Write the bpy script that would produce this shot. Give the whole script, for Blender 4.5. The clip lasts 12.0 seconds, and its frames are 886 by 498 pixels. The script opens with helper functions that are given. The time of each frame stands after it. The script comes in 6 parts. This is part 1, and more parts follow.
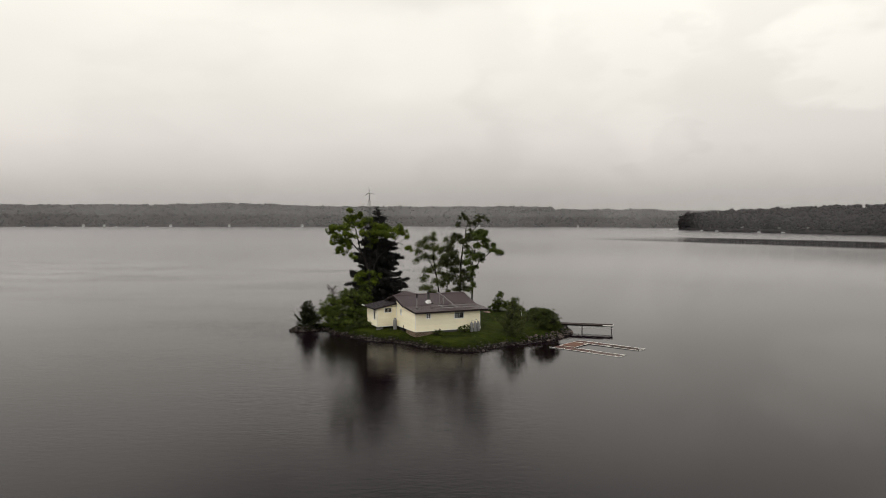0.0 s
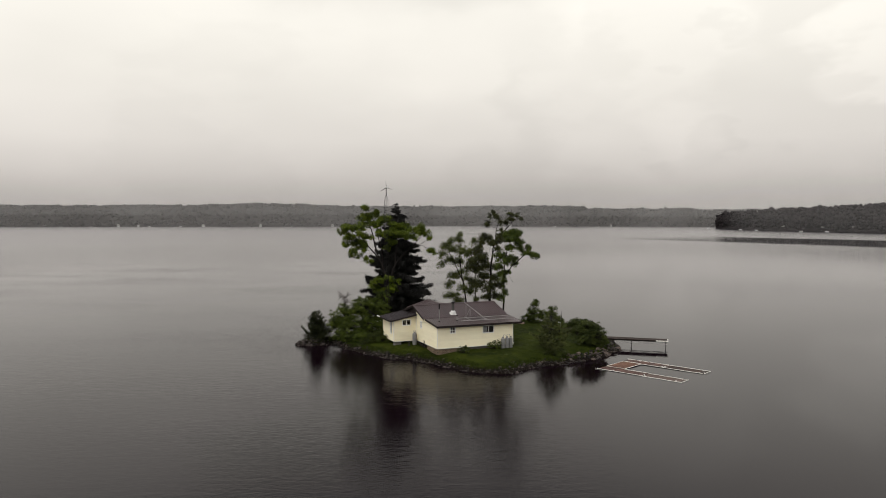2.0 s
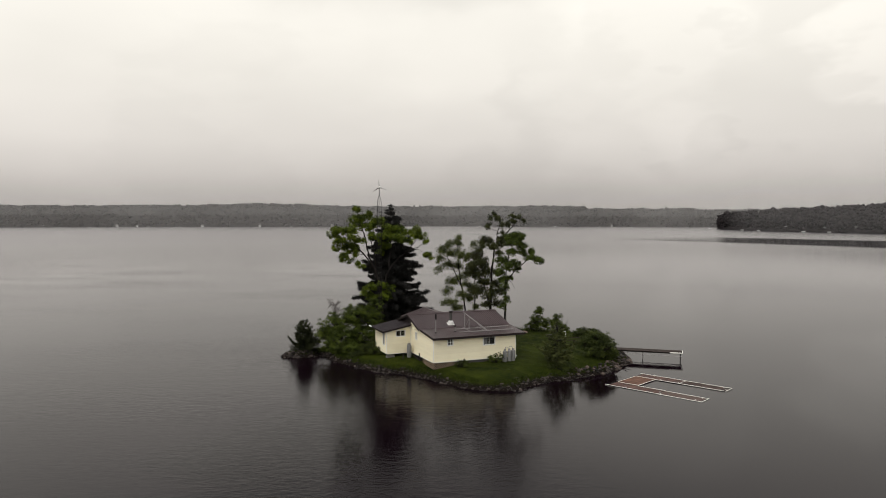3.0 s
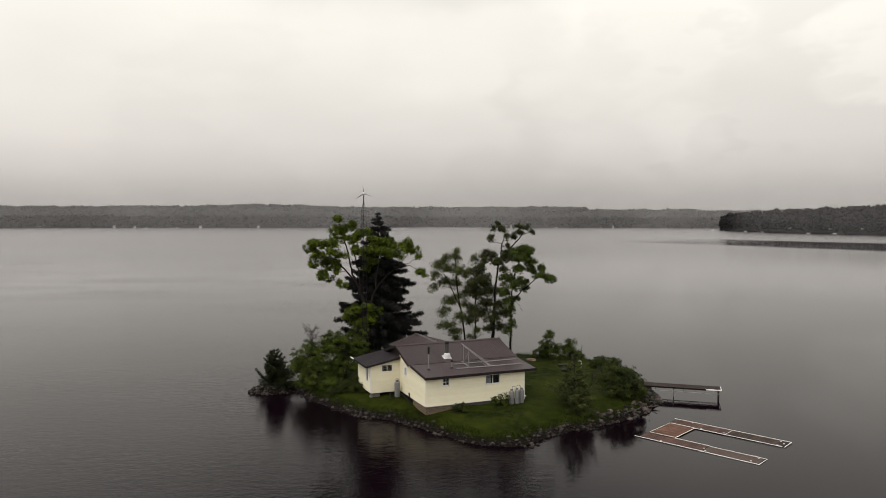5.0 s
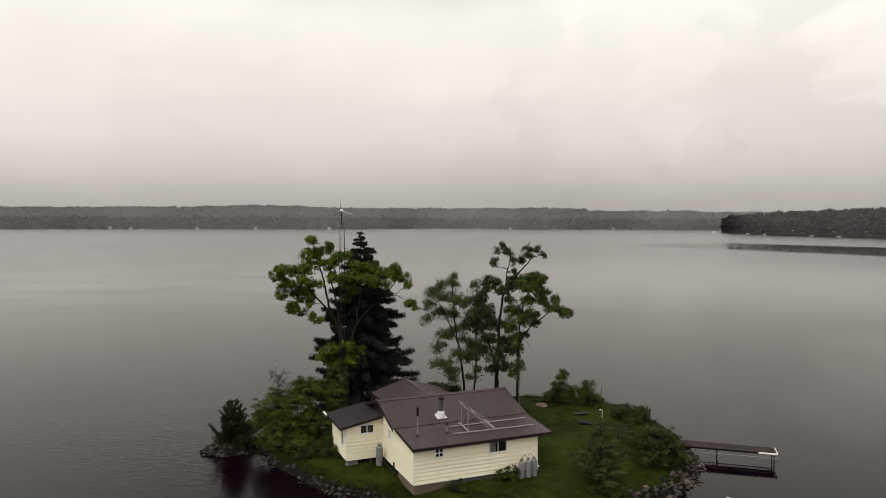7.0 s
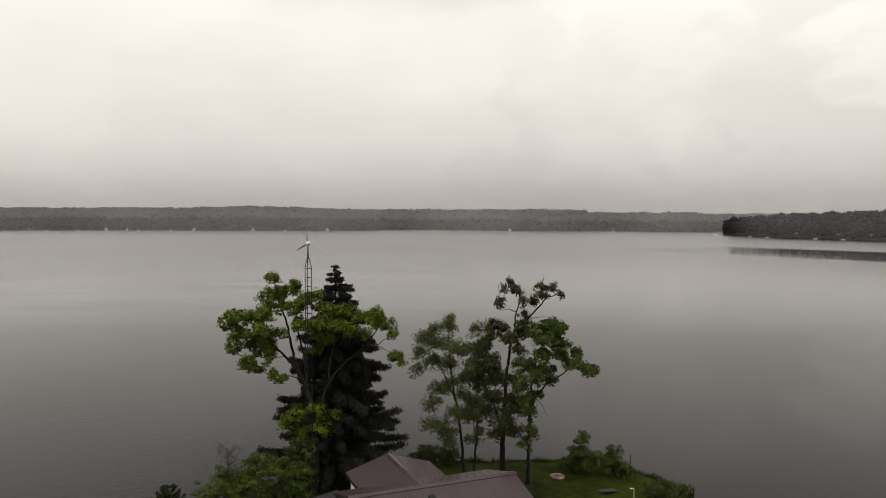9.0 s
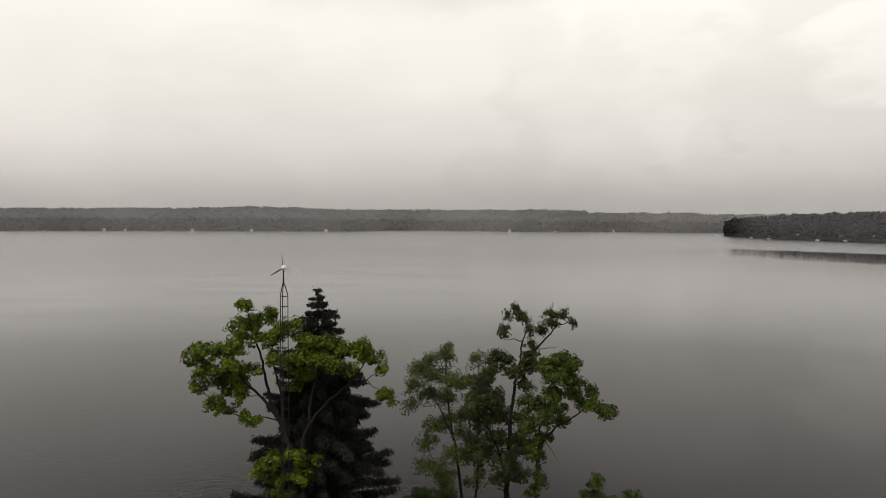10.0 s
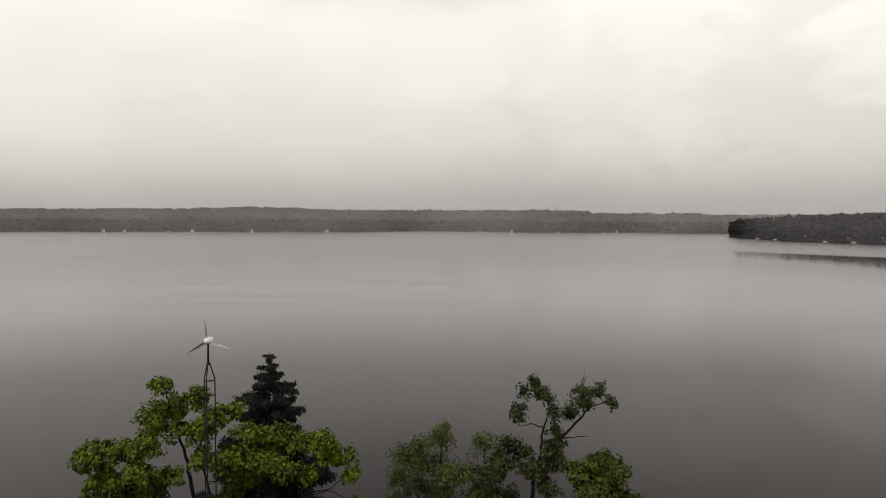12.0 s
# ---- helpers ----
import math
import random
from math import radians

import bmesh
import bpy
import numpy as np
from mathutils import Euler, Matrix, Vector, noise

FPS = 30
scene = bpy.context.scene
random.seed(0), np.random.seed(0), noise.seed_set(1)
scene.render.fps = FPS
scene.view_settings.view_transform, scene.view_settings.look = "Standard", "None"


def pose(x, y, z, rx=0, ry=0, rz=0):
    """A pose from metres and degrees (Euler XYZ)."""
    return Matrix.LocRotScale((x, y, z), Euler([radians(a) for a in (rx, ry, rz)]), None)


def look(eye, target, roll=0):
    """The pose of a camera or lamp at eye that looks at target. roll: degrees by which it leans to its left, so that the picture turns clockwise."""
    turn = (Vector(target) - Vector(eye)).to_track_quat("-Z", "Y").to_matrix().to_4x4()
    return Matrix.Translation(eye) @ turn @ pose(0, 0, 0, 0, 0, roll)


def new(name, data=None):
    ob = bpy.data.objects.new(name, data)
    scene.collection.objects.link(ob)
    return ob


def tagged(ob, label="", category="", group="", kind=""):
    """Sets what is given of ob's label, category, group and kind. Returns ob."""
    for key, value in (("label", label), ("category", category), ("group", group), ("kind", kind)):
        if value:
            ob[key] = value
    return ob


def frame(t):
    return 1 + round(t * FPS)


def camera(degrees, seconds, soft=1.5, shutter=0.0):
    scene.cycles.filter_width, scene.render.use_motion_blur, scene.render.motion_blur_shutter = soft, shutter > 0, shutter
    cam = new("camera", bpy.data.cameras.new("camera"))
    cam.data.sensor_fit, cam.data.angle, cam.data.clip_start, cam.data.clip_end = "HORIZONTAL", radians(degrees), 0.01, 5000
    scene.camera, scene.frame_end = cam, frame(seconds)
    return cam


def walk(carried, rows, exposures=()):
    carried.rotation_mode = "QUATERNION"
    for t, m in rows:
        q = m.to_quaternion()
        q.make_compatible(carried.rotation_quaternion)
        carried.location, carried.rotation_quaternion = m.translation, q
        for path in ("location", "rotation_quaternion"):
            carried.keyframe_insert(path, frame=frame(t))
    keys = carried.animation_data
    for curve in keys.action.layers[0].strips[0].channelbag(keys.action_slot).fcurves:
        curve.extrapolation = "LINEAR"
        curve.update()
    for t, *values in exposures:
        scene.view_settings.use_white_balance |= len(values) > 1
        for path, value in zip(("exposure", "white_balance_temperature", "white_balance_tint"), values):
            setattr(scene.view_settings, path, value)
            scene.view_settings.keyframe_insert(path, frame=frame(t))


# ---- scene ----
# camera: a drone flying forwards and rising over the lake
cam = camera(63.56, 12.0, soft=0.55)
PATH = [
    (0.0, pose(0.363, -22.427, 14.915, 87.664, 0, -1.645) @ pose(0, 0, 0, 0, 0, 0.08)),
    (0.2, pose(0.469, -21.168, 14.865, 87.659, 0, -1.625) @ pose(0, 0, 0, 0, 0, 0.06)),
    (0.3, pose(0.519, -20.542, 14.844, 87.656, 0, -1.545) @ pose(0, 0, 0, 0, 0, 0.05)),
    (0.4, pose(0.568, -19.918, 14.824, 87.653, 0, -1.050) @ pose(0, 0, 0, 0, 0, 0.04)),
    (0.5, pose(0.616, -19.296, 14.806, 87.651, 0, -0.303) @ pose(0, 0, 0, 0, 0, 0.04)),
    (0.6, pose(0.662, -18.676, 14.791, 87.649, 0, 0.500) @ pose(0, 0, 0, 0, 0, 0.03)),
    (0.7, pose(0.707, -18.058, 14.777, 87.647, 0, 0.740) @ pose(0, 0, 0, 0, 0, 0.02)),
    (0.8, pose(0.750, -17.442, 14.765, 87.645, 0, 0.780) @ pose(0, 0, 0, 0, 0, 0.02)),
    (1.0, pose(0.832, -16.215, 14.748, 87.642, 0, 0.800) @ pose(0, 0, 0, 0, 0, 0.00)),
    (1.5, pose(1.016, -13.174, 14.740, 87.637, 0, 0.820) @ pose(0, 0, 0, 0, 0, -0.02)),
    (2.0, pose(1.171, -10.166, 14.783, 87.635, 0, 0.840) @ pose(0, 0, 0, 0, 0, -0.04)),
    (2.5, pose(1.302, -7.183, 14.878, 87.636, 0, 0.850) @ pose(0, 0, 0, 0, 0, -0.05)),
    (3.0, pose(1.413, -4.218, 15.025, 87.640, 0, 0.850) @ pose(0, 0, 0, 0, 0, -0.05)),
    (3.5, pose(1.506, -1.264, 15.223, 87.646, 0, 0.855) @ pose(0, 0, 0, 0, 0, -0.05)),
    (4.0, pose(1.586, 1.682, 15.470, 87.655, 0, 0.860) @ pose(0, 0, 0, 0, 0, -0.05)),
    (4.5, pose(1.655, 4.626, 15.766, 87.664, 0, 0.865) @ pose(0, 0, 0, 0, 0, -0.04)),
    (5.0, pose(1.715, 7.571, 16.107, 87.675, 0, 0.869) @ pose(0, 0, 0, 0, 0, -0.03)),
    (5.5, pose(1.770, 10.519, 16.492, 87.686, 0, 0.839) @ pose(0, 0, 0, 0, 0, -0.01)),
    (6.0, pose(1.821, 13.474, 16.916, 87.698, 0, 0.834) @ pose(0, 0, 0, 0, 0, 0.00)),
    (6.5, pose(1.870, 16.435, 17.376, 87.710, 0, 0.822) @ pose(0, 0, 0, 0, 0, 0.02)),
    (7.0, pose(1.918, 19.404, 17.868, 87.721, 0, 0.778) @ pose(0, 0, 0, 0, 0, 0.04)),
    (7.5, pose(1.967, 22.379, 18.387, 87.732, 0, 0.760) @ pose(0, 0, 0, 0, 0, 0.06)),
    (8.0, pose(2.018, 25.360, 18.928, 87.741, 0, 0.741) @ pose(0, 0, 0, 0, 0, 0.08)),
    (8.5, pose(2.072, 28.345, 19.486, 87.749, 0, 0.723) @ pose(0, 0, 0, 0, 0, 0.09)),
    (9.0, pose(2.128, 31.330, 20.053, 87.755, 0, 0.705) @ pose(0, 0, 0, 0, 0, 0.11)),
    (9.5, pose(2.186, 34.313, 20.623, 87.758, 0, 0.668) @ pose(0, 0, 0, 0, 0, 0.12)),
    (10.0, pose(2.248, 37.287, 21.189, 87.759, 0, 0.664) @ pose(0, 0, 0, 0, 0, 0.12)),
    (10.5, pose(2.312, 40.250, 21.743, 87.757, 0, 0.694) @ pose(0, 0, 0, 0, 0, 0.13)),
    (11.0, pose(2.377, 43.193, 22.277, 87.751, 0, 0.751) @ pose(0, 0, 0, 0, 0, 0.12)),
    (11.5, pose(2.443, 46.111, 22.782, 87.741, 0, 0.814) @ pose(0, 0, 0, 0, 0, 0.12)),
    (12.0, pose(2.508, 48.995, 23.249, 87.727, 0, 0.827) @ pose(0, 0, 0, 0, 0, 0.10)),
]
walk(cam, PATH)

# ---- world: closed overcast sky, low mist at the horizon ----
SUN_EL, SUN_AZ = radians(58), radians(215)
world = bpy.data.worlds.new("overcast_sky")
scene.world = world
world.use_nodes = True
wn, wl = world.node_tree.nodes, world.node_tree.links
wn.clear()
w_out = wn.new("ShaderNodeOutputWorld")
w_bg = wn.new("ShaderNodeBackground")
w_sky = wn.new("ShaderNodeTexSky")
w_sky.sky_type = "NISHITA"
w_sky.sun_disc = False
w_sky.sun_elevation, w_sky.sun_rotation = SUN_EL, SUN_AZ
w_sky.dust_density = 6.0
w_co = wn.new("ShaderNodeTexCoord")
w_sep = wn.new("ShaderNodeSeparateXYZ")
wl.new(w_co.outputs["Generated"], w_sep.inputs[0])
# cloud deck: brightness by elevation
w_ramp = wn.new("ShaderNodeValToRGB")
cr = w_ramp.color_ramp
cr.interpolation = "B_SPLINE"
cr.elements[0].position, cr.elements[0].color = 0.0, (0.392, 0.362, 0.340, 1)
cr.elements[1].position, cr.elements[1].color = 1.0, (1.78, 1.67, 1.55, 1)
for pos, col in ((0.028, (0.43, 0.40, 0.375)), (0.06, (0.575, 0.54, 0.505)), (0.105, (0.70, 0.66, 0.615)), (0.19, (0.838, 0.80, 0.732)), (0.33, (0.95, 0.918, 0.838)), (0.6, (1.35, 1.28, 1.19))):
    e = cr.elements.new(pos)
    e.color = (*col, 1)
wl.new(w_sep.outputs["Z"], w_ramp.inputs[0])
# soft cloud masses, stretched sideways
w_map = wn.new("ShaderNodeMapping")
w_map.inputs["Scale"].default_value = (1.0, 1.0, 2.2)
wl.new(w_co.outputs["Generated"], w_map.inputs[0])
w_n1 = wn.new("ShaderNodeTexNoise")
w_n1.inputs["Scale"].default_value = 3.4
w_n1.inputs["Detail"].default_value = 4.0
w_n1.inputs["Roughness"].default_value = 0.42
wl.new(w_map.outputs[0], w_n1.inputs["Vector"])
w_mr = wn.new("ShaderNodeMapRange")
w_mr.inputs["From Min"].default_value, w_mr.inputs["From Max"].default_value = 0.3, 0.7
w_mr.inputs["To Min"].default_value, w_mr.inputs["To Max"].default_value = 0.955, 1.045
wl.new(w_n1.outputs["Fac"], w_mr.inputs["Value"])
w_side = wn.new("ShaderNodeMapRange")
for key, v in (("From Min", -1.0), ("From Max", 1.0), ("To Min", 1.10), ("To Max", 0.96)):
    w_side.inputs[key].default_value = v
wl.new(w_sep.outputs["X"], w_side.inputs["Value"])
w_both = wn.new("ShaderNodeMath")
w_both.operation = "MULTIPLY"
wl.new(w_mr.outputs[0], w_both.inputs[0])
wl.new(w_side.outputs[0], w_both.inputs[1])
# broad thin and thick places of the cloud deck, with ragged edges: bearing, elevation, half width in degrees, gain
w_jit = wn.new("ShaderNodeTexNoise")
w_jit.inputs["Scale"].default_value, w_jit.inputs["Detail"].default_value = 5.0, 4.0
w_jit.inputs["Roughness"].default_value = 0.5
wl.new(w_map.outputs[0], w_jit.inputs["Vector"])
w_off = wn.new("ShaderNodeVectorMath")
w_off.operation = "MULTIPLY_ADD"
w_off.inputs[1].default_value = (0.07, 0.07, 0.07)
wl.new(w_jit.outputs["Color"], w_off.inputs[0])
wl.new(w_co.outputs["Generated"], w_off.inputs[2])
w_ctr = wn.new("ShaderNodeVectorMath")
w_ctr.operation = "SUBTRACT"
w_ctr.inputs[1].default_value = (0.035, 0.035, 0.035)
wl.new(w_off.outputs[0], w_ctr.inputs[0])
w_gain = w_both.outputs[0]
# the -0.75 one is unseen, added above the view to darken the water's reflection
for bearing, elev, half, gain in ((14.6, 12.4, 10, 0.08), (30.5, 10.5, 7, 0.11), (-28.0, 13.0, 16, 0.03), (-5.4, 13.0, 9, 0.02), (7.0, 6.4, 8, -0.05), (-19.0, 8.0, 8, -0.04), (24.0, 7.5, 5, -0.05), (-5.0, 40.0, 27, -0.75), (60.0, 40.0, 25, 0.10), (-70.0, 45.0, 25, -0.12)):
    w_dot = wn.new("ShaderNodeVectorMath")
    w_dot.operation = "DOT_PRODUCT"
    b_, e_ = radians(bearing), radians(elev)
    w_dot.inputs[1].default_value = (math.sin(b_) * math.cos(e_), math.cos(b_) * math.cos(e_), math.sin(e_))
    wl.new(w_ctr.outputs[0], w_dot.inputs[0])
    w_soft = wn.new("ShaderNodeMapRange")
    w_soft.interpolation_type = "SMOOTHSTEP"
    for key, v in (("From Min", math.cos(radians(half))), ("From Max", 1.0), ("To Min", 1.0), ("To Max", 1.0 + gain)):
        w_soft.inputs[key].default_value = v
    wl.new(w_dot.outputs["Value"], w_soft.inputs["Value"])
    w_next = wn.new("ShaderNodeMath")
    w_next.operation = "MULTIPLY"
    wl.new(w_gain, w_next.inputs[0])
    wl.new(w_soft.outputs[0], w_next.inputs[1])
    w_gain = w_next.outputs[0]
w_mul = wn.new("ShaderNodeVectorMath")
w_mul.operation = "SCALE"
wl.new(w_ramp.outputs["Color"], w_mul.inputs[0])
wl.new(w_gain, w_mul.inputs["Scale"])
w_thin = wn.new("ShaderNodeVectorMath")
w_thin.operation = "SCALE"
w_thin.inputs["Scale"].default_value = 0.004
wl.new(w_sky.outputs["Color"], w_thin.inputs[0])
w_add = wn.new("ShaderNodeVectorMath")
w_add.operation = "ADD"
wl.new(w_mul.outputs[0], w_add.inputs[0])
wl.new(w_thin.outputs[0], w_add.inputs[1])
wl.new(w_add.outputs[0], w_bg.inputs["Color"])
w_bg.inputs["Strength"].default_value = 1.0
wl.new(w_bg.outputs[0], w_out.inputs["Surface"])

sun_data = bpy.data.lights.new("sun", "SUN")
sun_data.energy, sun_data.angle, sun_data.color = 1.1, radians(25), (1.0, 0.965, 0.9)
sun = new("sun", sun_data)
sun.matrix_world = look((0, 0, 60), Vector((0, 0, 60)) - Vector((math.sin(SUN_AZ) * math.cos(SUN_EL), math.cos(SUN_AZ) * math.cos(SUN_EL), math.sin(SUN_EL))))

# ---- materials ----


class Mat:
    """A node material with a Principled surface and a few shorthands."""

    def __init__(self, name, colour, rough=0.6, metal=0.0, spec=0.5):
        self.m = bpy.data.materials.new(name)
        self.m.use_nodes = True
        self.n, self.l = self.m.node_tree.nodes, self.m.node_tree.links
        self.b = self.n["Principled BSDF"]
        self.b.inputs["Base Color"].default_value = (*colour, 1)
        self.b.inputs["Roughness"].default_value = rough
        self.b.inputs["Metallic"].default_value = metal
        self.b.inputs["Specular IOR Level"].default_value = spec
        self.co = self.n.new("ShaderNodeTexCoord")

    def noise(self, scale, detail=3.0, rough=0.55, stretch=(1, 1, 1), space="Object"):
        mp = self.n.new("ShaderNodeMapping")
        mp.inputs["Scale"].default_value = stretch
        self.l.new(self.co.outputs[space], mp.inputs[0])
        t = self.n.new("ShaderNodeTexNoise")
        t.inputs["Scale"].default_value = scale
        t.inputs["Detail"].default_value = detail
        t.inputs["Roughness"].default_value = rough
        self.l.new(mp.outputs[0], t.inputs["Vector"])
        return t.outputs["Fac"]

    def ramp(self, fac, stops):
        r = self.n.new("ShaderNodeValToRGB")
        els = r.color_ramp.elements
        els[0].position, els[0].color = stops[0][0], (*stops[0][1], 1)
        els[1].position, els[1].color = stops[-1][0], (*stops[-1][1], 1)
        for p, c in stops[1:-1]:
            els.new(p).color = (*c, 1)
        self.l.new(fac, r.inputs[0])
        return r.outputs["Color"]

    def mix(self, fac, a, b, mode="MIX"):
        x = self.n.new("ShaderNodeMix")
        x.data_type, x.blend_type = "RGBA", mode
        for socket, value in ((x.inputs[0], fac), (x.inputs[6], a), (x.inputs[7], b)):
            if isinstance(value, bpy.types.NodeSocket):
                self.l.new(value, socket)
            elif isinstance(value, (int, float)):
                socket.default_value = value
            else:
                socket.default_value = (*value, 1)
        return x.outputs[2]

    def span(self, fac, lo, hi, a=0.0, b=1.0):
        r = self.n.new("ShaderNodeMapRange")
        r.inputs["From Min"].default_value, r.inputs["From Max"].default_value = lo, hi
        r.inputs["To Min"].default_value, r.inputs["To Max"].default_value = a, b
        self.l.new(fac, r.inputs["Value"])
        return r.outputs[0]

    def each(self, pieces=False):
        """A random value for each object, or for each loose piece of a joined mesh."""
        if pieces:
            return self.n.new("ShaderNodeNewGeometry").outputs["Random Per Island"]
        return self.n.new("ShaderNodeObjectInfo").outputs["Random"]

    def base(self, colour):
        self.l.new(colour, self.b.inputs["Base Color"])
        return self

    def rough(self, fac):
        self.l.new(fac, self.b.inputs["Roughness"])
        return self

    def bump(self, fac, strength=0.3, distance=0.02):
        b = self.n.new("ShaderNodeBump")
        b.inputs["Strength"].default_value = strength
        b.inputs["Distance"].default_value = distance
        self.l.new(fac, b.inputs["Height"])
        self.l.new(b.outputs[0], self.b.inputs["Normal"])
        return self


def simple(name, c1, c2, scale, rough=0.7, metal=0.0, bump=0.2, dist=0.01, stretch=(1, 1, 1), spec=0.15, vary=0.0, pieces=False, grain=0.35):
    """Two tones of one colour mixed by a two-scale noise, with relief; vary: spread from piece to piece."""
    k = Mat(name, c1, rough, metal, spec)
    big, fine = k.noise(scale, 4, 0.6, stretch), k.noise(scale * 7, 3, 0.6, stretch)
    col = k.mix(k.span(big, 0.3, 0.7), c1, c2)
    col = k.mix(grain, col, k.ramp(fine, ((0.3, tuple(0.6 * v for v in c1)), (0.7, tuple(min(1.0, 1.25 * v) for v in c2)))))
    if vary:
        tone = k.span(k.each(pieces), 0, 1, 1 - vary, 1 + vary)
        g = k.n.new("ShaderNodeVectorMath")
        g.operation = "SCALE"
        k.l.new(col, g.inputs[0])
        k.l.new(tone, g.inputs["Scale"])
        col = g.outputs[0]
    k.base(col).bump(fine, bump, dist)
    return k.m


def foliage(name, dark, light, clear=0.25, rough=0.55):
    """Leaves: each loose leaf has a tone of its own, and lets some light through."""
    k = Mat(name, dark, rough, 0, 0.12)
    # dark and bright sprays painted into the colour to deepen the crowns' shading
    spray = k.mix(0.6, k.noise(0.7, 2), k.noise(2.2, 2))
    tone = k.n.new("ShaderNodeMath")
    tone.operation = "MULTIPLY_ADD"
    tone.inputs[1].default_value = 0.55
    k.l.new(k.each(True), tone.inputs[0])
    k.l.new(k.span(spray, 0.34, 0.66, -0.22, 0.62), tone.inputs[2])
    col = k.mix(k.span(tone.outputs[0], 0.0, 1.0), dark, light)
    k.base(col)
    tr = k.n.new("ShaderNodeBsdfTranslucent")
    k.l.new(col, tr.inputs["Color"])
    mx = k.n.new("ShaderNodeMixShader")
    mx.inputs[0].default_value = clear
    k.l.new(k.b.outputs[0], mx.inputs[1])
    k.l.new(tr.outputs[0], mx.inputs[2])
    k.l.new(mx.outputs[0], k.n["Material Output"].inputs["Surface"])
    return k.m


def water_material():
    """Dark clear lake: calm round the island and in a few far streaks, ruffled by wind elsewhere, so that it mirrors the sky there and not the far woods."""
    k = Mat("lake_water", (0.0036, 0.0012, 0.0027), 0.06, 0, 0.5)
    k.b.inputs["Specular Tint"].default_value = (1.0, 0.85, 0.95, 1)
    sep = k.n.new("ShaderNodeSeparateXYZ")
    k.l.new(k.co.outputs["Object"], sep.inputs[0])

    def calc(op, a, b, c=0.0):
        m = k.n.new("ShaderNodeMath")
        m.operation = op
        for socket, value in zip(m.inputs, (a, b, c)):
            if isinstance(value, bpy.types.NodeSocket):
                k.l.new(value, socket)
            else:
                socket.default_value = value
        return m.outputs[0]

    def away(x, y):
        d = k.n.new("ShaderNodeVectorMath")
        d.operation = "DISTANCE"
        d.inputs[1].default_value = (x, y, 0.0)
        k.l.new(k.co.outputs["Object"], d.inputs[0])
        return d.outputs["Value"]

    drift = k.noise(0.006, 3, 0.5, (0.5, 1.0, 1.0))
    rag = k.noise(0.03, 3, 0.5, (0.4, 1.0, 1.0))
    windy = k.span(calc("MULTIPLY_ADD", drift, 70.0, away(0.0, 0.0)), 200.0, 570.0)
    # calm streaks: one slanting off the wooded point, a faint one in mid lake, one by the far shore
    across = calc("ADD", calc("MULTIPLY", sep.outputs["X"], 0.851), calc("MULTIPLY_ADD", sep.outputs["Y"], 0.525, -447.0))
    along = calc("ADD", calc("MULTIPLY", sep.outputs["X"], -0.525), calc("MULTIPLY", sep.outputs["Y"], 0.851))
    belt = k.span(calc("MULTIPLY_ADD", rag, 26.0, calc("ABSOLUTE", across, 0.0)), 62.0, 84.0, 1.0, 0.0)
    belt = calc("MULTIPLY", belt, k.span(calc("MULTIPLY_ADD", rag, 90.0, along), 370.0, 500.0, 1.0, 0.0))
    for cx, cy, rx, ry, much in ((5.0, 715.0, 85.0, 48.0, 0.40), (-440.0, 760.0, 90.0, 26.0, 0.55)):
        u = calc("DIVIDE", calc("SUBTRACT", sep.outputs["X"], cx), rx)
        v = calc("DIVIDE", calc("SUBTRACT", sep.outputs["Y"], cy), ry)
        q = calc("ADD", calc("MULTIPLY", u, u), calc("MULTIPLY", v, v))
        belt = calc("MAXIMUM", belt, k.span(calc("ADD", q, rag), 0.7, 1.6, much, 0.0))
    windy = calc("MULTIPLY", windy, calc("MULTIPLY_ADD", belt, -0.85, 1.0))
    patches = k.noise(0.02, 3, 0.5, (0.35, 1.0, 1.0))
    calm_r = calc("MULTIPLY", k.span(patches, 0.35, 0.7, 0.10, 0.14), k.span(away(-4.0, 42.0), 30.0, 110.0, 1.0, 0.5))
    calm_r = calc("MULTIPLY", calm_r, k.span(sep.outputs["X"], 6.0, 18.0, 1.0, 0.5))
    k.rough(calc("MULTIPLY_ADD", windy, 0.19, calm_r))
    k.l.new(k.span(windy, 0.0, 1.0, 1.15, 1.9), k.b.inputs["IOR"])
    wide = k.noise(0.05, 3, 0.5, (0.4, 1.0, 1.0))
    ripple = k.noise(1.3, 3, 0.55, (0.7, 1.5, 1.0))
    fine = k.noise(4.5, 2, 0.5, (0.6, 1.6, 1.0))
    lively = calc("MULTIPLY", k.mix(0.36, ripple, fine), k.span(wide, 0.40, 0.66, 0.35, 1.0))
    near = calc("MULTIPLY", k.span(away(-6.0, 68.0), 8.0, 50.0, 1.8, 0.75), k.span(sep.outputs["X"], 4.0, 14.0, 1.0, 0.15))
    k.bump(calc("MULTIPLY", lively, near), 0.34, 0.10)
    return k.m


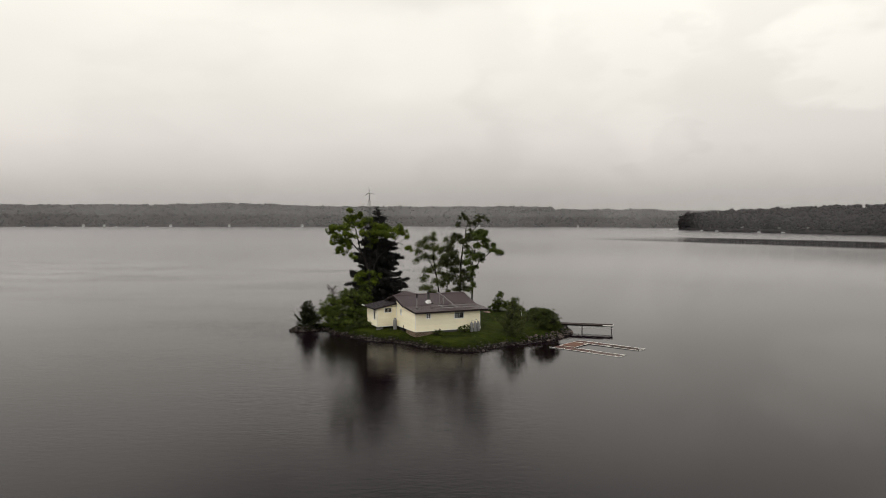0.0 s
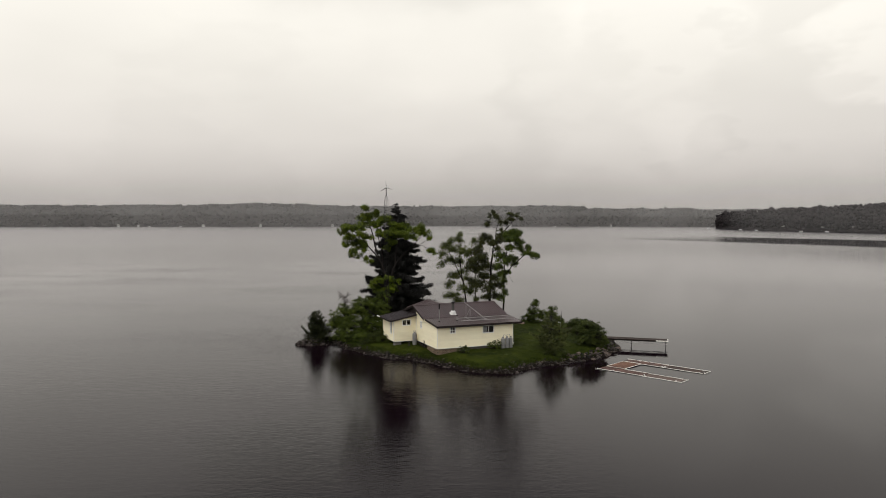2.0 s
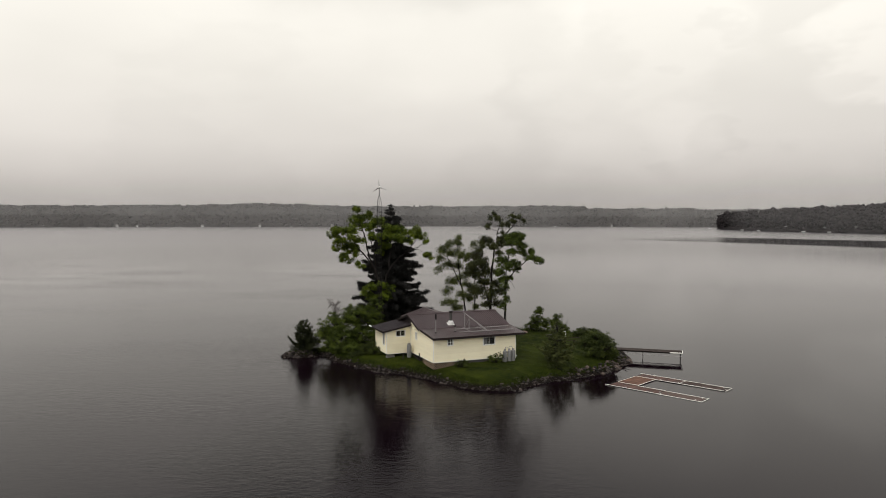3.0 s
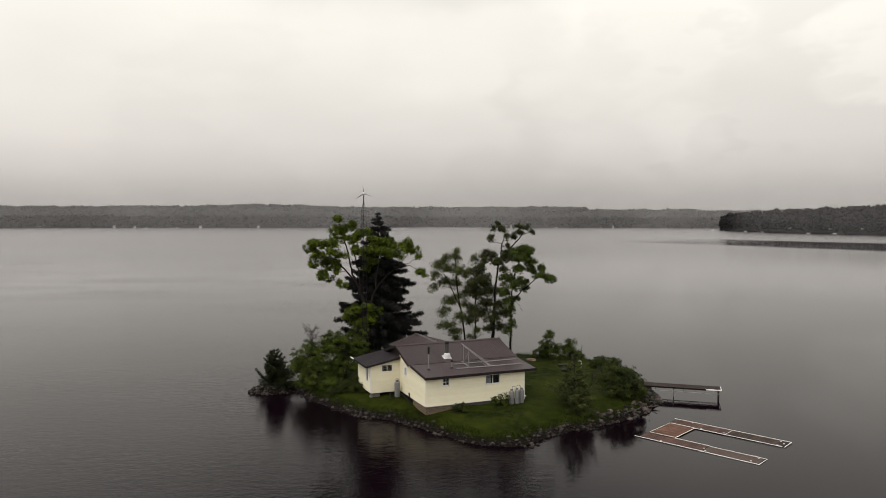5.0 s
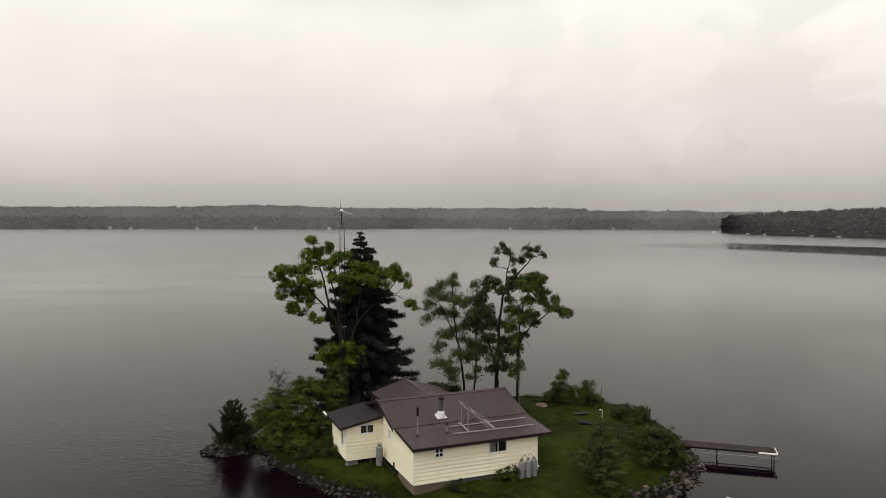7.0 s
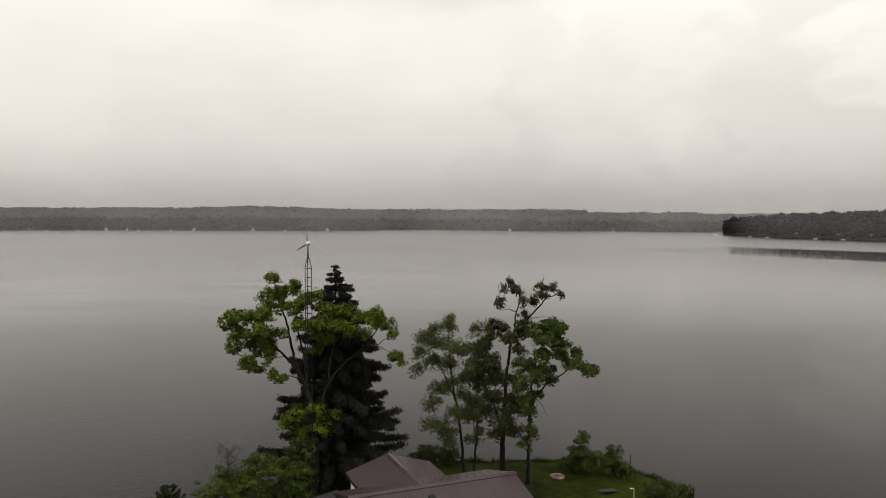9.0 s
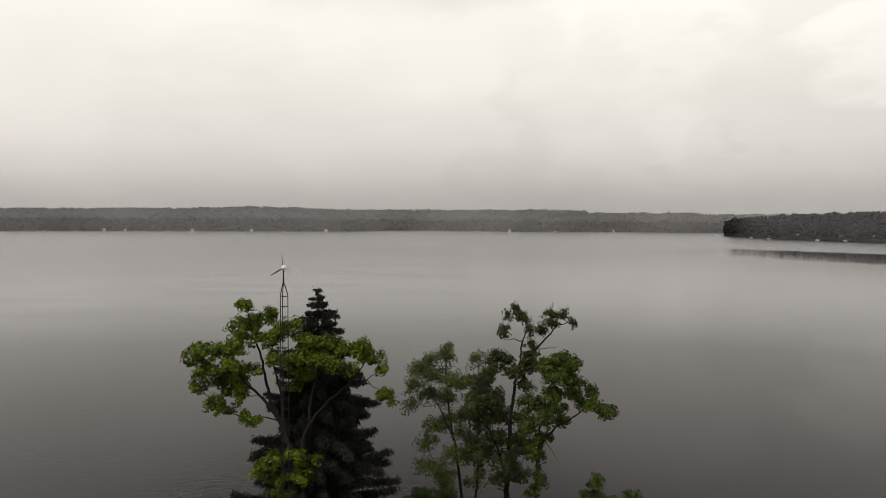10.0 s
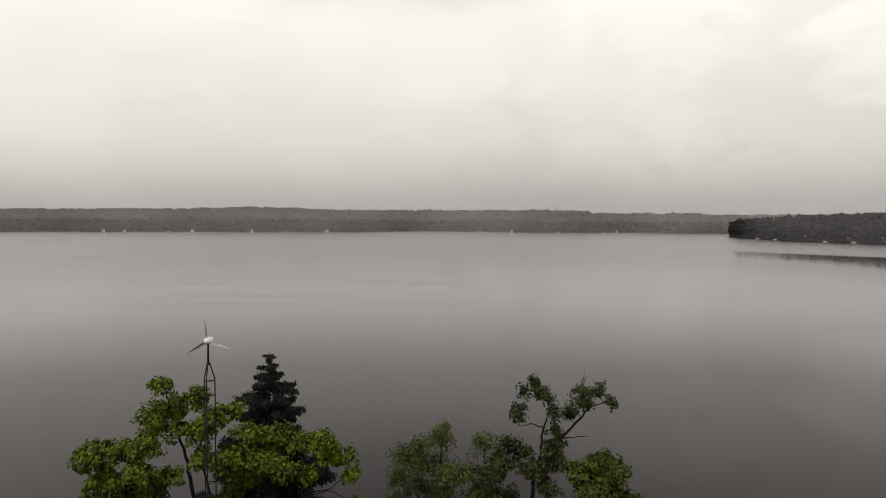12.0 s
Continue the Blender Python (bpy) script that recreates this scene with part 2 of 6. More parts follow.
WATER = water_material()
def lawn_material():
    """Mown grass that gives way to dark wet soil at the water's edge."""
    k = Mat("lawn", (0.012, 0.022, 0.002), 0.9, 0, 0.04)
    big, mid, fine = k.noise(0.28, 3), k.noise(1.6, 3), k.noise(9.0, 3)
    # uneven grass tones, their contrast widened to stand in for shade under shrubs
    col = k.mix(k.span(big, 0.35, 0.65), (0.0040, 0.0075, 0.0009), (0.031, 0.040, 0.004))
    col = k.mix(k.span(mid, 0.45, 0.75, 0.0, 0.7), col, (0.046, 0.053, 0.007))
    col = k.mix(0.3, col, k.ramp(fine, ((0.3, (0.004, 0.007, 0.001)), (0.7, (0.026, 0.036, 0.004)))))
    sep = k.n.new("ShaderNodeSeparateXYZ")
    k.l.new(k.co.outputs["Object"], sep.inputs[0])
    add = k.n.new("ShaderNodeMath")
    add.operation = "MULTIPLY_ADD"
    add.inputs[1].default_value = 0.35
    k.l.new(mid, add.inputs[0])
    k.l.new(sep.outputs["Z"], add.inputs[2])
    col = k.mix(k.span(add.outputs[0], 0.52, 0.66), (0.010, 0.0078, 0.006), col)
    k.base(col).bump(fine, 0.7, 0.05)
    return k.m


GRASS = lawn_material()
BLADE = foliage("grass_blades", (0.010, 0.019, 0.0015), (0.044, 0.060, 0.006), 0.3)
STONE = simple("shore_stone", (0.011, 0.0088, 0.008), (0.062, 0.049, 0.043), 1.2, 0.6, bump=0.6, dist=0.04, vary=0.9)
RUBBLE = simple("shore_rubble", (0.009, 0.0073, 0.0066), (0.032, 0.026, 0.023), 2.5, 0.65, bump=0.5, dist=0.03, vary=0.8, pieces=True)
SIDING = simple("cream_siding", (0.90, 0.83, 0.62), (0.85, 0.77, 0.56), 0.8, 0.5, bump=0.05, dist=0.004, stretch=(1, 1, 3), vary=0.03, grain=0.07)
TRIM = simple("white_trim", (0.88, 0.86, 0.80), (0.80, 0.78, 0.72), 2.0, 0.45, bump=0.05, dist=0.003)
ROOF = simple("brown_roof_steel", (0.042, 0.0255, 0.026), (0.057, 0.037, 0.0375), 0.5, 0.30, 0.1, bump=0.03, dist=0.003, stretch=(1, 0.3, 1), vary=0.10, spec=0.5, grain=0.12)
# darker than the main roof's steel, for the side addition
ROOF_DARK = simple("dark_roof_steel", (0.020, 0.016, 0.018), (0.040, 0.033, 0.035), 0.7, 0.42, 0.1, bump=0.08, dist=0.004, vary=0.08)
FASCIA = simple("dark_brown_fascia", (0.016, 0.011, 0.011), (0.026, 0.019, 0.018), 2.0, 0.5, bump=0.1)
LATTICE = simple("weathered_lattice", (0.20, 0.145, 0.10), (0.28, 0.21, 0.155), 3.0, 0.85, bump=0.3)
DARK = simple("shadowed_timber", (0.014, 0.012, 0.011), (0.028, 0.023, 0.021), 2.0, 0.9, bump=0.3)
CONCRETE = simple("grey_concrete", (0.14, 0.132, 0.125), (0.21, 0.20, 0.19), 2.0, 0.9, bump=0.4)
SKIRT = simple("grey_skirting", (0.055, 0.052, 0.05), (0.09, 0.085, 0.08), 1.5, 0.8, bump=0.3)
ALLOY = simple("dull_aluminium", (0.27, 0.255, 0.25), (0.38, 0.36, 0.355), 3.0, 0.4, 0.3, bump=0.05)
WOOD_DARK = simple("rotten_dark_planks", (0.012, 0.008, 0.007), (0.080, 0.050, 0.039), 0.8, 0.7, bump=0.5, vary=0.35, pieces=True)
SLAB = simple("mossy_stone_slab", (0.03, 0.030, 0.024), (0.055, 0.053, 0.046), 2.0, 0.9, bump=0.4)
STEEL = simple("galvanised_steel", (0.24, 0.23, 0.225), (0.34, 0.33, 0.32), 3.0, 0.45, 0.4, bump=0.1)
BLACK = simple("black_metal", (0.012, 0.011, 0.011), (0.025, 0.023, 0.022), 4.0, 0.5, 0.2, bump=0.1)
CYL = simple("grey_cylinder_paint", (0.17, 0.17, 0.17), (0.25, 0.245, 0.24), 2.0, 0.45, 0.1, bump=0.05)
CURTAIN = simple("white_curtain", (0.62, 0.61, 0.60), (0.50, 0.49, 0.48), 4.0, 0.9, bump=0.5, dist=0.03, stretch=(6, 6, 0.3))
# near-black base colour puts the rooms' dimness into the paint
ROOM = simple("dim_room", (0.02, 0.018, 0.016), (0.035, 0.03, 0.027), 2.0, 0.9)
WOOD_GREY = simple("weathered_planks", (0.022, 0.015, 0.012), (0.044, 0.031, 0.026), 2.0, 0.85, bump=0.4, vary=0.14, pieces=True)
WOOD_RED = simple("wet_red_planks", (0.030, 0.014, 0.011), (0.120, 0.062, 0.048), 0.8, 0.6, bump=0.4, vary=0.30, pieces=True)
WOOD_ORANGE = simple("orange_planks", (0.050, 0.024, 0.016), (0.185, 0.095, 0.062), 0.7, 0.7, bump=0.4, vary=0.25, pieces=True)
SUNK = simple("sunk_muddy_planks", (0.060, 0.036, 0.028), (0.090, 0.058, 0.047), 1.0, 0.5, bump=0.03, vary=0.05, pieces=True, spec=0.1)
BARK = simple("grey_brown_bark", (0.011, 0.009, 0.0085), (0.028, 0.024, 0.022), 1.6, 0.9, bump=0.8, dist=0.03, stretch=(2, 2, 0.5), spec=0.08)
BARK_DARK = simple("dark_bark", (0.008, 0.0065, 0.006), (0.020, 0.017, 0.015), 1.6, 0.9, bump=0.8, dist=0.03, stretch=(2, 2, 0.5))
DEADWOOD = simple("bare_twigs", (0.075, 0.065, 0.06), (0.12, 0.105, 0.10), 3.0, 0.9)
MAPLE = foliage("maple_leaves", (0.010, 0.020, 0.002), (0.138, 0.178, 0.012), 0.14)
OAK = foliage("oak_leaves", (0.010, 0.013, 0.004), (0.062, 0.068, 0.018), 0.10)
OAK_BRIGHT = foliage("fresh_oak_leaves", (0.007, 0.013, 0.003), (0.080, 0.108, 0.012), 0.10)
ASH = foliage("ash_leaves", (0.018, 0.025, 0.006), (0.118, 0.138, 0.034), 0.16)
SPRUCE = foliage("spruce_needles", (0.0072, 0.0074, 0.0070), (0.036, 0.035, 0.032), 0.03, 0.85)
SPRUCE_TOP = foliage("young_spruce_needles", (0.009, 0.014, 0.004), (0.110, 0.120, 0.036), 0.08, 0.7)
BUSH = foliage("shrub_leaves", (0.007, 0.013, 0.002), (0.088, 0.115, 0.013), 0.10)
BUSH_DARK = foliage("dark_shrub_leaves", (0.007, 0.012, 0.003), (0.066, 0.082, 0.014), 0.10)
JUNIPER = foliage("cedar_sprays", (0.008, 0.011, 0.004), (0.042, 0.048, 0.018), 0.08, 0.8)
FAR_LEAF = simple("far_woods_foliage", (0.022, 0.0195, 0.0185), (0.032, 0.0285, 0.027), 0.06, 0.95, bump=0.1, dist=0.4, spec=0.02, vary=0.06, pieces=True)
POINT_LEAF = simple("point_woods_foliage", (0.014, 0.012, 0.0128), (0.031, 0.0262, 0.027), 0.06, 0.9, bump=0.1, dist=0.4, spec=0.02, vary=0.12, pieces=True)
FAR_GROUND = simple("far_forest_floor", (0.022, 0.020, 0.017), (0.035, 0.032, 0.027), 0.02, 0.95, spec=0.02)
WHITE = simple("white_paint", (0.72, 0.71, 0.69), (0.60, 0.59, 0.57), 2.0, 0.5)
GREY_ROOF = simple("grey_shingle_roof", (0.12, 0.115, 0.11), (0.2, 0.19, 0.18), 1.0, 0.9)
RINGSTONE = simple("pale_ring_stone", (0.10, 0.060, 0.048), (0.30, 0.22, 0.18), 5.0, 0.85, bump=0.4, vary=0.5)
PINKSTONE = simple("pale_pink_stone", (0.036, 0.027, 0.023), (0.125, 0.096, 0.082), 3.0, 0.85, bump=0.4, vary=0.35)


def glass_material():
    k = Mat("window_glass", (0.62, 0.64, 0.64), 0.01, 0, 0.5)
    k.b.inputs["Transmission Weight"].default_value = 1.0
    k.b.inputs["IOR"].default_value = 1.45
    return k.m


GLASS = glass_material()


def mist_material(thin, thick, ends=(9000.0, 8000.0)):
    """Haze put on a pale sheet: mostly clear, the rest scatters the sky's light; it thins out with height and in wisps.
    """
    m = bpy.data.materials.new("haze_sheet_paint")
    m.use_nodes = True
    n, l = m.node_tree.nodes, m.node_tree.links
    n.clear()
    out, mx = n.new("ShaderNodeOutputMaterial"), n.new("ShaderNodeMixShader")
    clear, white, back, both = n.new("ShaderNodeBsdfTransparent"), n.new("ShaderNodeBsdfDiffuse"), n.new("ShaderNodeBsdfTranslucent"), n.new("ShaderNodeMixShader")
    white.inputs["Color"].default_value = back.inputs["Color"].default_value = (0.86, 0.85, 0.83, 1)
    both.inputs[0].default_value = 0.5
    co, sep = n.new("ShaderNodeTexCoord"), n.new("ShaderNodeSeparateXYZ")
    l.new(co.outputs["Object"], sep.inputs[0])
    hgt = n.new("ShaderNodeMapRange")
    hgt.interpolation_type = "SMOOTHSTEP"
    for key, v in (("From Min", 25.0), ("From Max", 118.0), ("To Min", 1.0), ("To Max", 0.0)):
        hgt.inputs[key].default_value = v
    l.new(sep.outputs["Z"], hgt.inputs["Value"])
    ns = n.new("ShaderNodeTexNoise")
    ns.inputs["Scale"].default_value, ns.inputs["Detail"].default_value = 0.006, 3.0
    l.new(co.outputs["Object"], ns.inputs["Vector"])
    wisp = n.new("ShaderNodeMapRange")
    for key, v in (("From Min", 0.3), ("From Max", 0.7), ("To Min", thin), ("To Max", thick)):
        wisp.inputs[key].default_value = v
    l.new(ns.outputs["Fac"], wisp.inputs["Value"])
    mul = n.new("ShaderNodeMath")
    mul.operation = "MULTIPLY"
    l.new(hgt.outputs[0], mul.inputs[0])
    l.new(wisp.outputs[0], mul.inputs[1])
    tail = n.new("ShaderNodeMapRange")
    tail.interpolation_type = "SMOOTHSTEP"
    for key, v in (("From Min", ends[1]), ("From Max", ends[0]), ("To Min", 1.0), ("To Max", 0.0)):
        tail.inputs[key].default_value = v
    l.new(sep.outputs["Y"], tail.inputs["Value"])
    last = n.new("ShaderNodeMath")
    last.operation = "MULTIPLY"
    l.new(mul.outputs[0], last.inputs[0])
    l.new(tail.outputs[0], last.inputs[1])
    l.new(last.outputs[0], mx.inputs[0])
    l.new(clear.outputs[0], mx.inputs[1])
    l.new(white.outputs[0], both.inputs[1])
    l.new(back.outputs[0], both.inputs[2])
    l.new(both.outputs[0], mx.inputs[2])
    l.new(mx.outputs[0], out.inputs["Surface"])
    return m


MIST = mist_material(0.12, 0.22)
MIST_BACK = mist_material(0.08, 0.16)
MIST_POINT = mist_material(0.07, 0.11, (1105.0, 960.0))
FAR_PAINT = simple("faded_far_paint", (0.30, 0.29, 0.28), (0.42, 0.41, 0.40), 0.5, 0.8)

# ---- building kit ----


class Shape:
    """Collects plain geometry for one mesh."""

    def __init__(self):
        self.v, self.f, self.count = [], [], 0

    def add(self, verts, faces):
        self.v.append(np.asarray(verts, float).reshape(-1, 3))
        base = self.count
        self.f.extend([tuple(i + base for i in face) for face in faces])
        self.count += len(self.v[-1])
        return self

    def box(self, lo, hi, m=None, bevel=0.0):
        """A box between two corners, its edges chamfered by bevel."""
        lo, hi = np.minimum(lo, hi), np.maximum(lo, hi)
        bevel = min(bevel, 0.45 * float((hi - lo).min()))
        if bevel <= 0:
            v = [(x, y, z) for z in (lo[2], hi[2]) for y in (lo[1], hi[1]) for x in (lo[0], hi[0])]
            f = [(0, 2, 3, 1), (4, 5, 7, 6), (0, 1, 5, 4), (2, 6, 7, 3), (0, 4, 6, 2), (1, 3, 7, 5)]
        else:
            c, h = (lo + hi) / 2, (hi - lo) / 2
            v, idx = [], {}
            for sx in (-1, 1):
                for sy in (-1, 1):
                    for sz in (-1, 1):
                        for ax in range(3):
                            s = np.array((sx, sy, sz), float)
                            p = s * (h - bevel)
                            p[ax] = s[ax] * h[ax]
                            idx[sx, sy, sz, ax] = len(v)
                            v.append(c + p)
            f = []
            ring = ((-1, -1), (1, -1), (1, 1), (-1, 1))
            for ax in range(3):
                a, b = (ax + 1) % 3, (ax + 2) % 3
                for s in (-1, 1):
                    face = []
                    for p, q in ring:
                        k = [0, 0, 0]
                        k[ax], k[a], k[b] = s, p, q
                        face.append(idx[(*k, ax)])
                    f.append(tuple(face if s > 0 else face[::-1]))
                for p in (-1, 1):
                    for q in (-1, 1):
                        k0, k1 = [0, 0, 0], [0, 0, 0]
                        k0[ax], k1[ax] = -1, 1
                        k0[a] = k1[a] = p
                        k0[b] = k1[b] = q
                        face = [idx[(*k0, a)], idx[(*k1, a)], idx[(*k1, b)], idx[(*k0, b)]]
                        f.append(tuple(face if p * q < 0 else face[::-1]))
            for sx in (-1, 1):
                for sy in (-1, 1):
                    for sz in (-1, 1):
                        face = [idx[sx, sy, sz, 0], idx[sx, sy, sz, 1], idx[sx, sy, sz, 2]]
                        f.append(tuple(face if sx * sy * sz > 0 else face[::-1]))
        v = np.array(v)
        if m is not None:
            v = v @ np.array(m.to_3x3()).T + np.array(m.translation)
        return self.add(v, f)

    def beam(self, a, b, w, h=None, bevel=0.0, up=(0, 0, 1)):
        """A bar of section w x h from a to b."""
        a, b = Vector(a), Vector(b)
        d = b - a
        h = w if h is None else h
        z = d.normalized()
        x = z.cross(Vector(up))
        x = x.normalized() if x.length > 1e-4 else Vector((1, 0, 0))
        y = z.cross(x)
        m = Matrix((x, y, z)).transposed().to_4x4()
        m.translation = a
        return self.box((-w / 2, -h / 2, 0), (w / 2, h / 2, d.length), m, bevel)

    def tube(self, pts, radii, n=8, caps=True):
        """A tapered tube along a line of points."""
        pts = [Vector(p) for p in pts]
        if isinstance(radii, (int, float)):
            radii = [radii] * len(pts)
        verts, ref = [], None
        for i, p in enumerate(pts):
            d = (pts[min(i + 1, len(pts) - 1)] - pts[max(i - 1, 0)]).normalized()
            if ref is None:
                ref = d.orthogonal().normalized()
            x = (ref - d * ref.dot(d)).normalized()
            ref, y = x, d.cross(x)
            for k in range(n):
                a = 2 * math.pi * k / n
                verts.append(p + (x * math.cos(a) + y * math.sin(a)) * radii[i])
        f = [(i * n + k, i * n + (k + 1) % n, (i + 1) * n + (k + 1) % n, (i + 1) * n + k) for i in range(len(pts) - 1) for k in range(n)]
        if caps:
            f += [tuple(range(n))[::-1], tuple(range((len(pts) - 1) * n, len(pts) * n))]
        return self.add([tuple(v) for v in verts], f)

    def lathe(self, profile, n=16, at=(0, 0, 0)):
        """A turned form from (radius, height) pairs round an upright axis."""
        v = [(at[0] + r * math.cos(2 * math.pi * k / n), at[1] + r * math.sin(2 * math.pi * k / n), at[2] + z) for r, z in profile for k in range(n)]
        f = [(i * n + k, i * n + (k + 1) % n, (i + 1) * n + (k + 1) % n, (i + 1) * n + k) for i in range(len(profile) - 1) for k in range(n)]
        f += [tuple(range(n))[::-1], tuple(range((len(profile) - 1) * n, len(profile) * n))]
        return self.add(v, f)

    def prism(self, outline, a, b, axis):
        """An outline of (p, q) pairs swept along an axis from a to b; p and q are the two other axes in order."""
        n = len(outline)
        v = []
        for s in (a, b):
            for p, q in outline:
                c = [p, q]
                c.insert(axis, s)
                v.append(c)
        f = [tuple(range(n))[::-1], tuple(range(n, 2 * n))] + [(i, (i + 1) % n, n + (i + 1) % n, n + i) for i in range(n)]
        return self.add(v, f)

    def mesh(self, name, smooth=False):
        me = bpy.data.meshes.new(name)
        me.from_pydata(np.concatenate(self.v).tolist() if self.v else [], [], self.f)
        if smooth:
            me.polygons.foreach_set("use_smooth", [True] * len(me.polygons))
        me.update()
        return me


def part(name, shape, material, parent=None, label="", smooth=False, fix=True):
    """Links a shape (or ready mesh) as one mesh object, under a thing or part if one is given."""
    me = shape if isinstance(shape, bpy.types.Mesh) else shape.mesh(name, smooth)
    if fix and not isinstance(shape, bpy.types.Mesh):
        bm = bmesh.new()
        bm.from_mesh(me)
        bmesh.ops.recalc_face_normals(bm, faces=bm.faces)
        bm.to_mesh(me)
        bm.free()
    if not me.materials:
        me.materials.append(material)
    ob = new(name, me)
    if parent is not None:
        ob.parent = parent
    return tagged(ob, label)


def thing(name, m, label, category, group=""):
    ob = new(name)
    ob.empty_display_size = 0.2
    ob.matrix_world = m
    return tagged(ob, label, category, group)


def cloud_mesh(name, verts, faces, material):
    """A mesh from numpy arrays: verts (n, 3), faces (m, 3 or 4)."""
    me = bpy.data.meshes.new(name)
    k = faces.shape[1]
    me.vertices.add(len(verts))
    me.vertices.foreach_set("co", verts.astype(np.float32).ravel())
    me.loops.add(faces.size)
    me.loops.foreach_set("vertex_index", faces.astype(np.int32).ravel())
    me.polygons.add(len(faces))
    me.polygons.foreach_set("loop_start", np.arange(0, faces.size, k, dtype=np.int32))
    me.polygons.foreach_set("loop_total", np.full(len(faces), k, np.int32))
    me.update(calc_edges=True)
    me.materials.append(material)
    return me


# ---- the island's ground ----
SHORE = np.array([(-17.4, 74.0), (-16.5, 72.9), (-14.2, 73.1), (-12.9, 74.2), (-11.5, 71.5), (-10.4, 70.1), (-8.6, 68.2), (-6.9, 66.3), (-5.2, 65.4), (-3.0, 64.4),
                  (-1.1, 62.6), (0.3, 61.2), (1.6, 59.9), (2.9, 58.7), (4.4, 58.2), (5.7, 58.0), (6.9, 58.4), (7.8, 59.4), (9.0, 60.7), (10.3, 61.7),
                  (12.0, 62.2), (13.2, 63.3), (15.7, 65.0), (17.1, 66.3), (18.7, 68.9), (19.9, 70.6), (20.2, 74.0), (20.0, 79.0), (18.8, 84.3), (16.2, 87.8),
                  (11.5, 89.5), (4.5, 89.2), (-2.0, 89.0), (-7.5, 87.6), (-11.0, 84.0), (-12.4, 79.5), (-13.2, 76.6), (-15.5, 75.7)])


def rounded(points, steps):
    """A closed Catmull-Rom line through the points."""
    p0, p1, p2, p3 = np.roll(points, 1, 0), points, np.roll(points, -1, 0), np.roll(points, -2, 0)
    out = []
    for k in range(len(points)):
        for s in np.arange(steps) / steps:
            out.append(0.5 * (2 * p1[k] + (p2[k] - p0[k]) * s + (2 * p0[k] - 5 * p1[k] + 4 * p2[k] - p3[k]) * s * s + (3 * p1[k] - p0[k] - 3 * p2[k] + p3[k]) * s ** 3))
    return np.array(out)


RIM = rounded(SHORE, 5)


def inland(x, y):
    """Distance to the waterline, positive on land."""
    p = np.stack([np.asarray(x, float), np.asarray(y, float)], -1)
    a, b = RIM, np.roll(RIM, -1, 0)
    best = np.full(p.shape[:-1], 1e9)
    inside = np.zeros(p.shape[:-1], bool)
    for (ax, ay), (bx, by) in zip(a, b):
        d = np.array((bx - ax, by - ay))
        t = np.clip(((p - (ax, ay)) @ d) / (d @ d), 0, 1)
        best = np.minimum(best, np.hypot(p[..., 0] - ax - t * d[0], p[..., 1] - ay - t * d[1]))
        cross = ((ay > p[..., 1]) != (by > p[..., 1])) & (p[..., 0] < (bx - ax) * (p[..., 1] - ay) / (by - ay + 1e-12) + ax)
        inside ^= cross
    return np.where(inside, best, -best)


def rise(x, y):
    """Height of the ground over the lake."""
    d = inland(x, y)
    x, y = np.asarray(x, float), np.asarray(y, float)
    z = np.where(d > 0, 0.12 + 1.02 * (1 - np.exp(-np.maximum(d, 0) / 1.5)), np.maximum(0.12 + 0.9 * d, -0.9))
    return z + 0.05 * np.sin(x * 1.3 + 0.7) * np.cos(y * 1.1) + 0.03 * np.sin(x * 3.1 + y * 2.3)


gx, gy = np.arange(-19.5, 22.6, 0.4), np.arange(56.0, 91.6, 0.4)
GX, GY = np.meshgrid(gx, gy)
GZ = rise(GX, GY)
nx, ny = len(gx), len(gy)


def height(x, y):
    """Height of the ground at one place, from the grid."""
    i, j = (x - gx[0]) / 0.4, (y - gy[0]) / 0.4
    a, b = min(max(int(i), 0), nx - 2), min(max(int(j), 0), ny - 2)
    u, v = min(max(i - a, 0.0), 1.0), min(max(j - b, 0.0), 1.0)
    return float((GZ[b, a] * (1 - u) + GZ[b, a + 1] * u) * (1 - v) + (GZ[b + 1, a] * (1 - u) + GZ[b + 1, a + 1] * u) * v)


ids = np.arange(nx * ny).reshape(ny, nx)
quads = np.stack([ids[:-1, :-1], ids[:-1, 1:], ids[1:, 1:], ids[1:, :-1]], -1).reshape(-1, 4)
keep = (GZ.ravel()[quads] > -0.85).any(1)
ground_mesh = cloud_mesh("island_ground", np.stack([GX, GY, GZ], -1).reshape(-1, 3), quads[keep], GRASS)
ground_mesh.polygons.foreach_set("use_smooth", [True] * len(ground_mesh.polygons))
tagged(new("ground", ground_mesh), "mown green lawn of a small low island", "ground", kind="structure")

# ---- the lake, out to the horizon ----
lake = part("water", Shape().add([(-4000, -3900, 0), (4000, -3900, 0), (4000, 4000, 0), (-4000, 4000, 0)], [(0, 1, 2, 3)]), WATER, fix=False)
tagged(lake, "calm grey lake water with faint wind ripples", "water", kind="structure")

# ---- the cottage: local x along its front, local y to its back, local z from the lake's level ----
TURN = math.degrees(math.atan2(3.478, 8.065))
HOUSE = pose(-0.493, 63.216, 0, 0, 0, TURN)
house = thing("cottage", HOUSE, "cream lap-sided cottage with a brown ribbed steel roof", "house")


def front_roof(v):
    """Height of the front roof slopes at local y."""
    return 3.80 + (v + 0.35) * 0.103 if v < 3.15 else 4.16 + (v - 3.15) * 0.325


def cut(span, holes):
    """What is left of a span when the holes are taken out."""
    left = [span]
    for a, b in holes:
        left = [s for p, q in left for s in ((p, min(q, a)), (max(p, b), q)) if s[1] - s[0] > 0.03]
    return left


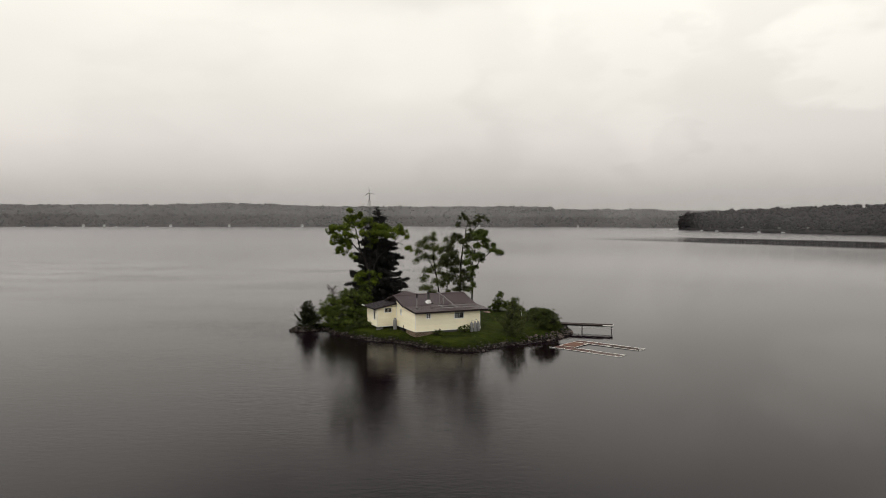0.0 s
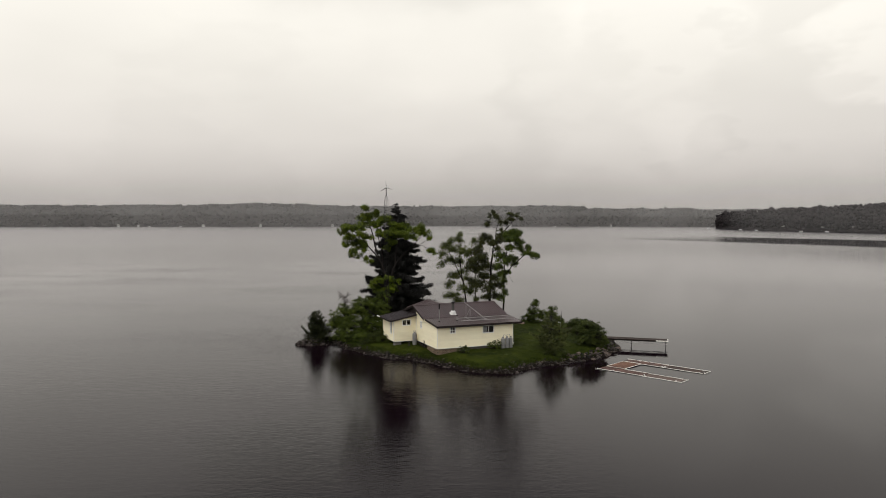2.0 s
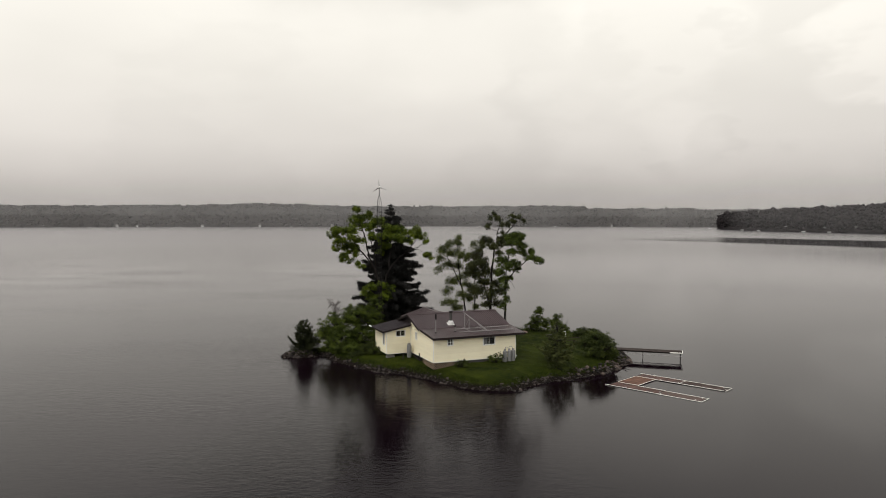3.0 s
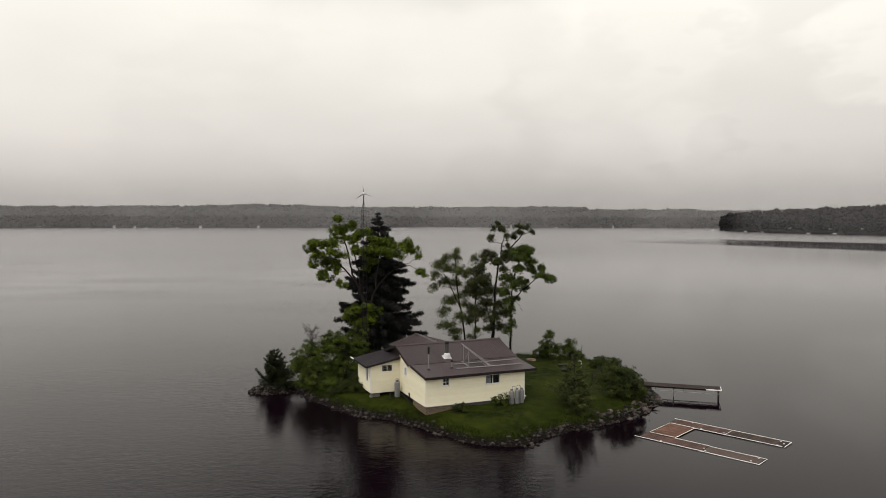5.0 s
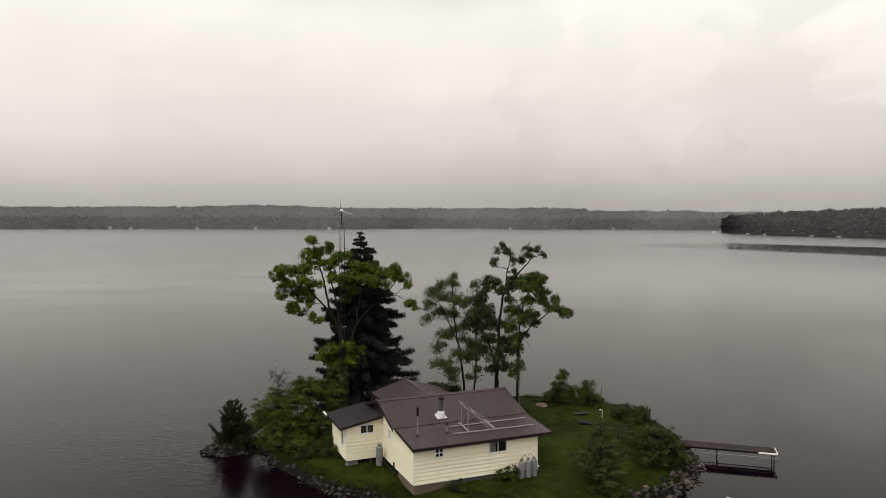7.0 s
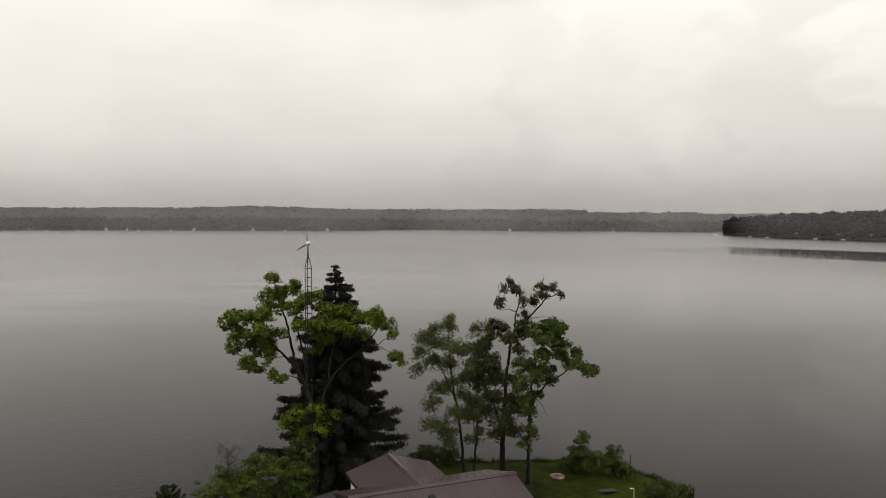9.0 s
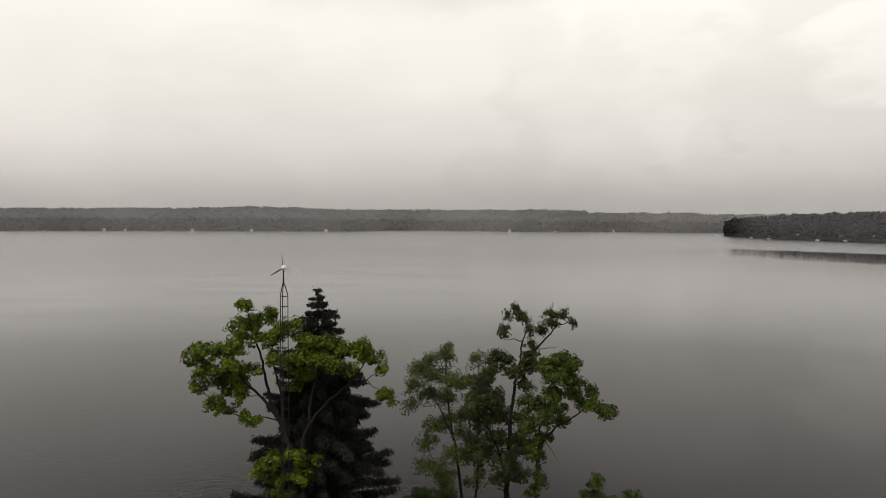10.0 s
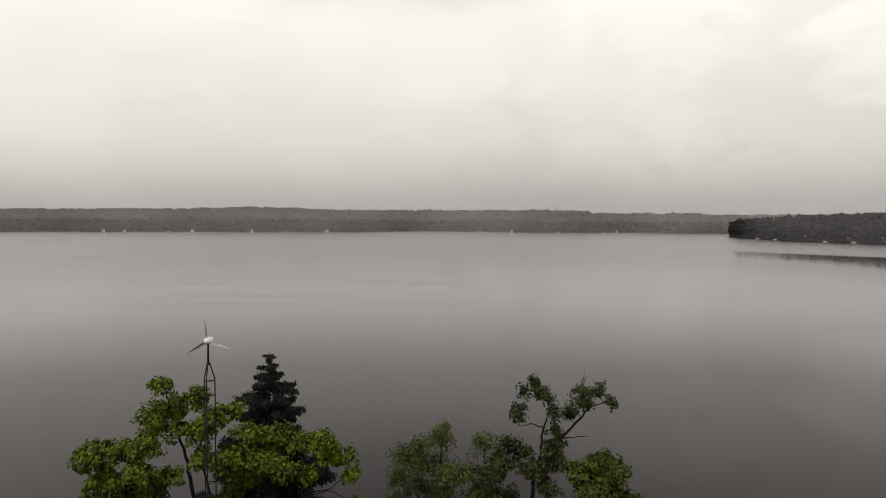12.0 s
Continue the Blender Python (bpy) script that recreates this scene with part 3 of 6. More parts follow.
def wall(parent, axis, at, out, a, b, z0, top, holes, course=0.245, kinks=()):
    """A boarded wall along local x (axis 0) or y (axis 1) at the other coordinate; out: the side that it faces; top: height at a coordinate;
    holes: openings (a, b, z0, z1). A core with real openings, and one lap board for each course."""
    thick = 0.12

    def at_side(p, q, z, w, zz):
        lo, hi = [0, 0, z], [0, 0, zz]
        lo[axis], hi[axis] = p, q
        lo[1 - axis], hi[1 - axis] = (at - out * thick, at) if w is None else w
        return lo, hi

    core = Shape()
    marks = sorted({a, b, *kinks, *[h[0] for h in holes], *[h[1] for h in holes]})
    for p, q in zip(marks[:-1], marks[1:]):
        inside = [h for h in holes if h[0] <= p and h[1] >= q]
        zs = [(z0, inside[0][2]), (inside[0][3], None)] if inside else [(z0, None)]
        for lo, hi in zs:
            ta, tb = (top(p), top(q)) if hi is None else (hi, hi)
            w0, w1 = sorted((at - out * thick, at))
            v = []
            for w in (w0, w1):
                for c, zc in ((p, lo), (q, lo), (q, tb), (p, ta)):
                    pt = [0, 0, zc]
                    pt[axis], pt[1 - axis] = c, w
                    v.append(pt)
            core.add(v, [(0, 1, 2, 3), (4, 5, 6, 7), (0, 1, 5, 4), (1, 2, 6, 5), (2, 3, 7, 6), (3, 0, 4, 7)])
    body = part("wall", core, SIDING, parent)
    z = z0
    while z < max(top(a), top(b)) - 0.1:
        zt = z + course
        near = [(h[0], h[1]) for h in holes if h[2] < zt - 0.02 and h[3] > z + 0.02]
        p, q = a, b
        steps = np.linspace(a, b, 60)
        under = [s for s in steps if top(s) >= zt - 0.02]
        if len(under) > 1:
            for s, e in cut((under[0], under[-1]), near):
                o1, o2, o3 = at + out * 0.004, at + out * 0.050, at + out * 0.010
                section = [(o1, z + 0.03), (o2, z), (o2, z + 0.016), (o3, zt + 0.01), (o1, zt + 0.01)]
                board = Shape()
                if axis == 0:
                    board.prism(section, s, e, 0)
                else:
                    board.prism([(o, zz) for o, zz in section], s, e, 1)
                part("siding_board", board, SIDING, body)
        z = zt
    return body


def window(parent, axis, at, out, a, b, z0, z1, bars=(), curtain=None, cross=None):
    """A white-framed window in an opening: frame, glass panes, sash bars, and the dim room behind."""
    frame_ob = part("window", _bar_frame(axis, at, out, a - 0.07, b + 0.07, z0 - 0.07, z1 + 0.07, 0.09, 0.06, -0.05), TRIM, parent, "white-framed window with dark panes")
    edges = [a, *bars, b]
    for p, q in zip(edges[:-1], edges[1:]):
        part("pane", _slab(axis, at - out * 0.035, p + 0.02, q - 0.02, z0 + 0.02, z1 - 0.02, 0.008), GLASS, frame_ob).visible_shadow = False
    for s in bars:
        part("sash_bar", _slab(axis, at + out * 0.008, s - 0.025, s + 0.025, z0, z1, 0.05), TRIM, frame_ob)
    if cross is not None:
        part("sash_bar", _slab(axis, at + out * 0.008, a, b, cross - 0.025, cross + 0.025, 0.05), TRIM, frame_ob)
    if curtain:
        folds = Shape()
        n = 12
        for k in range(n):
            p = curtain[0] + (curtain[1] - curtain[0]) * k / n
            w = (curtain[1] - curtain[0]) / n
            off = at - out * (0.10 + 0.025 * (k % 2))
            lo, hi = [0, 0, z0 + 0.02], [0, 0, z1]
            lo[axis], hi[axis] = p, p + w
            lo[1 - axis], hi[1 - axis] = off - 0.012, off + 0.012
            folds.box(lo, hi, None, 0.004)
        part("curtain", folds, CURTAIN, frame_ob, "pale gathered curtain")
    return frame_ob


def _slab(axis, at, a, b, z0, z1, t):
    lo, hi = [0, 0, z0], [0, 0, z1]
    lo[axis], hi[axis] = a, b
    lo[1 - axis], hi[1 - axis] = at - t / 2, at + t / 2
    return Shape().box(lo, hi, None, min(0.006, t / 3))


def _bar_frame(axis, at, out, a, b, z0, z1, w, proud, deep):
    s = Shape()
    for p, q, z, zz in ((a, a + w, z0, z1), (b - w, b, z0, z1), (a + w, b - w, z0, z0 + w), (a + w, b - w, z1 - w, z1)):
        lo, hi = [0, 0, z], [0, 0, zz]
        lo[axis], hi[axis] = p, q
        lo[1 - axis], hi[1 - axis] = sorted((at + out * deep, at + out * proud))
        s.box(lo, hi, None, 0.008)
    return s


# front wall with its two windows
front = wall(house, 0, 0.0, -1, 0.0, 8.78, 1.43, lambda u: 3.76, [(1.46, 1.98, 2.98, 3.54), (5.22, 6.47, 2.78, 3.50)])
window(front, 0, 0.0, -1, 1.46, 1.98, 2.98, 3.54, (1.72,), None, 3.24)
window(front, 0, 0.0, -1, 5.22, 6.47, 2.78, 3.50, (5.86,), (5.24, 5.74))
# end walls and the back
left = wall(house, 1, 0.0, -1, 0.0, 6.2, 1.43, lambda v: front_roof(v) - 0.09, [(4.35, 4.85, 2.95, 3.65)], kinks=(3.15,))
window(left, 1, 0.0, -1, 4.35, 4.85, 2.95, 3.65, (4.6,))
wall(house, 1, 8.78, 1, 0.0, 9.8, 1.43, lambda v: front_roof(v) - 0.05 if v < 6.5 else 5.2 - (v - 6.5) * 0.284 - 0.09, [], kinks=(3.15, 6.5))
part("wall", Shape().prism([(6.2, 1.43), (9.8, 1.43), (9.8, 4.25), (6.5, 5.15), (6.2, 5.05)], 0.0, 0.12, 0), FASCIA, house)
part("wall", Shape().box((0, 9.7, 1.43), (8.78, 9.8, 4.2)), SIDING, house)
part("wall", Shape().box((1.5, 9.82, 1.43), (1.62, 12.8, 4.2)), SIDING, house)
part("wall", Shape().box((6.5, 9.82, 1.43), (6.62, 12.8, 4.2)), SIDING, house)
part("wall", Shape().prism([(1.5, 1.43), (6.62, 1.43), (6.62, 4.2), (4.06, 4.98), (1.5, 4.2)], 12.7, 12.8, 1), SIDING, house)
part("floor", Shape().box((0.1, 0.1, 1.36), (8.7, 9.7, 1.43)), DARK, house)
# dark panel close behind the panes, standing in for the unlit room
part("partition", Shape().box((0.15, 1.4, 1.43), (8.7, 1.46, 3.75)), ROOM, house)
# side addition under its own low roof
SHED_TOP = 0.19


def shed_roof(u):
    return 3.76 + SHED_TOP * (u + 2.65)


addition = wall(house, 0, 6.2, -1, -2.65, -0.005, 1.38, lambda u: shed_roof(u) - 0.03, [(-1.64, -0.70, 3.12, 3.68)])
window(addition, 0, 6.2, -1, -1.64, -0.70, 3.12, 3.68, (-1.17,))
side = wall(house, 1, -2.65, -1, 6.2, 10.0, 1.38, lambda v: 3.72, [(6.75, 7.35, 2.2, 3.5)])
window(side, 1, -2.65, -1, 6.75, 7.35, 2.2, 3.5)
part("wall", Shape().box((-2.55, 9.9, 1.38), (-0.01, 10.0, 3.7)), SIDING, house)
# the addition's dark panel for its unlit inside
part("partition", Shape().box((-2.5, 7.6, 1.4), (-0.05, 7.66, 3.7)), ROOM, house)
part("floor", Shape().box((-2.6, 6.25, 1.3), (-0.02, 9.95, 1.375)), DARK, house)

# white corner boards and sill trim
for a, b in (((-0.035, -0.035, 1.40), (0.055, 0.055, 3.76)), ((8.725, -0.035, 1.20), (8.815, 0.055, 3.76)), ((-2.685, 6.165, 1.36), (-2.595, 6.255, 3.74)), ((-0.10, 6.10, 1.40), (-0.008, 6.195, 4.2))):
    part("corner_board", Shape().box(a, b, None, 0.01), TRIM, house)
part("sill_trim", Shape().box((0.06, -0.045, 1.38), (8.72, -0.005, 1.43), None, 0.008), TRIM, house)
part("sill_trim", Shape().box((-0.045, 0.06, 1.38), (-0.005, 6.09, 1.43), None, 0.008), TRIM, house)
part("sill_trim", Shape().box((-2.59, 6.155, 1.33), (-0.11, 6.195, 1.38), None, 0.008), TRIM, house)


def sheet(parent, corner, along, down, width, length_left, length_right, ribs=4, start=0.0, steel=ROOF):
    """One ribbed roof sheet. corner: its upper corner; along: unit way along the ridge; down: unit way down the slope.
    Its two sides may have unlike lengths; start: how far below the ridge line it begins on the left and right."""
    along, down = np.array(along, float), np.array(down, float)
    normal = np.cross(along, down)
    normal = normal if normal[2] > 0 else -normal
    pitch = width / ribs
    prof = []
    for k in range(ribs):
        c = (k + 0.5) * pitch
        prof += [(c - 0.032, 0.0), (c - 0.012, 0.020), (c + 0.012, 0.020), (c + 0.032, 0.0)]
    prof = [(0.0, 0.0)] + prof + [(width, 0.0)]
    v, f = [], []
    s0, s1 = start if isinstance(start, tuple) else (start, start)
    for s, hgt in prof:
        length = length_left + (length_right - length_left) * s / width
        begin = s0 + (s1 - s0) * s / width
        for d, extra in ((begin, 0.0), (length, 0.0), (length, -0.03), (begin, -0.03)):
            v.append(np.array(corner) + along * s + down * d + normal * (hgt + extra))
    for i in range(len(prof) - 1):
        for k in range(4):
            f.append((4 * i + k, 4 * (i + 1) + k, 4 * (i + 1) + (k + 1) % 4, 4 * i + (k + 1) % 4))
    n = 4 * (len(prof) - 1)
    f += [(0, 1, 2, 3), (n, n + 1, n + 2, n + 3)]
    part("roof_sheet", Shape().add(v, f), steel, parent)


def unit(v):
    return np.array(v, float) / np.linalg.norm(v)


def slope(roof, u0, u1, top, bottom, wide=0.88):
    """Sheets side by side from local (y, z) top to bottom, between two local x."""
    d = (0, bottom[0] - top[0], bottom[1] - top[1])
    n = max(1, round((u1 - u0) / wide))
    for k in range(n):
        w = (u1 - u0) / n
        sheet(roof, (u0 + k * w, top[0], top[1]), (1, 0, 0), unit(d), w - 0.004, np.linalg.norm(d), np.linalg.norm(d))


roof = part("roof", Shape().prism([(-0.30, 3.73), (3.15, 4.085), (6.5, 5.17), (10.1, 4.12), (10.1, 4.16), (6.5, 5.21), (3.15, 4.125), (-0.30, 3.77)], -0.2, 9.6, 0), FASCIA, house, "brown ribbed steel roof with dark fascia")
slope(roof, -0.36, 9.75, (6.5, 5.255), (3.05, 4.15))
slope(roof, -0.18, 9.72, (3.2, 4.165), (-0.38, 3.80))
part("flashing", Shape().beam((-0.36, 3.12, 4.185), (9.74, 3.12, 4.185), 0.10, 0.012, 0.003), ROOF, roof)
# rear slope: beside, and running in under, the back wing
for u0, u1, l0, l1 in ((-0.36, 0.45, 3.8, 3.8), (0.45, 1.26, 3.8, 3.8), (6.87, 7.85, 3.8, 3.8), (7.85, 8.8, 3.8, 3.8), (8.8, 9.75, 3.8, 3.8)):
    sheet(roof, (u0, 6.5, 5.255), (1, 0, 0), unit((0, 3.7, -1.05)), u1 - u0 - 0.004, l0, l1)
for k in range(3):
    w = 2.74 / 3
    sheet(roof, (1.26 + k * w, 6.5, 5.255), (1, 0, 0), unit((0, 3.7, -1.05)), w - 0.004, 3.8 - k * 1.04, 3.8 - (k + 1) * 1.04)
    sheet(roof, (4.0 + k * 2.87 / 3, 6.5, 5.255), (1, 0, 0), unit((0, 3.7, -1.05)), 2.87 / 3 - 0.004, 0.68 + k * 1.04, 0.68 + (k + 1) * 1.04)
part("ridge_cap", Shape().prism([(6.28, 5.205), (6.5, 5.285), (6.72, 5.215), (6.72, 5.235), (6.5, 5.31), (6.28, 5.225)], -0.40, 9.78, 0), ROOF, roof)
# back wing: ridge along local y
wing_len = 13.03 - 6.9
n_w = 7
for k in range(n_w):
    y0, y1 = 6.95 + k * wing_len / n_w, 6.95 + (k + 1) * wing_len / n_w
    for s, uu in ((-1, -2.74), (1, 2.87)):
        d = unit((uu, 0, -0.85))
        full = math.hypot(uu, 0.85)
        lim = lambda y: full if y >= 10.16 else max(0.05, full * (y - 6.95) / (10.16 - 6.95))
        sheet(roof, (4.0, y0, 5.07), (0, 1, 0), d, y1 - y0 - 0.004, lim(y0), lim(y1))
part("ridge_cap", Shape().prism([(3.80, 5.02), (4.0, 5.09), (4.2, 5.02), (4.2, 5.045), (4.0, 5.115), (3.8, 5.045)], 6.85, 13.06, 1), ROOF, roof)
part("finial", Shape().lathe([(0.02, 0), (0.035, 0.05), (0.02, 0.1), (0.008, 0.22)], 8, (4.0, 13.0, 5.10)), ROOF, roof)
part("valley", Shape().beam((1.2, 10.22, 4.20), (4.0, 6.95, 5.09), 0.12, 0.01), ROOF, roof)
part("valley", Shape().beam((6.93, 10.22, 4.20), (4.0, 6.95, 5.09), 0.12, 0.01), ROOF, roof)
# fascias along eaves and rakes
for a, b in (((-0.20, -0.385, 3.70), (9.74, -0.385, 3.70)), ((-0.17, -0.36, 3.71), (-0.17, 3.1, 4.07)), ((9.70, -0.36, 3.71), (9.70, 3.15, 4.07)),
             ((-0.34, 3.05, 4.06), (-0.34, 6.5, 5.17)), ((9.72, 3.15, 4.07), (9.72, 6.5, 5.17)), ((-0.34, 6.5, 5.17), (-0.34, 10.12, 4.13)), ((9.72, 6.5, 5.17), (9.72, 10.12, 4.13)),
             ((1.22, 10.2, 4.12), (1.22, 13.0, 4.12)), ((6.91, 10.2, 4.12), (6.91, 13.0, 4.12)), ((1.24, 12.98, 4.12), (4.0, 12.98, 4.97)), ((6.9, 12.98, 4.12), (4.0, 12.98, 4.97))):
    part("fascia", Shape().beam(a, b, 0.04, 0.20, 0.006), FASCIA, roof)
# low roof of the addition
side_roof = part("roof", Shape().prism([(-3.10, 3.66), (-0.02, 4.245), (-0.02, 4.275), (-3.10, 3.69)], 5.95, 10.15, 1), FASCIA, house, "low ribbed steel roof over the side addition")
for k in range(5):
    sheet(side_roof, (-0.01, 5.9 + k * 0.86, 4.31), (0, 1, 0), unit((-3.14, 0, -0.6)), 0.856, 3.19, 3.19, steel=ROOF_DARK)
for a, b in (((-3.12, 5.92, 3.65), (-0.1, 5.92, 4.22)), ((-3.13, 5.92, 3.65), (-3.13, 10.18, 3.65)), ((-3.12, 10.17, 3.65), (-0.1, 10.17, 4.22))):
    part("fascia", Shape().beam(a, b, 0.035, 0.17, 0.006), FASCIA, side_roof)
part("gutter", Shape().beam((-3.21, 9.6, 3.74), (-3.21, 10.5, 3.74), 0.12, 0.1, 0.02), TRIM, side_roof, "white plastic gutter end")

# footing: lattice skirt, skirting panels, piers
def lattice(parent, axis, at, a, b, z0, z1):
    strips = Shape()
    step, hgt = 0.20, z1 - z0
    for sgn, off in ((1, 0.0), (-1, 0.012)):
        s = a - hgt
        while s < b + hgt:
            p0, p1 = (s, z0), (s + hgt, z1)
            if sgn < 0:
                p0, p1 = (s + hgt, z0), (s, z1)
            (pa, za), (pb, zb) = sorted((p0, p1))
            if pb > a and pa < b:
                ca, cb = max(pa, a), min(pb, b)
                za2, zb2 = za + (zb - za) * (ca - pa) / (pb - pa), za + (zb - za) * (cb - pa) / (pb - pa)
                e0, e1 = [0, 0, za2], [0, 0, zb2]
                e0[axis], e1[axis] = ca, cb
                e0[1 - axis] = e1[1 - axis] = at + off
                if cb - ca > 0.02:
                    strips.beam(e0, e1, 0.01, 0.045)
            s += step
    return part("lattice", strips, LATTICE, parent, "weathered brown diagonal lattice skirt")


footing = part("footing", Shape().box((0.25, 0.25, 0.5), (8.6, 9.4, 1.35)), DARK, house)
lattice(house, 0, 0.0, 0.0, 2.5, 0.78, 1.38)
lattice(house, 1, 0.0, 0.0, 2.9, 0.78, 1.38)
part("skirting_panel", Shape().box((2.5, 0.03, 0.7), (5.9, 0.06, 1.38), None, 0.01), SKIRT, house)
part("skirting_panel", Shape().box((5.9, 0.05, 0.7), (8.7, 0.08, 1.38), None, 0.01), SKIRT, house)
part("pier", Shape().box((-2.62, 6.28, 0.75), (-1.75, 6.7, 1.06), None, 0.02).box((-2.55, 6.3, 1.07), (-1.8, 6.68, 1.30), None, 0.02), CONCRETE, house, "stacked concrete block pier")
part("pier", Shape().box((-2.6, 9.2, 0.75), (-2.1, 9.6, 1.3), None, 0.02), CONCRETE, house)
part("brace", Shape().beam((-0.95, 5.95, 1.32), (-1.25, 5.2, 0.95), 0.12, 0.05, 0.01).beam((-0.25, 5.6, 1.35), (-0.15, 3.2, 1.05), 0.10, 0.06, 0.01), DARK, house)
part("water_pipe", Shape().tube([(-0.06, 3.6, 1.35), (-0.09, 3.6, 1.6), (-0.09, 3.6, 1.72)], [0.05, 0.05, 0.07], 8), DARK, house)
part("meter_box", Shape().box((8.82, -0.03, 1.38), (8.95, 0.16, 1.5), None, 0.02), WHITE, house)
for k, y in enumerate((3.7, 4.3, 4.9)):
    part("drum", Shape().lathe([(0.12, 0), (0.15, 0.03), (0.15, 0.42), (0.11, 0.48)], 12, (0.15, y, 0.85)), BLACK, house)

# vent pipes on the roof
stack = thing("vent_stack", HOUSE @ Matrix.Translation((0.82, 1.47, 3.99)), "tall thin grey vent stack with a black cap", "vent pipe")
part("flashing", Shape().lathe([(0.12, -0.06), (0.11, 0.03), (0.06, 0.10)], 14), BLACK, stack)
part("pipe", Shape().lathe([(0.048, -0.05), (0.048, 1.35)], 12), STEEL, stack)
part("cap", Shape().lathe([(0.065, 1.32), (0.085, 1.36), (0.085, 1.84), (0.06, 1.90)], 12), BLACK, stack)
chimney = thing("chimney", HOUSE @ Matrix.Translation((3.42, 3.86, 4.40)), "metal stove chimney on a white flashing", "chimney")
part("flashing", Shape().box((-0.36, -0.32, -0.05), (0.36, 0.32, -0.01), pose(0, 0, 0.06, 18, 0, 0), 0.01).lathe([(0.31, -0.05), (0.29, 0.18), (0.24, 0.34), (0.17, 0.38)], 16), WHITE, chimney, "white painted flashing cone")
part("pipe", Shape().lathe([(0.15, 0.1), (0.15, 1.18)], 16), SKIRT, chimney)
part("cap", Shape().lathe([(0.17, 1.16), (0.20, 1.20), (0.20, 1.30), (0.10, 1.38)], 16), BLACK, chimney)
small = thing("vent_pipe", HOUSE @ Matrix.Translation((2.85, 1.45, 3.99)), "short vent pipe with a dark hood", "vent pipe")
part("pipe", Shape().lathe([(0.05, -0.05), (0.05, 0.55)], 10), STEEL, small)
part("cap", Shape().lathe([(0.09, 0.52), (0.10, 0.56), (0.08, 0.66)], 10), BLACK, small)
part("flashing", Shape().lathe([(0.14, -0.06), (0.13, 0.03), (0.06, 0.08)], 12), BLACK, small)

# empty aluminium panel rack on the roof
rack = thing("panel_rack", HOUSE @ Matrix.Translation((6.0, 1.1, 3.95)), "empty tilted aluminium rack for solar panels", "rack")
org = np.array((6.0, 1.1, 3.95))
for name, a, b, w in (("rail", (3.15, 1.06, 4.0), (9.05, 0.95, 3.99), 0.08), ("rail", (3.35, 2.2, 4.13), (9.15, 2.25, 4.13), 0.07),
                      ("tilt_rail", (3.95, 1.12, 5.68), (6.05, 1.12, 4.04), 0.10), ("tilt_rail", (4.2, 2.2, 5.72), (6.25, 2.2, 4.2), 0.06),
                      ("foot_beam", (4.24, 0.95, 4.03), (4.24, 2.6, 4.2), 0.08), ("foot_beam", (6.1, 0.95, 4.06), (6.1, 2.5, 4.2), 0.09), ("foot_beam", (5.75, 0.98, 4.06), (5.75, 2.5, 4.2), 0.05),
                      ("leg", (4.24, 1.15, 4.0), (4.24, 1.15, 5.42), 0.055), ("leg", (4.24, 2.2, 4.1), (4.24, 2.2, 5.66), 0.055), ("leg", (4.72, 2.2, 4.1), (4.72, 2.2, 5.3), 0.045),
                      ("cross_bar", (4.9, 1.12, 4.92), (4.9, 2.2, 5.2), 0.05), ("cross_bar", (4.05, 1.12, 5.6), (4.05, 2.2, 5.82), 0.05), ("brace", (4.24, 1.15, 5.3), (4.24, 2.2, 4.2), 0.04)):
    part(name, Shape().beam(tuple(np.array(a) - org), tuple(np.array(b) - org), w, w, 0.008), ALLOY if name == "rail" or w > 0.06 else STEEL, rack)


def cylinder(name, r, h, label):
    """A gas cylinder: body, welded foot ring, collar and valve."""
    c = thing(name, Matrix(), label, "gas cylinder", "gas cylinders by the cottage")
    part("body", Shape().lathe([(r * 0.75, 0.05), (r, 0.12), (r, h - 0.16), (r * 0.93, h - 0.07), (r * 0.6, h - 0.01), (0.06, h)], 20), CYL, c, smooth=False)
    part("foot_ring", Shape().lathe([(r * 0.85, 0), (r * 0.85, 0.1)], 20), CYL, c)
    collar = Shape()
    for k in range(14):
        a0, a1 = 2 * math.pi * k / 18, 2 * math.pi * (k + 1) / 18
        collar.beam((0.105 * math.cos(a0), 0.105 * math.sin(a0), h + 0.06), (0.105 * math.cos(a1), 0.105 * math.sin(a1), h + 0.06), 0.14, 0.012, 0, (math.cos(a0), math.sin(a0), 0))
    part("collar", collar, STEEL, c)
    part("valve", Shape().lathe([(0.03, h), (0.03, h + 0.07), (0.05, h + 0.08), (0.05, h + 0.12)], 10), BLACK, c)
    return c


for k, (u, v, hh) in enumerate(((7.28, -0.62, 1.34), (7.74, -0.70, 1.38), (8.22, -0.58, 1.36))):
    spot = HOUSE @ Vector((u, v, 0))
    bottle = cylinder("gas_cylinder", 0.205, hh, "upright grey steel gas cylinder against the cream wall")
    bottle.matrix_world = pose(spot.x, spot.y, 0.84, 0, 0, 40 * k)
spot = HOUSE @ Vector((-0.50, 5.45, 0))
bottle = cylinder("gas_cylinder", 0.24, 1.40, "large grey gas cylinder in the inner corner of the cottage")
bottle.matrix_world = pose(spot.x, spot.y, 0.92, 0, 0, 0)
part("bail", Shape().tube([(0.17 * math.cos(t), 0, 1.38 + 0.30 * math.sin(t)) for t in np.linspace(0, math.pi, 12)], 0.016, 6), STEEL, bottle)
manifold = thing("gas_hose", HOUSE @ Matrix.Translation((7.7, -0.55, 2.3)), "grey gas hoses looped over the cylinders", "hose")
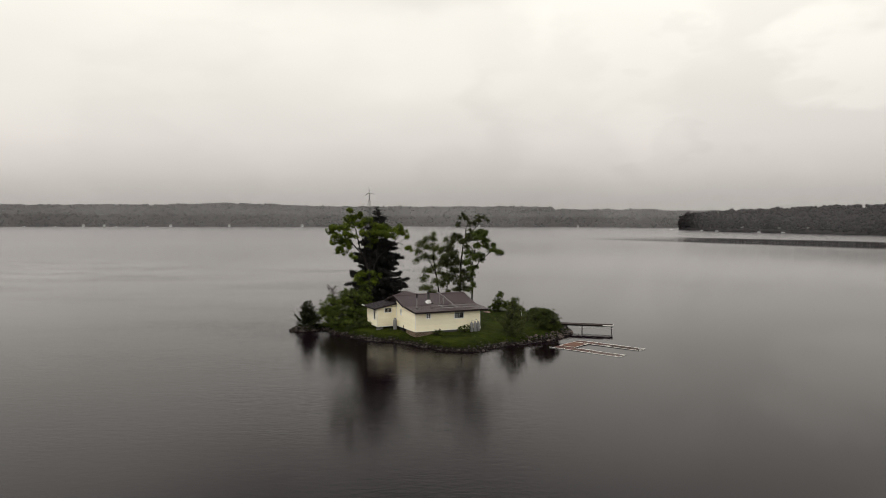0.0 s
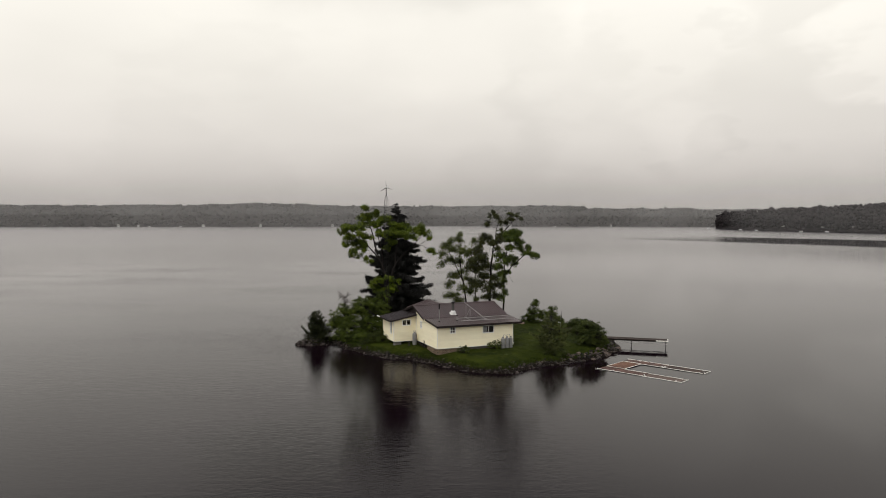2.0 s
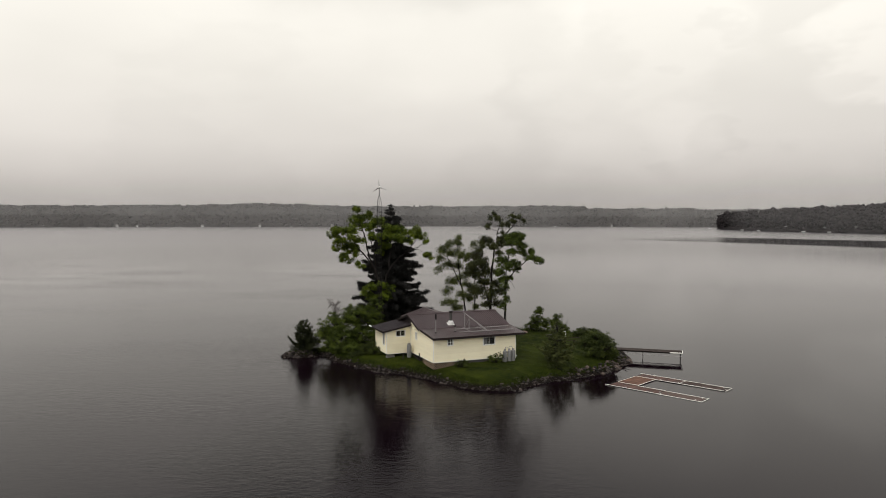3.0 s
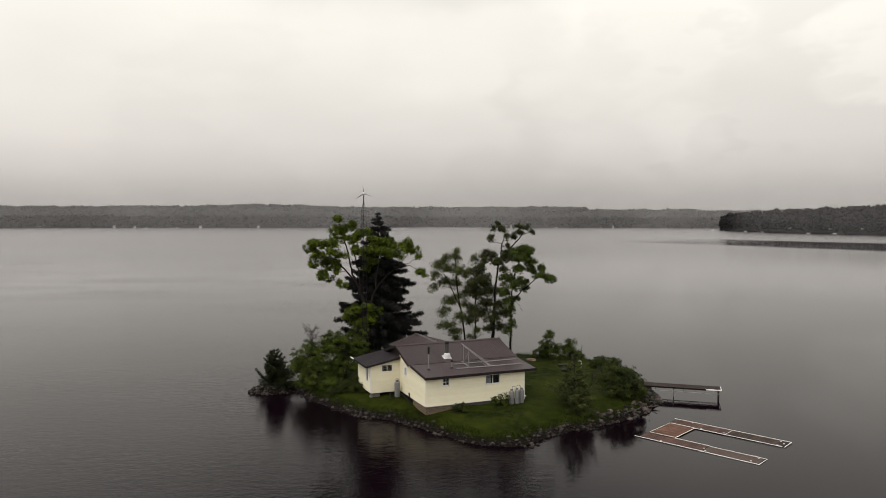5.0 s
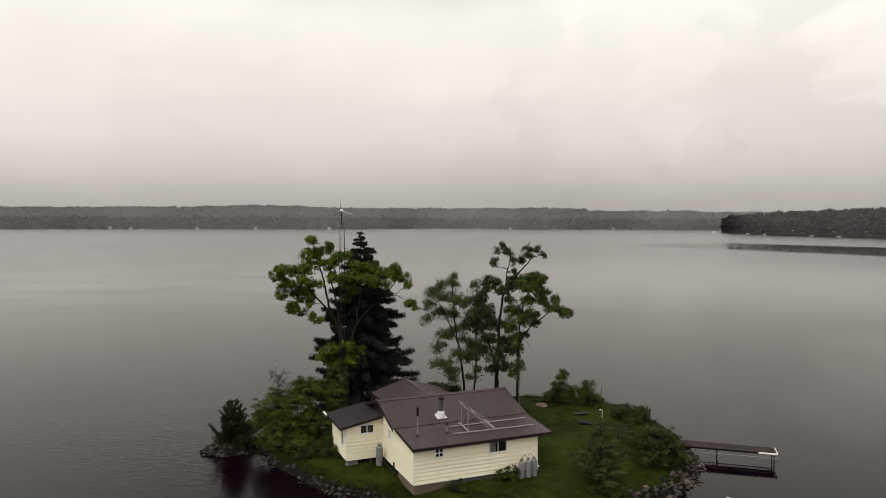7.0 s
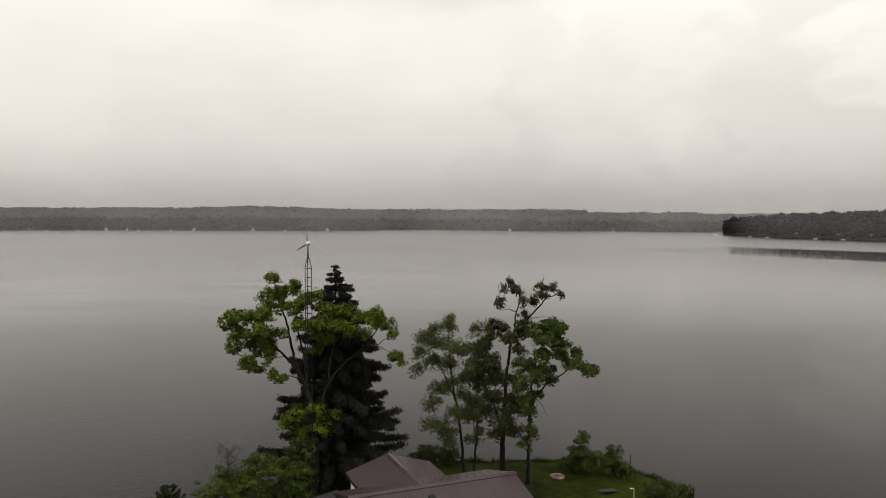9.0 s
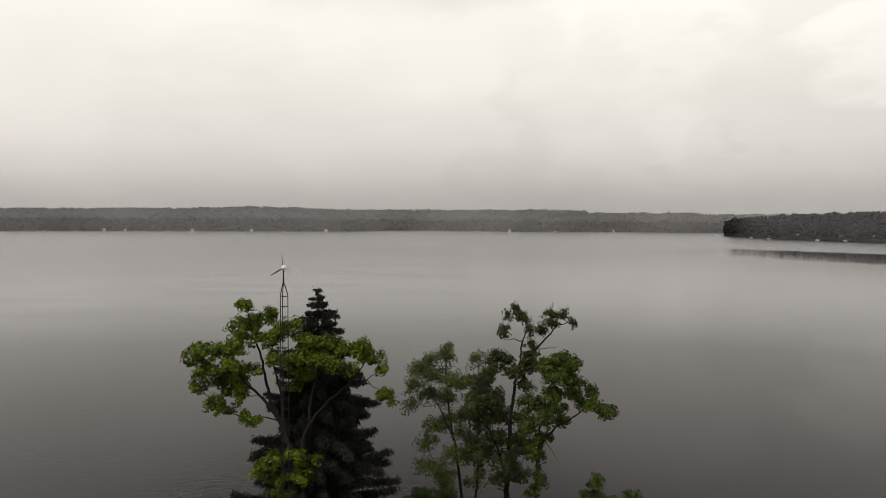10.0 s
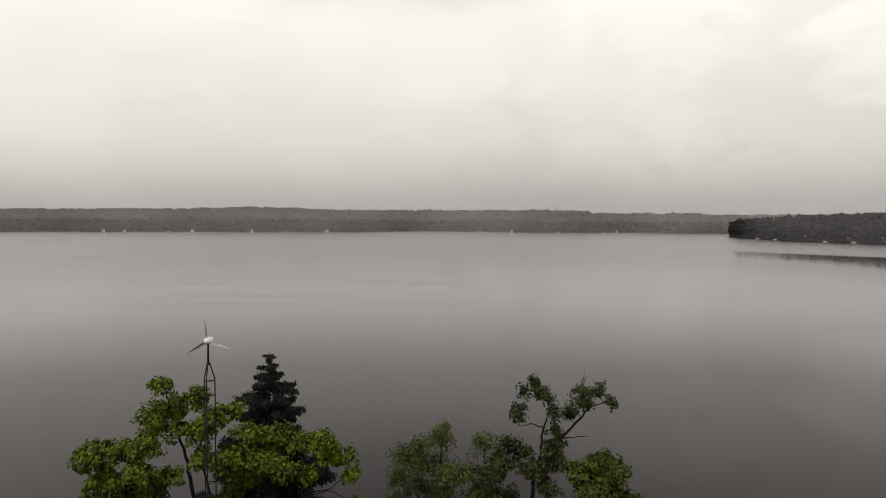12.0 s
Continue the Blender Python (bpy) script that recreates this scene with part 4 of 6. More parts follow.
part("hose", Shape().tube([(-0.38, -0.05, 0.02), (-0.30, 0.0, 0.18), (-0.12, 0.05, 0.20), (0.03, -0.10, 0.06), (0.10, 0.0, 0.22), (0.32, 0.05, 0.26), (0.50, 0.0, 0.04)], 0.022, 6), STEEL, manifold)

# ---- trees and shrubs ----
def sticks(a, b, ra, rb):
    """Thin three-sided twigs from the points a to the points b."""
    d = b - a
    d = d / (np.linalg.norm(d, axis=1, keepdims=True) + 1e-9)
    x = np.cross(d, np.where(np.abs(d[:, 2:3]) > 0.9, (1.0, 0, 0), (0, 0, 1.0)))
    x /= np.linalg.norm(x, axis=1, keepdims=True) + 1e-9
    y = np.cross(d, x)
    ring = [x * math.cos(t) + y * math.sin(t) for t in (0.0, 2.094, 4.189)]
    v = np.stack([a + r * ra for r in ring] + [b + r * rb for r in ring], 1)
    base = 6 * np.arange(len(a))[:, None, None]
    f = np.array([(0, 1, 4, 3), (1, 2, 5, 4), (2, 0, 3, 5)])[None] + base
    return v.reshape(-1, 3), f.reshape(-1, 4)


def leaf_cloud(clumps, dens, leaves, size, rng, tuft=0.28, droop=0.35, narrow=0.65, flat=0.55, hollow=0.5, lobes=1.0):
    """Leaves in tufts at the ends of twigs that spray out of each clump in uneven lobes. clumps: rows x, y, z, rx, ry, rz;
    dens: tufts for each square metre of a clump's hull; leaves: leaves in a tuft. Gives verts, faces and the twigs' two ends."""
    verts, start, stop = [], [], []
    for x, y, z, rx, ry, rz in clumps:
        area = 4 * math.pi * (((rx * ry) ** 1.6 + (rx * rz) ** 1.6 + (ry * rz) ** 1.6) / 3) ** (1 / 1.6)
        n = max(4, int(area * dens))
        m = max(4, int(5 + 1.6 * area ** 0.6))
        main = rng.normal(size=(m, 3))
        main /= np.linalg.norm(main, axis=1, keepdims=True)
        reach = rng.uniform(0.70, 1.18, m)
        pick = rng.integers(0, m, n)
        d = main[pick] + rng.normal(size=(n, 3)) * 0.42 * lobes
        d /= np.linalg.norm(d, axis=1, keepdims=True)
        d[:, 2] = np.where((d[:, 2] < -0.35) & (rng.random(n) < 0.65), -d[:, 2], d[:, 2])
        r = reach[pick] * rng.uniform(hollow ** 2, 1.0, n) ** 0.5
        c = np.array((x, y, z)) + d * r[:, None] * (rx, ry, rz)
        root = np.array((x, y, z)) + (c - (x, y, z)) * rng.uniform(0.1, 0.45, (n, 1)) - (0, 0, 0.25 * rz)
        start.append(root), stop.append(c)
        ts = tuft * rng.uniform(0.65, 1.3, (n, 1, 1))
        off = rng.normal(size=(n, leaves, 3))
        off *= np.minimum(1.0, 1.5 / np.linalg.norm(off, axis=2, keepdims=True)) * ts * (0.62, 0.62, 0.62 * flat)
        off[..., 2] -= droop * (off[..., 0] ** 2 + off[..., 1] ** 2) / (ts[..., 0] + 1e-9)
        pos = (c[:, None] + off).reshape(-1, 3)
        out = np.repeat(d, leaves, 0) * 0.45 + off.reshape(-1, 3) / tuft * 0.5
        nrm = out * 1.15 + (0, 0, 0.55) + rng.normal(size=pos.shape) * 0.45
        nrm /= np.linalg.norm(nrm, axis=1, keepdims=True)
        ax = out + rng.normal(size=pos.shape) * 0.6 - (0, 0, droop)
        ax -= nrm * (ax * nrm).sum(1, keepdims=True)
        ax /= np.linalg.norm(ax, axis=1, keepdims=True) + 1e-9
        side_ = np.cross(nrm, ax)
        s = size * rng.uniform(0.55, 1.35, (len(pos), 1))
        quad = np.stack([pos - ax * s * 0.5, pos + side_ * s * 0.5 * narrow + nrm * s * 0.08, pos + ax * s * 0.5 - nrm * s * 0.12, pos - side_ * s * 0.5 * narrow + nrm * s * 0.08], 1)
        verts.append(quad.reshape(-1, 3))
    v = np.concatenate(verts)
    return v, np.arange(len(v)).reshape(-1, 4), np.concatenate(start), np.concatenate(stop)


def crown(parent, clumps, dens, leaves, size, material, bark, rng, name="crown", **k):
    v, f, a, b = leaf_cloud(clumps, dens, leaves, size, rng, **k)
    tv, tf = sticks(a, b, 0.014, 0.005)
    tagged(part("twigs", cloud_mesh("twigs", tv, tf, bark), bark, parent), kind="stuff")
    return part(name, cloud_mesh(name, v, f, material), material, parent)


def bend(a, b, sag, rng, n=5):
    """A slightly crooked line from a to b, sagging in the middle."""
    a, b = np.array(a, float), np.array(b, float)
    out = []
    for k in range(n + 1):
        t = k / n
        p = a + (b - a) * t
        p = p + (rng.normal(size=3) * 0.05 * np.linalg.norm(b - a) * math.sin(math.pi * t))
        p[2] += sag * math.sin(math.pi * t)
        out.append(tuple(p))
    return out


def limbs_to(parent, nodes, clumps, material, rng, base):
    """A limb to each clump from the nearest wood that already stands, so that limbs fork off one another."""
    nodes = np.array(nodes)
    left = list(clumps)
    while left:
        cost = []
        for c in left:
            p = np.array(c[:3])
            cost.append(np.min(np.linalg.norm(nodes - p, axis=1) + 1.2 * np.maximum(0, nodes[:, 2] - p[2] + 0.2)))
        c = left.pop(int(np.argmin(cost)))
        p = np.array(c[:3])
        a = nodes[int(np.argmin(np.linalg.norm(nodes - p, axis=1) + 1.2 * np.maximum(0, nodes[:, 2] - p[2] + 0.2)))]
        ln = np.linalg.norm(p - a)
        line = bend(a, p, -0.07 * ln, rng)
        r = base * min(1.0, 0.4 + ln / 4)
        part("limb", Shape().tube(line, list(np.linspace(r, 0.016, 6)), 6), material, parent, fix=False)
        nodes = np.concatenate([nodes, np.array(line[2:])])


def dense(points, n=6):
    """The line of points with more points on it."""
    p = np.array(points, float)
    t = np.linspace(0, len(p) - 1, (len(p) - 1) * n + 1)
    return np.stack([np.interp(t, np.arange(len(p)), p[:, k]) for k in range(3)], 1)


def clumped(rows, y, rng, spread, ky=1.0, full=1.15):
    """Rows of x, z, rx, rz as clumps about the depth y."""
    return [(x, y + rng.uniform(-spread, spread), z, rx * full, max(rx, rz) * ky * full, rz * full) for x, z, rx, rz in rows]


def broadleaf(name, label, foot, trunk, radii, crowns, bark, rng, forks=(), limb=0.05):
    """A broadleaved tree: trunk, forks, limbs to each clump, and crowns of leaves. Everything is given in lake coordinates.
    crowns: rows of clumps, leaf material and settings for crown()."""
    tree = thing(name, Matrix.Translation(foot), label, "tree")
    o = np.array(foot)
    tr = dense(np.array(trunk) - o)
    tr[1:-1] += rng.normal(size=(len(tr) - 2, 3)) * 0.025
    part("trunk", Shape().tube([tuple(p) for p in tr], list(np.interp(np.linspace(0, 1, len(tr)), np.linspace(0, 1, len(radii)), radii)), 10), bark, tree, smooth=True)
    for line, rad in forks:
        ln = dense(np.array(line) - o, 4)
        ln[1:-1] += rng.normal(size=(len(ln) - 2, 3)) * 0.03
        part("fork", Shape().tube([tuple(p) for p in ln], list(np.linspace(rad[0], rad[1], len(ln))), 8), bark, tree, smooth=True)
        tr = np.concatenate([tr, ln])
    for clumps, leaf, settings in crowns:
        near = [(c[0] - o[0], c[1] - o[1], c[2] - o[2], *c[3:]) for c in clumps]
        limbs_to(tree, tr, near, bark, rng, limb)
        for c in list(near):
            i = int(np.argmin(np.linalg.norm(tr - c[:3], axis=1)))
            q = tr[i] + (np.array(c[:3]) - tr[i]) * rng.uniform(0.45, 0.7)
            near.append((q[0], q[1], q[2] + 0.1, 0.55 * c[3], 0.55 * c[4], 0.5 * c[5]))
        crown(tree, near, material=leaf, bark=bark, rng=rng, **settings)
    return tree


rng = np.random.default_rng(11)
# tall maple behind the cottage: a spreading lobe to one side, a high one, one over the roof, and low shoots on the trunk
MAPLE_SPREAD = [(-11.7, 13.7, 1.04, 0.62), (-12.7, 13.3, 0.62, 0.45), (-10.6, 13.8, 0.9, 0.55), (-10.3, 12.9, 0.76, 0.48), (-11.7, 12.5, 0.83, 0.55), (-10.7, 11.9, 1.1, 0.55), (-12.1, 11.8, 0.45, 0.35),
                (-11.0, 10.8, 0.83, 0.52), (-11.5, 10.2, 0.41, 0.31), (-9.9, 11.2, 0.38, 0.69), (-9.6, 9.9, 0.45, 0.45), (-9.0, 9.6, 0.31, 0.24), (-9.2, 12.6, 0.55, 0.28)]
MAPLE_HIGH = [(-9.8, 16.2, 0.6, 0.43), (-10.2, 15.1, 0.57, 0.5), (-9.3, 15.1, 0.85, 0.64), (-8.6, 15.5, 0.43, 0.57), (-8.5, 14.3, 0.71, 0.57), (-10.6, 14.2, 0.5, 0.35), (-7.7, 14.7, 0.64, 0.53),
              (-7.0, 15.0, 0.5, 0.43), (-8.1, 13.1, 0.5, 0.64), (-7.1, 12.9, 0.78, 0.71), (-9.3, 14.2, 0.57, 0.5)]
MAPLE_OVER = [(-6.3, 14.1, 0.78, 0.5), (-5.2, 14.0, 0.85, 0.5), (-6.1, 13.1, 0.92, 0.64), (-4.3, 13.5, 0.85, 0.57), (-3.3, 13.5, 0.71, 0.5), (-2.8, 14.0, 0.53, 0.39), (-2.3, 13.2, 0.57, 0.43), (-1.8, 12.5, 0.43, 0.28),
              (-4.1, 12.6, 0.85, 0.43), (-6.6, 11.9, 0.71, 0.43), (-1.7, 10.9, 0.6, 0.35), (-1.1, 10.6, 0.25, 0.25), (-2.9, 13.0, 0.64, 0.43), (-5.1, 13.0, 0.78, 0.5), (-7.2, 11.2, 0.5, 0.35)]
MAPLE_SHOOTS = [(-8.2, 7.1, 0.85, 0.5), (-9.2, 6.4, 0.71, 0.39), (-7.0, 7.4, 0.78, 0.43), (-6.5, 6.3, 0.71, 0.46), (-7.6, 6.0, 0.64, 0.32), (-5.7, 7.0, 0.43, 0.32), (-8.5, 5.9, 0.5, 0.28)]
mz = height(-7.0, 79.0)
LEAFY = dict(dens=4.6, leaves=36, size=0.145, tuft=0.26, narrow=0.8, flat=0.8, droop=0.55)
broadleaf("maple_tree", "tall spreading maple with fresh green leaves behind the cottage", (-7.0, 79.0, mz),
          [(-7.0, 79.0, mz - 0.3), (-7.05, 79.0, 3.1), (-7.0, 79.0, 6.0), (-7.3, 79.0, 7.8), (-7.9, 79.0, 9.4), (-8.5, 79.1, 10.8), (-8.9, 79.2, 12.8), (-9.5, 79.2, 14.6), (-9.8, 79.2, 16.0)], [0.30, 0.24, 0.21, 0.16, 0.12, 0.09, 0.07, 0.04, 0.02],
          [(clumped(MAPLE_SPREAD, 78.0, rng, 0.8, 1.0, 1.05), MAPLE, LEAFY), (clumped(MAPLE_HIGH, 79.2, rng, 0.8, 1.0, 1.02), MAPLE, LEAFY), (clumped(MAPLE_OVER, 79.4, rng, 1.0, 1.0, 1.0), MAPLE, LEAFY),
           (clumped(MAPLE_SHOOTS, 78.8, rng, 0.5), MAPLE, dict(LEAFY, dens=3.0))], BARK, rng,
          [([(-8.0, 79.0, 9.6), (-8.8, 78.8, 10.8), (-9.7, 78.4, 11.7), (-10.4, 78.2, 13.0), (-11.5, 78.0, 13.5)], (0.10, 0.03)),
           ([(-8.0, 79.0, 9.4), (-8.8, 78.7, 9.7), (-9.5, 78.4, 9.5)], (0.045, 0.018)),
           ([(-7.6, 79.0, 8.7), (-7.9, 79.3, 11.0), (-8.4, 79.4, 13.2), (-8.4, 79.4, 14.6)], (0.085, 0.025)),
           ([(-7.0, 79.0, 6.3), (-6.6, 78.9, 7.8), (-6.1, 78.9, 9.2), (-5.2, 79.0, 10.3), (-3.9, 79.2, 11.5), (-2.9, 79.2, 12.7)], (0.13, 0.03)),
           ([(-6.1, 78.9, 9.2), (-6.0, 79.3, 11.0), (-5.6, 79.5, 12.8), (-5.2, 79.5, 13.9)], (0.08, 0.025)),
           ([(-4.2, 79.1, 11.2), (-2.9, 79.4, 11.6), (-1.7, 79.6, 11.0)], (0.035, 0.014)),
           ([(-3.9, 79.2, 11.5), (-2.7, 79.0, 11.8), (-1.8, 79.0, 12.6)], (0.04, 0.014))], limb=0.04)

# oak with an open, half-bare forked top
OAK_TOP = [(6.2, 15.7, 0.38, 0.34), (5.9, 15.2, 0.3, 0.41), (6.8, 15.0, 0.49, 0.6), (5.6, 14.3, 0.53, 0.41), (7.2, 14.4, 0.34, 0.41), (8.4, 15.4, 0.53, 0.41), (9.2, 15.4, 0.41, 0.38), (9.8, 14.8, 0.3, 0.34),
           (8.5, 14.7, 0.68, 0.41), (7.8, 14.4, 0.34, 0.41), (7.3, 13.4, 0.41, 0.34), (7.0, 12.7, 0.38, 0.3)]
OAK_MID = [(5.3, 12.4, 0.75, 0.53), (4.8, 11.7, 0.53, 0.41), (6.2, 11.8, 0.57, 0.6), (7.2, 12.1, 0.64, 0.53), (6.8, 11.0, 0.53, 0.41), (7.5, 12.7, 0.3, 0.3)]
OAK_LOW = [(4.3, 10.5, 0.69, 0.62), (5.0, 9.8, 0.77, 0.69), (5.4, 8.6, 0.69, 0.69), (4.0, 8.5, 0.85, 0.77), (4.9, 7.3, 0.77, 0.65), (4.2, 6.2, 0.77, 0.65), (5.8, 5.9, 0.69, 0.62), (5.4, 4.7, 0.54, 0.38),
           (6.5, 7.1, 0.54, 0.62), (6.7, 8.6, 0.5, 0.5), (7.1, 6.1, 0.58, 0.46), (6.9, 4.8, 0.54, 0.35), (3.7, 9.4, 0.54, 0.46)]
az = height(5.9, 83.7)
broadleaf("oak_tree", "tall open-crowned oak with a crooked dark trunk", (5.9, 83.7, az),
          [(5.8, 83.8, az - 0.3), (5.9, 83.5, 1.9), (5.9, 83.0, 4.2), (6.0, 82.5, 6.5), (6.0, 82.1, 8.7), (6.2, 82.0, 10.1), (6.3, 82.0, 11.2), (6.6, 82.0, 12.4), (6.7, 82.0, 13.5), (7.0, 82.0, 14.5), (6.8, 82.0, 15.4)], [0.34, 0.23, 0.17, 0.145, 0.12, 0.10, 0.085, 0.07, 0.05, 0.03, 0.013],
          [(clumped(OAK_TOP, 82.0, rng, 0.5, 1.0, 1.05), OAK, dict(dens=5.6, leaves=20, size=0.145, tuft=0.22, flat=0.9)), (clumped(OAK_MID, 82.0, rng, 0.7), OAK, dict(dens=5.5, leaves=26, size=0.165, tuft=0.26, flat=0.8)),
           (clumped(OAK_LOW, 82.8, rng, 1.3, 1.1, 1.3), OAK, dict(dens=4.2, leaves=28, size=0.16, tuft=0.30, flat=0.8))], BARK_DARK, rng,
          [([(6.6, 82.0, 12.4), (7.5, 82.0, 13.1), (8.4, 82.0, 14.0), (8.9, 81.9, 14.7), (9.7, 81.9, 14.8)], (0.085, 0.02)), ([(6.8, 82.0, 13.6), (6.2, 82.0, 13.8), (5.5, 82.0, 13.7)], (0.04, 0.012)),
           ([(7.6, 82.0, 13.2), (8.2, 81.9, 13.2), (8.8, 81.8, 13.3)], (0.03, 0.012)),
           ([(5.9, 83.0, 4.3), (5.3, 82.9, 6.5), (4.6, 82.6, 8.0), (4.2, 82.5, 9.6), (4.0, 82.5, 10.7)], (0.10, 0.025))], limb=0.035)
tops = bpy.data.objects["oak_tree"]
spray = Shape()
for _ in range(46):
    c = np.array(OAK_TOP[rng.integers(0, 12)])
    p0 = np.array((c[0] - 5.9, -1.7 + rng.uniform(-0.4, 0.3), c[1] - az))
    d = np.array((rng.normal() * 0.35, rng.normal() * 0.3, 1.0)) * rng.uniform(0.5, 1.0) * (c[2] + 0.35)
    spray.tube(bend(p0, p0 + d, 0.0, rng, 3), [0.018, 0.013, 0.009, 0.004], 4)
tagged(part("bare_twigs", spray, BARK_DARK, tops, "bare dead twigs", fix=False), kind="stuff")

# leaning oak beside it
LEAN_TOP = [(8.7, 13.3, 0.69, 0.35), (7.9, 12.9, 0.59, 0.41), (9.3, 13.1, 0.52, 0.31), (8.4, 12.2, 0.9, 0.62), (9.3, 12.0, 0.59, 0.52), (8.0, 11.3, 0.62, 0.41), (10.4, 11.4, 0.38, 0.38), (10.2, 10.6, 0.66, 0.31),
            (11.1, 10.4, 0.55, 0.28), (11.6, 10.2, 0.28, 0.21), (9.2, 11.3, 0.48, 0.35), (8.9, 12.7, 0.7, 0.5)]
LEAN_LOW = [(7.0, 10.1, 0.72, 0.51), (7.9, 9.6, 0.65, 0.4), (8.7, 9.9, 0.61, 0.4), (9.0, 9.2, 0.43, 0.29), (6.8, 8.8, 0.51, 0.4), (7.2, 7.8, 0.54, 0.51), (7.9, 8.1, 0.4, 0.36), (7.6, 6.8, 0.32, 0.4), (7.6, 5.6, 0.4, 0.29), (7.2, 4.8, 0.4, 0.25)]
bz = height(7.6, 82.2)
broadleaf("oak_tree", "leaning oak with a dense dark-green crown over a slender trunk", (7.6, 82.2, bz),
          [(7.6, 82.3, bz - 0.3), (7.6, 82.0, 2.0), (7.6, 81.0, 5.4), (7.5, 80.5, 7.0), (7.6, 80.0, 8.7), (7.7, 79.5, 9.9), (8.0, 79.0, 11.5), (8.6, 78.6, 12.7)], [0.17, 0.125, 0.105, 0.09, 0.065, 0.05, 0.035, 0.018],
          [(clumped(LEAN_TOP, 78.0, rng, 0.7, 1.2), OAK_BRIGHT, dict(dens=5.0, leaves=34, size=0.155, tuft=0.28, flat=0.8)), (clumped(LEAN_LOW, 80.0, rng, 0.8, 1.1, 1.3), OAK_BRIGHT, dict(dens=4.6, leaves=28, size=0.16, tuft=0.28, flat=0.8))], BARK_DARK, rng,
          [([(7.5, 80.5, 6.9), (7.9, 80.0, 8.0), (8.4, 79.5, 8.9), (9.3, 78.5, 9.8), (10.0, 78.0, 10.5), (10.8, 77.7, 10.6)], (0.08, 0.025)),
           ([(7.6, 80.5, 7.6), (7.3, 80.0, 8.9), (7.0, 79.8, 10.0)], (0.05, 0.02)), ([(7.9, 80.0, 8.0), (8.3, 79.6, 7.5), (8.6, 79.4, 6.9)], (0.025, 0.008))], limb=0.03)

rope = part("rope", Shape().tube([(0, 0, 0.0), (0.015, 0, 2.0), (-0.01, 0, 4.2), (0, 0, 6.3)], 0.014, 5), DEADWOOD)
rope.matrix_world = Matrix.Translation((7.67, 80.42, height(7.67, 80.4)))
tagged(rope, "pale thin rope hanging from the leaning oak", "rope")

# two airy ashes
ASH_ROWS = [(2.1, 12.8, 0.32, 0.4), (1.9, 12.0, 0.56, 0.52), (0.9, 12.0, 0.56, 0.44), (-0.1, 11.2, 0.56, 0.52), (-0.4, 10.2, 0.44, 0.56), (1.0, 10.8, 0.76, 0.64), (2.3, 10.6, 0.56, 0.64), (-0.4, 8.9, 0.48, 0.44), (0.6, 9.4, 0.64, 0.52),
            (1.9, 9.1, 0.64, 0.56), (1.1, 7.2, 0.76, 0.52), (2.1, 7.6, 0.52, 0.52), (0.5, 5.9, 0.56, 0.56), (0.9, 4.7, 0.72, 0.48), (2.4, 5.7, 0.6, 0.56), (1.7, 4.0, 0.72, 0.32), (1.9, 3.3, 0.48, 0.24), (0.2, 4.5, 0.32, 0.32)]
cz = height(3.1, 85.0)
AIRY = dict(dens=3.8, leaves=22, size=0.155, tuft=0.36, hollow=0.2, lobes=1.4, narrow=0.5, flat=0.85, droop=0.5)
broadleaf("ash_tree", "slender ash with an airy pale-green crown", (3.1, 85.0, cz),
          [(3.1, 85.0, cz - 0.3), (2.9, 85.0, 3.3), (2.6, 85.0, 5.7), (2.1, 85.0, 8.6), (1.9, 85.0, 11.4), (2.1, 85.0, 12.9)], [0.12, 0.10, 0.085, 0.06, 0.035, 0.012],
          [(clumped(ASH_ROWS, 85.0, rng, 0.9, 1.1, 1.4), ASH, AIRY)], BARK_DARK, rng, [([(2.5, 85.0, 6.3), (1.6, 85.0, 8.4), (0.7, 84.9, 10.2), (0.4, 84.9, 11.5)], (0.055, 0.015))], limb=0.028)
THIN_ROWS = [(4.1, 11.9, 0.48, 0.4), (3.3, 10.6, 0.44, 0.32), (3.7, 9.4, 0.56, 0.52), (2.9, 8.2, 0.52, 0.44), (3.8, 6.5, 0.64, 0.52), (3.3, 5.1, 0.56, 0.44), (4.3, 4.1, 0.48, 0.32), (3.7, 3.3, 0.44, 0.24), (2.9, 6.9, 0.44, 0.4), (3.1, 10.0, 0.32, 0.32), (4.7, 11.1, 0.32, 0.32)]
dz = height(3.85, 85.0)
broadleaf("ash_tree", "thin young ash with sparse olive-green leaves", (3.85, 85.0, dz),
          [(3.85, 85.0, dz - 0.3), (4.0, 85.0, 3.3), (4.1, 85.0, 5.7), (4.1, 85.0, 9.0), (4.1, 85.0, 11.9)], [0.10, 0.08, 0.065, 0.045, 0.015],
          [(clumped(THIN_ROWS, 85.0, rng, 0.8, 1.1, 1.45), ASH, dict(AIRY, dens=4.2))], BARK_DARK, rng, [([(4.1, 85.0, 8.6), (3.6, 85.0, 9.9), (3.2, 85.0, 11.4)], (0.03, 0.008)), ([(4.1, 85.0, 9.4), (3.8, 85.0, 10.6), (3.7, 84.9, 11.8)], (0.025, 0.008))], limb=0.025)


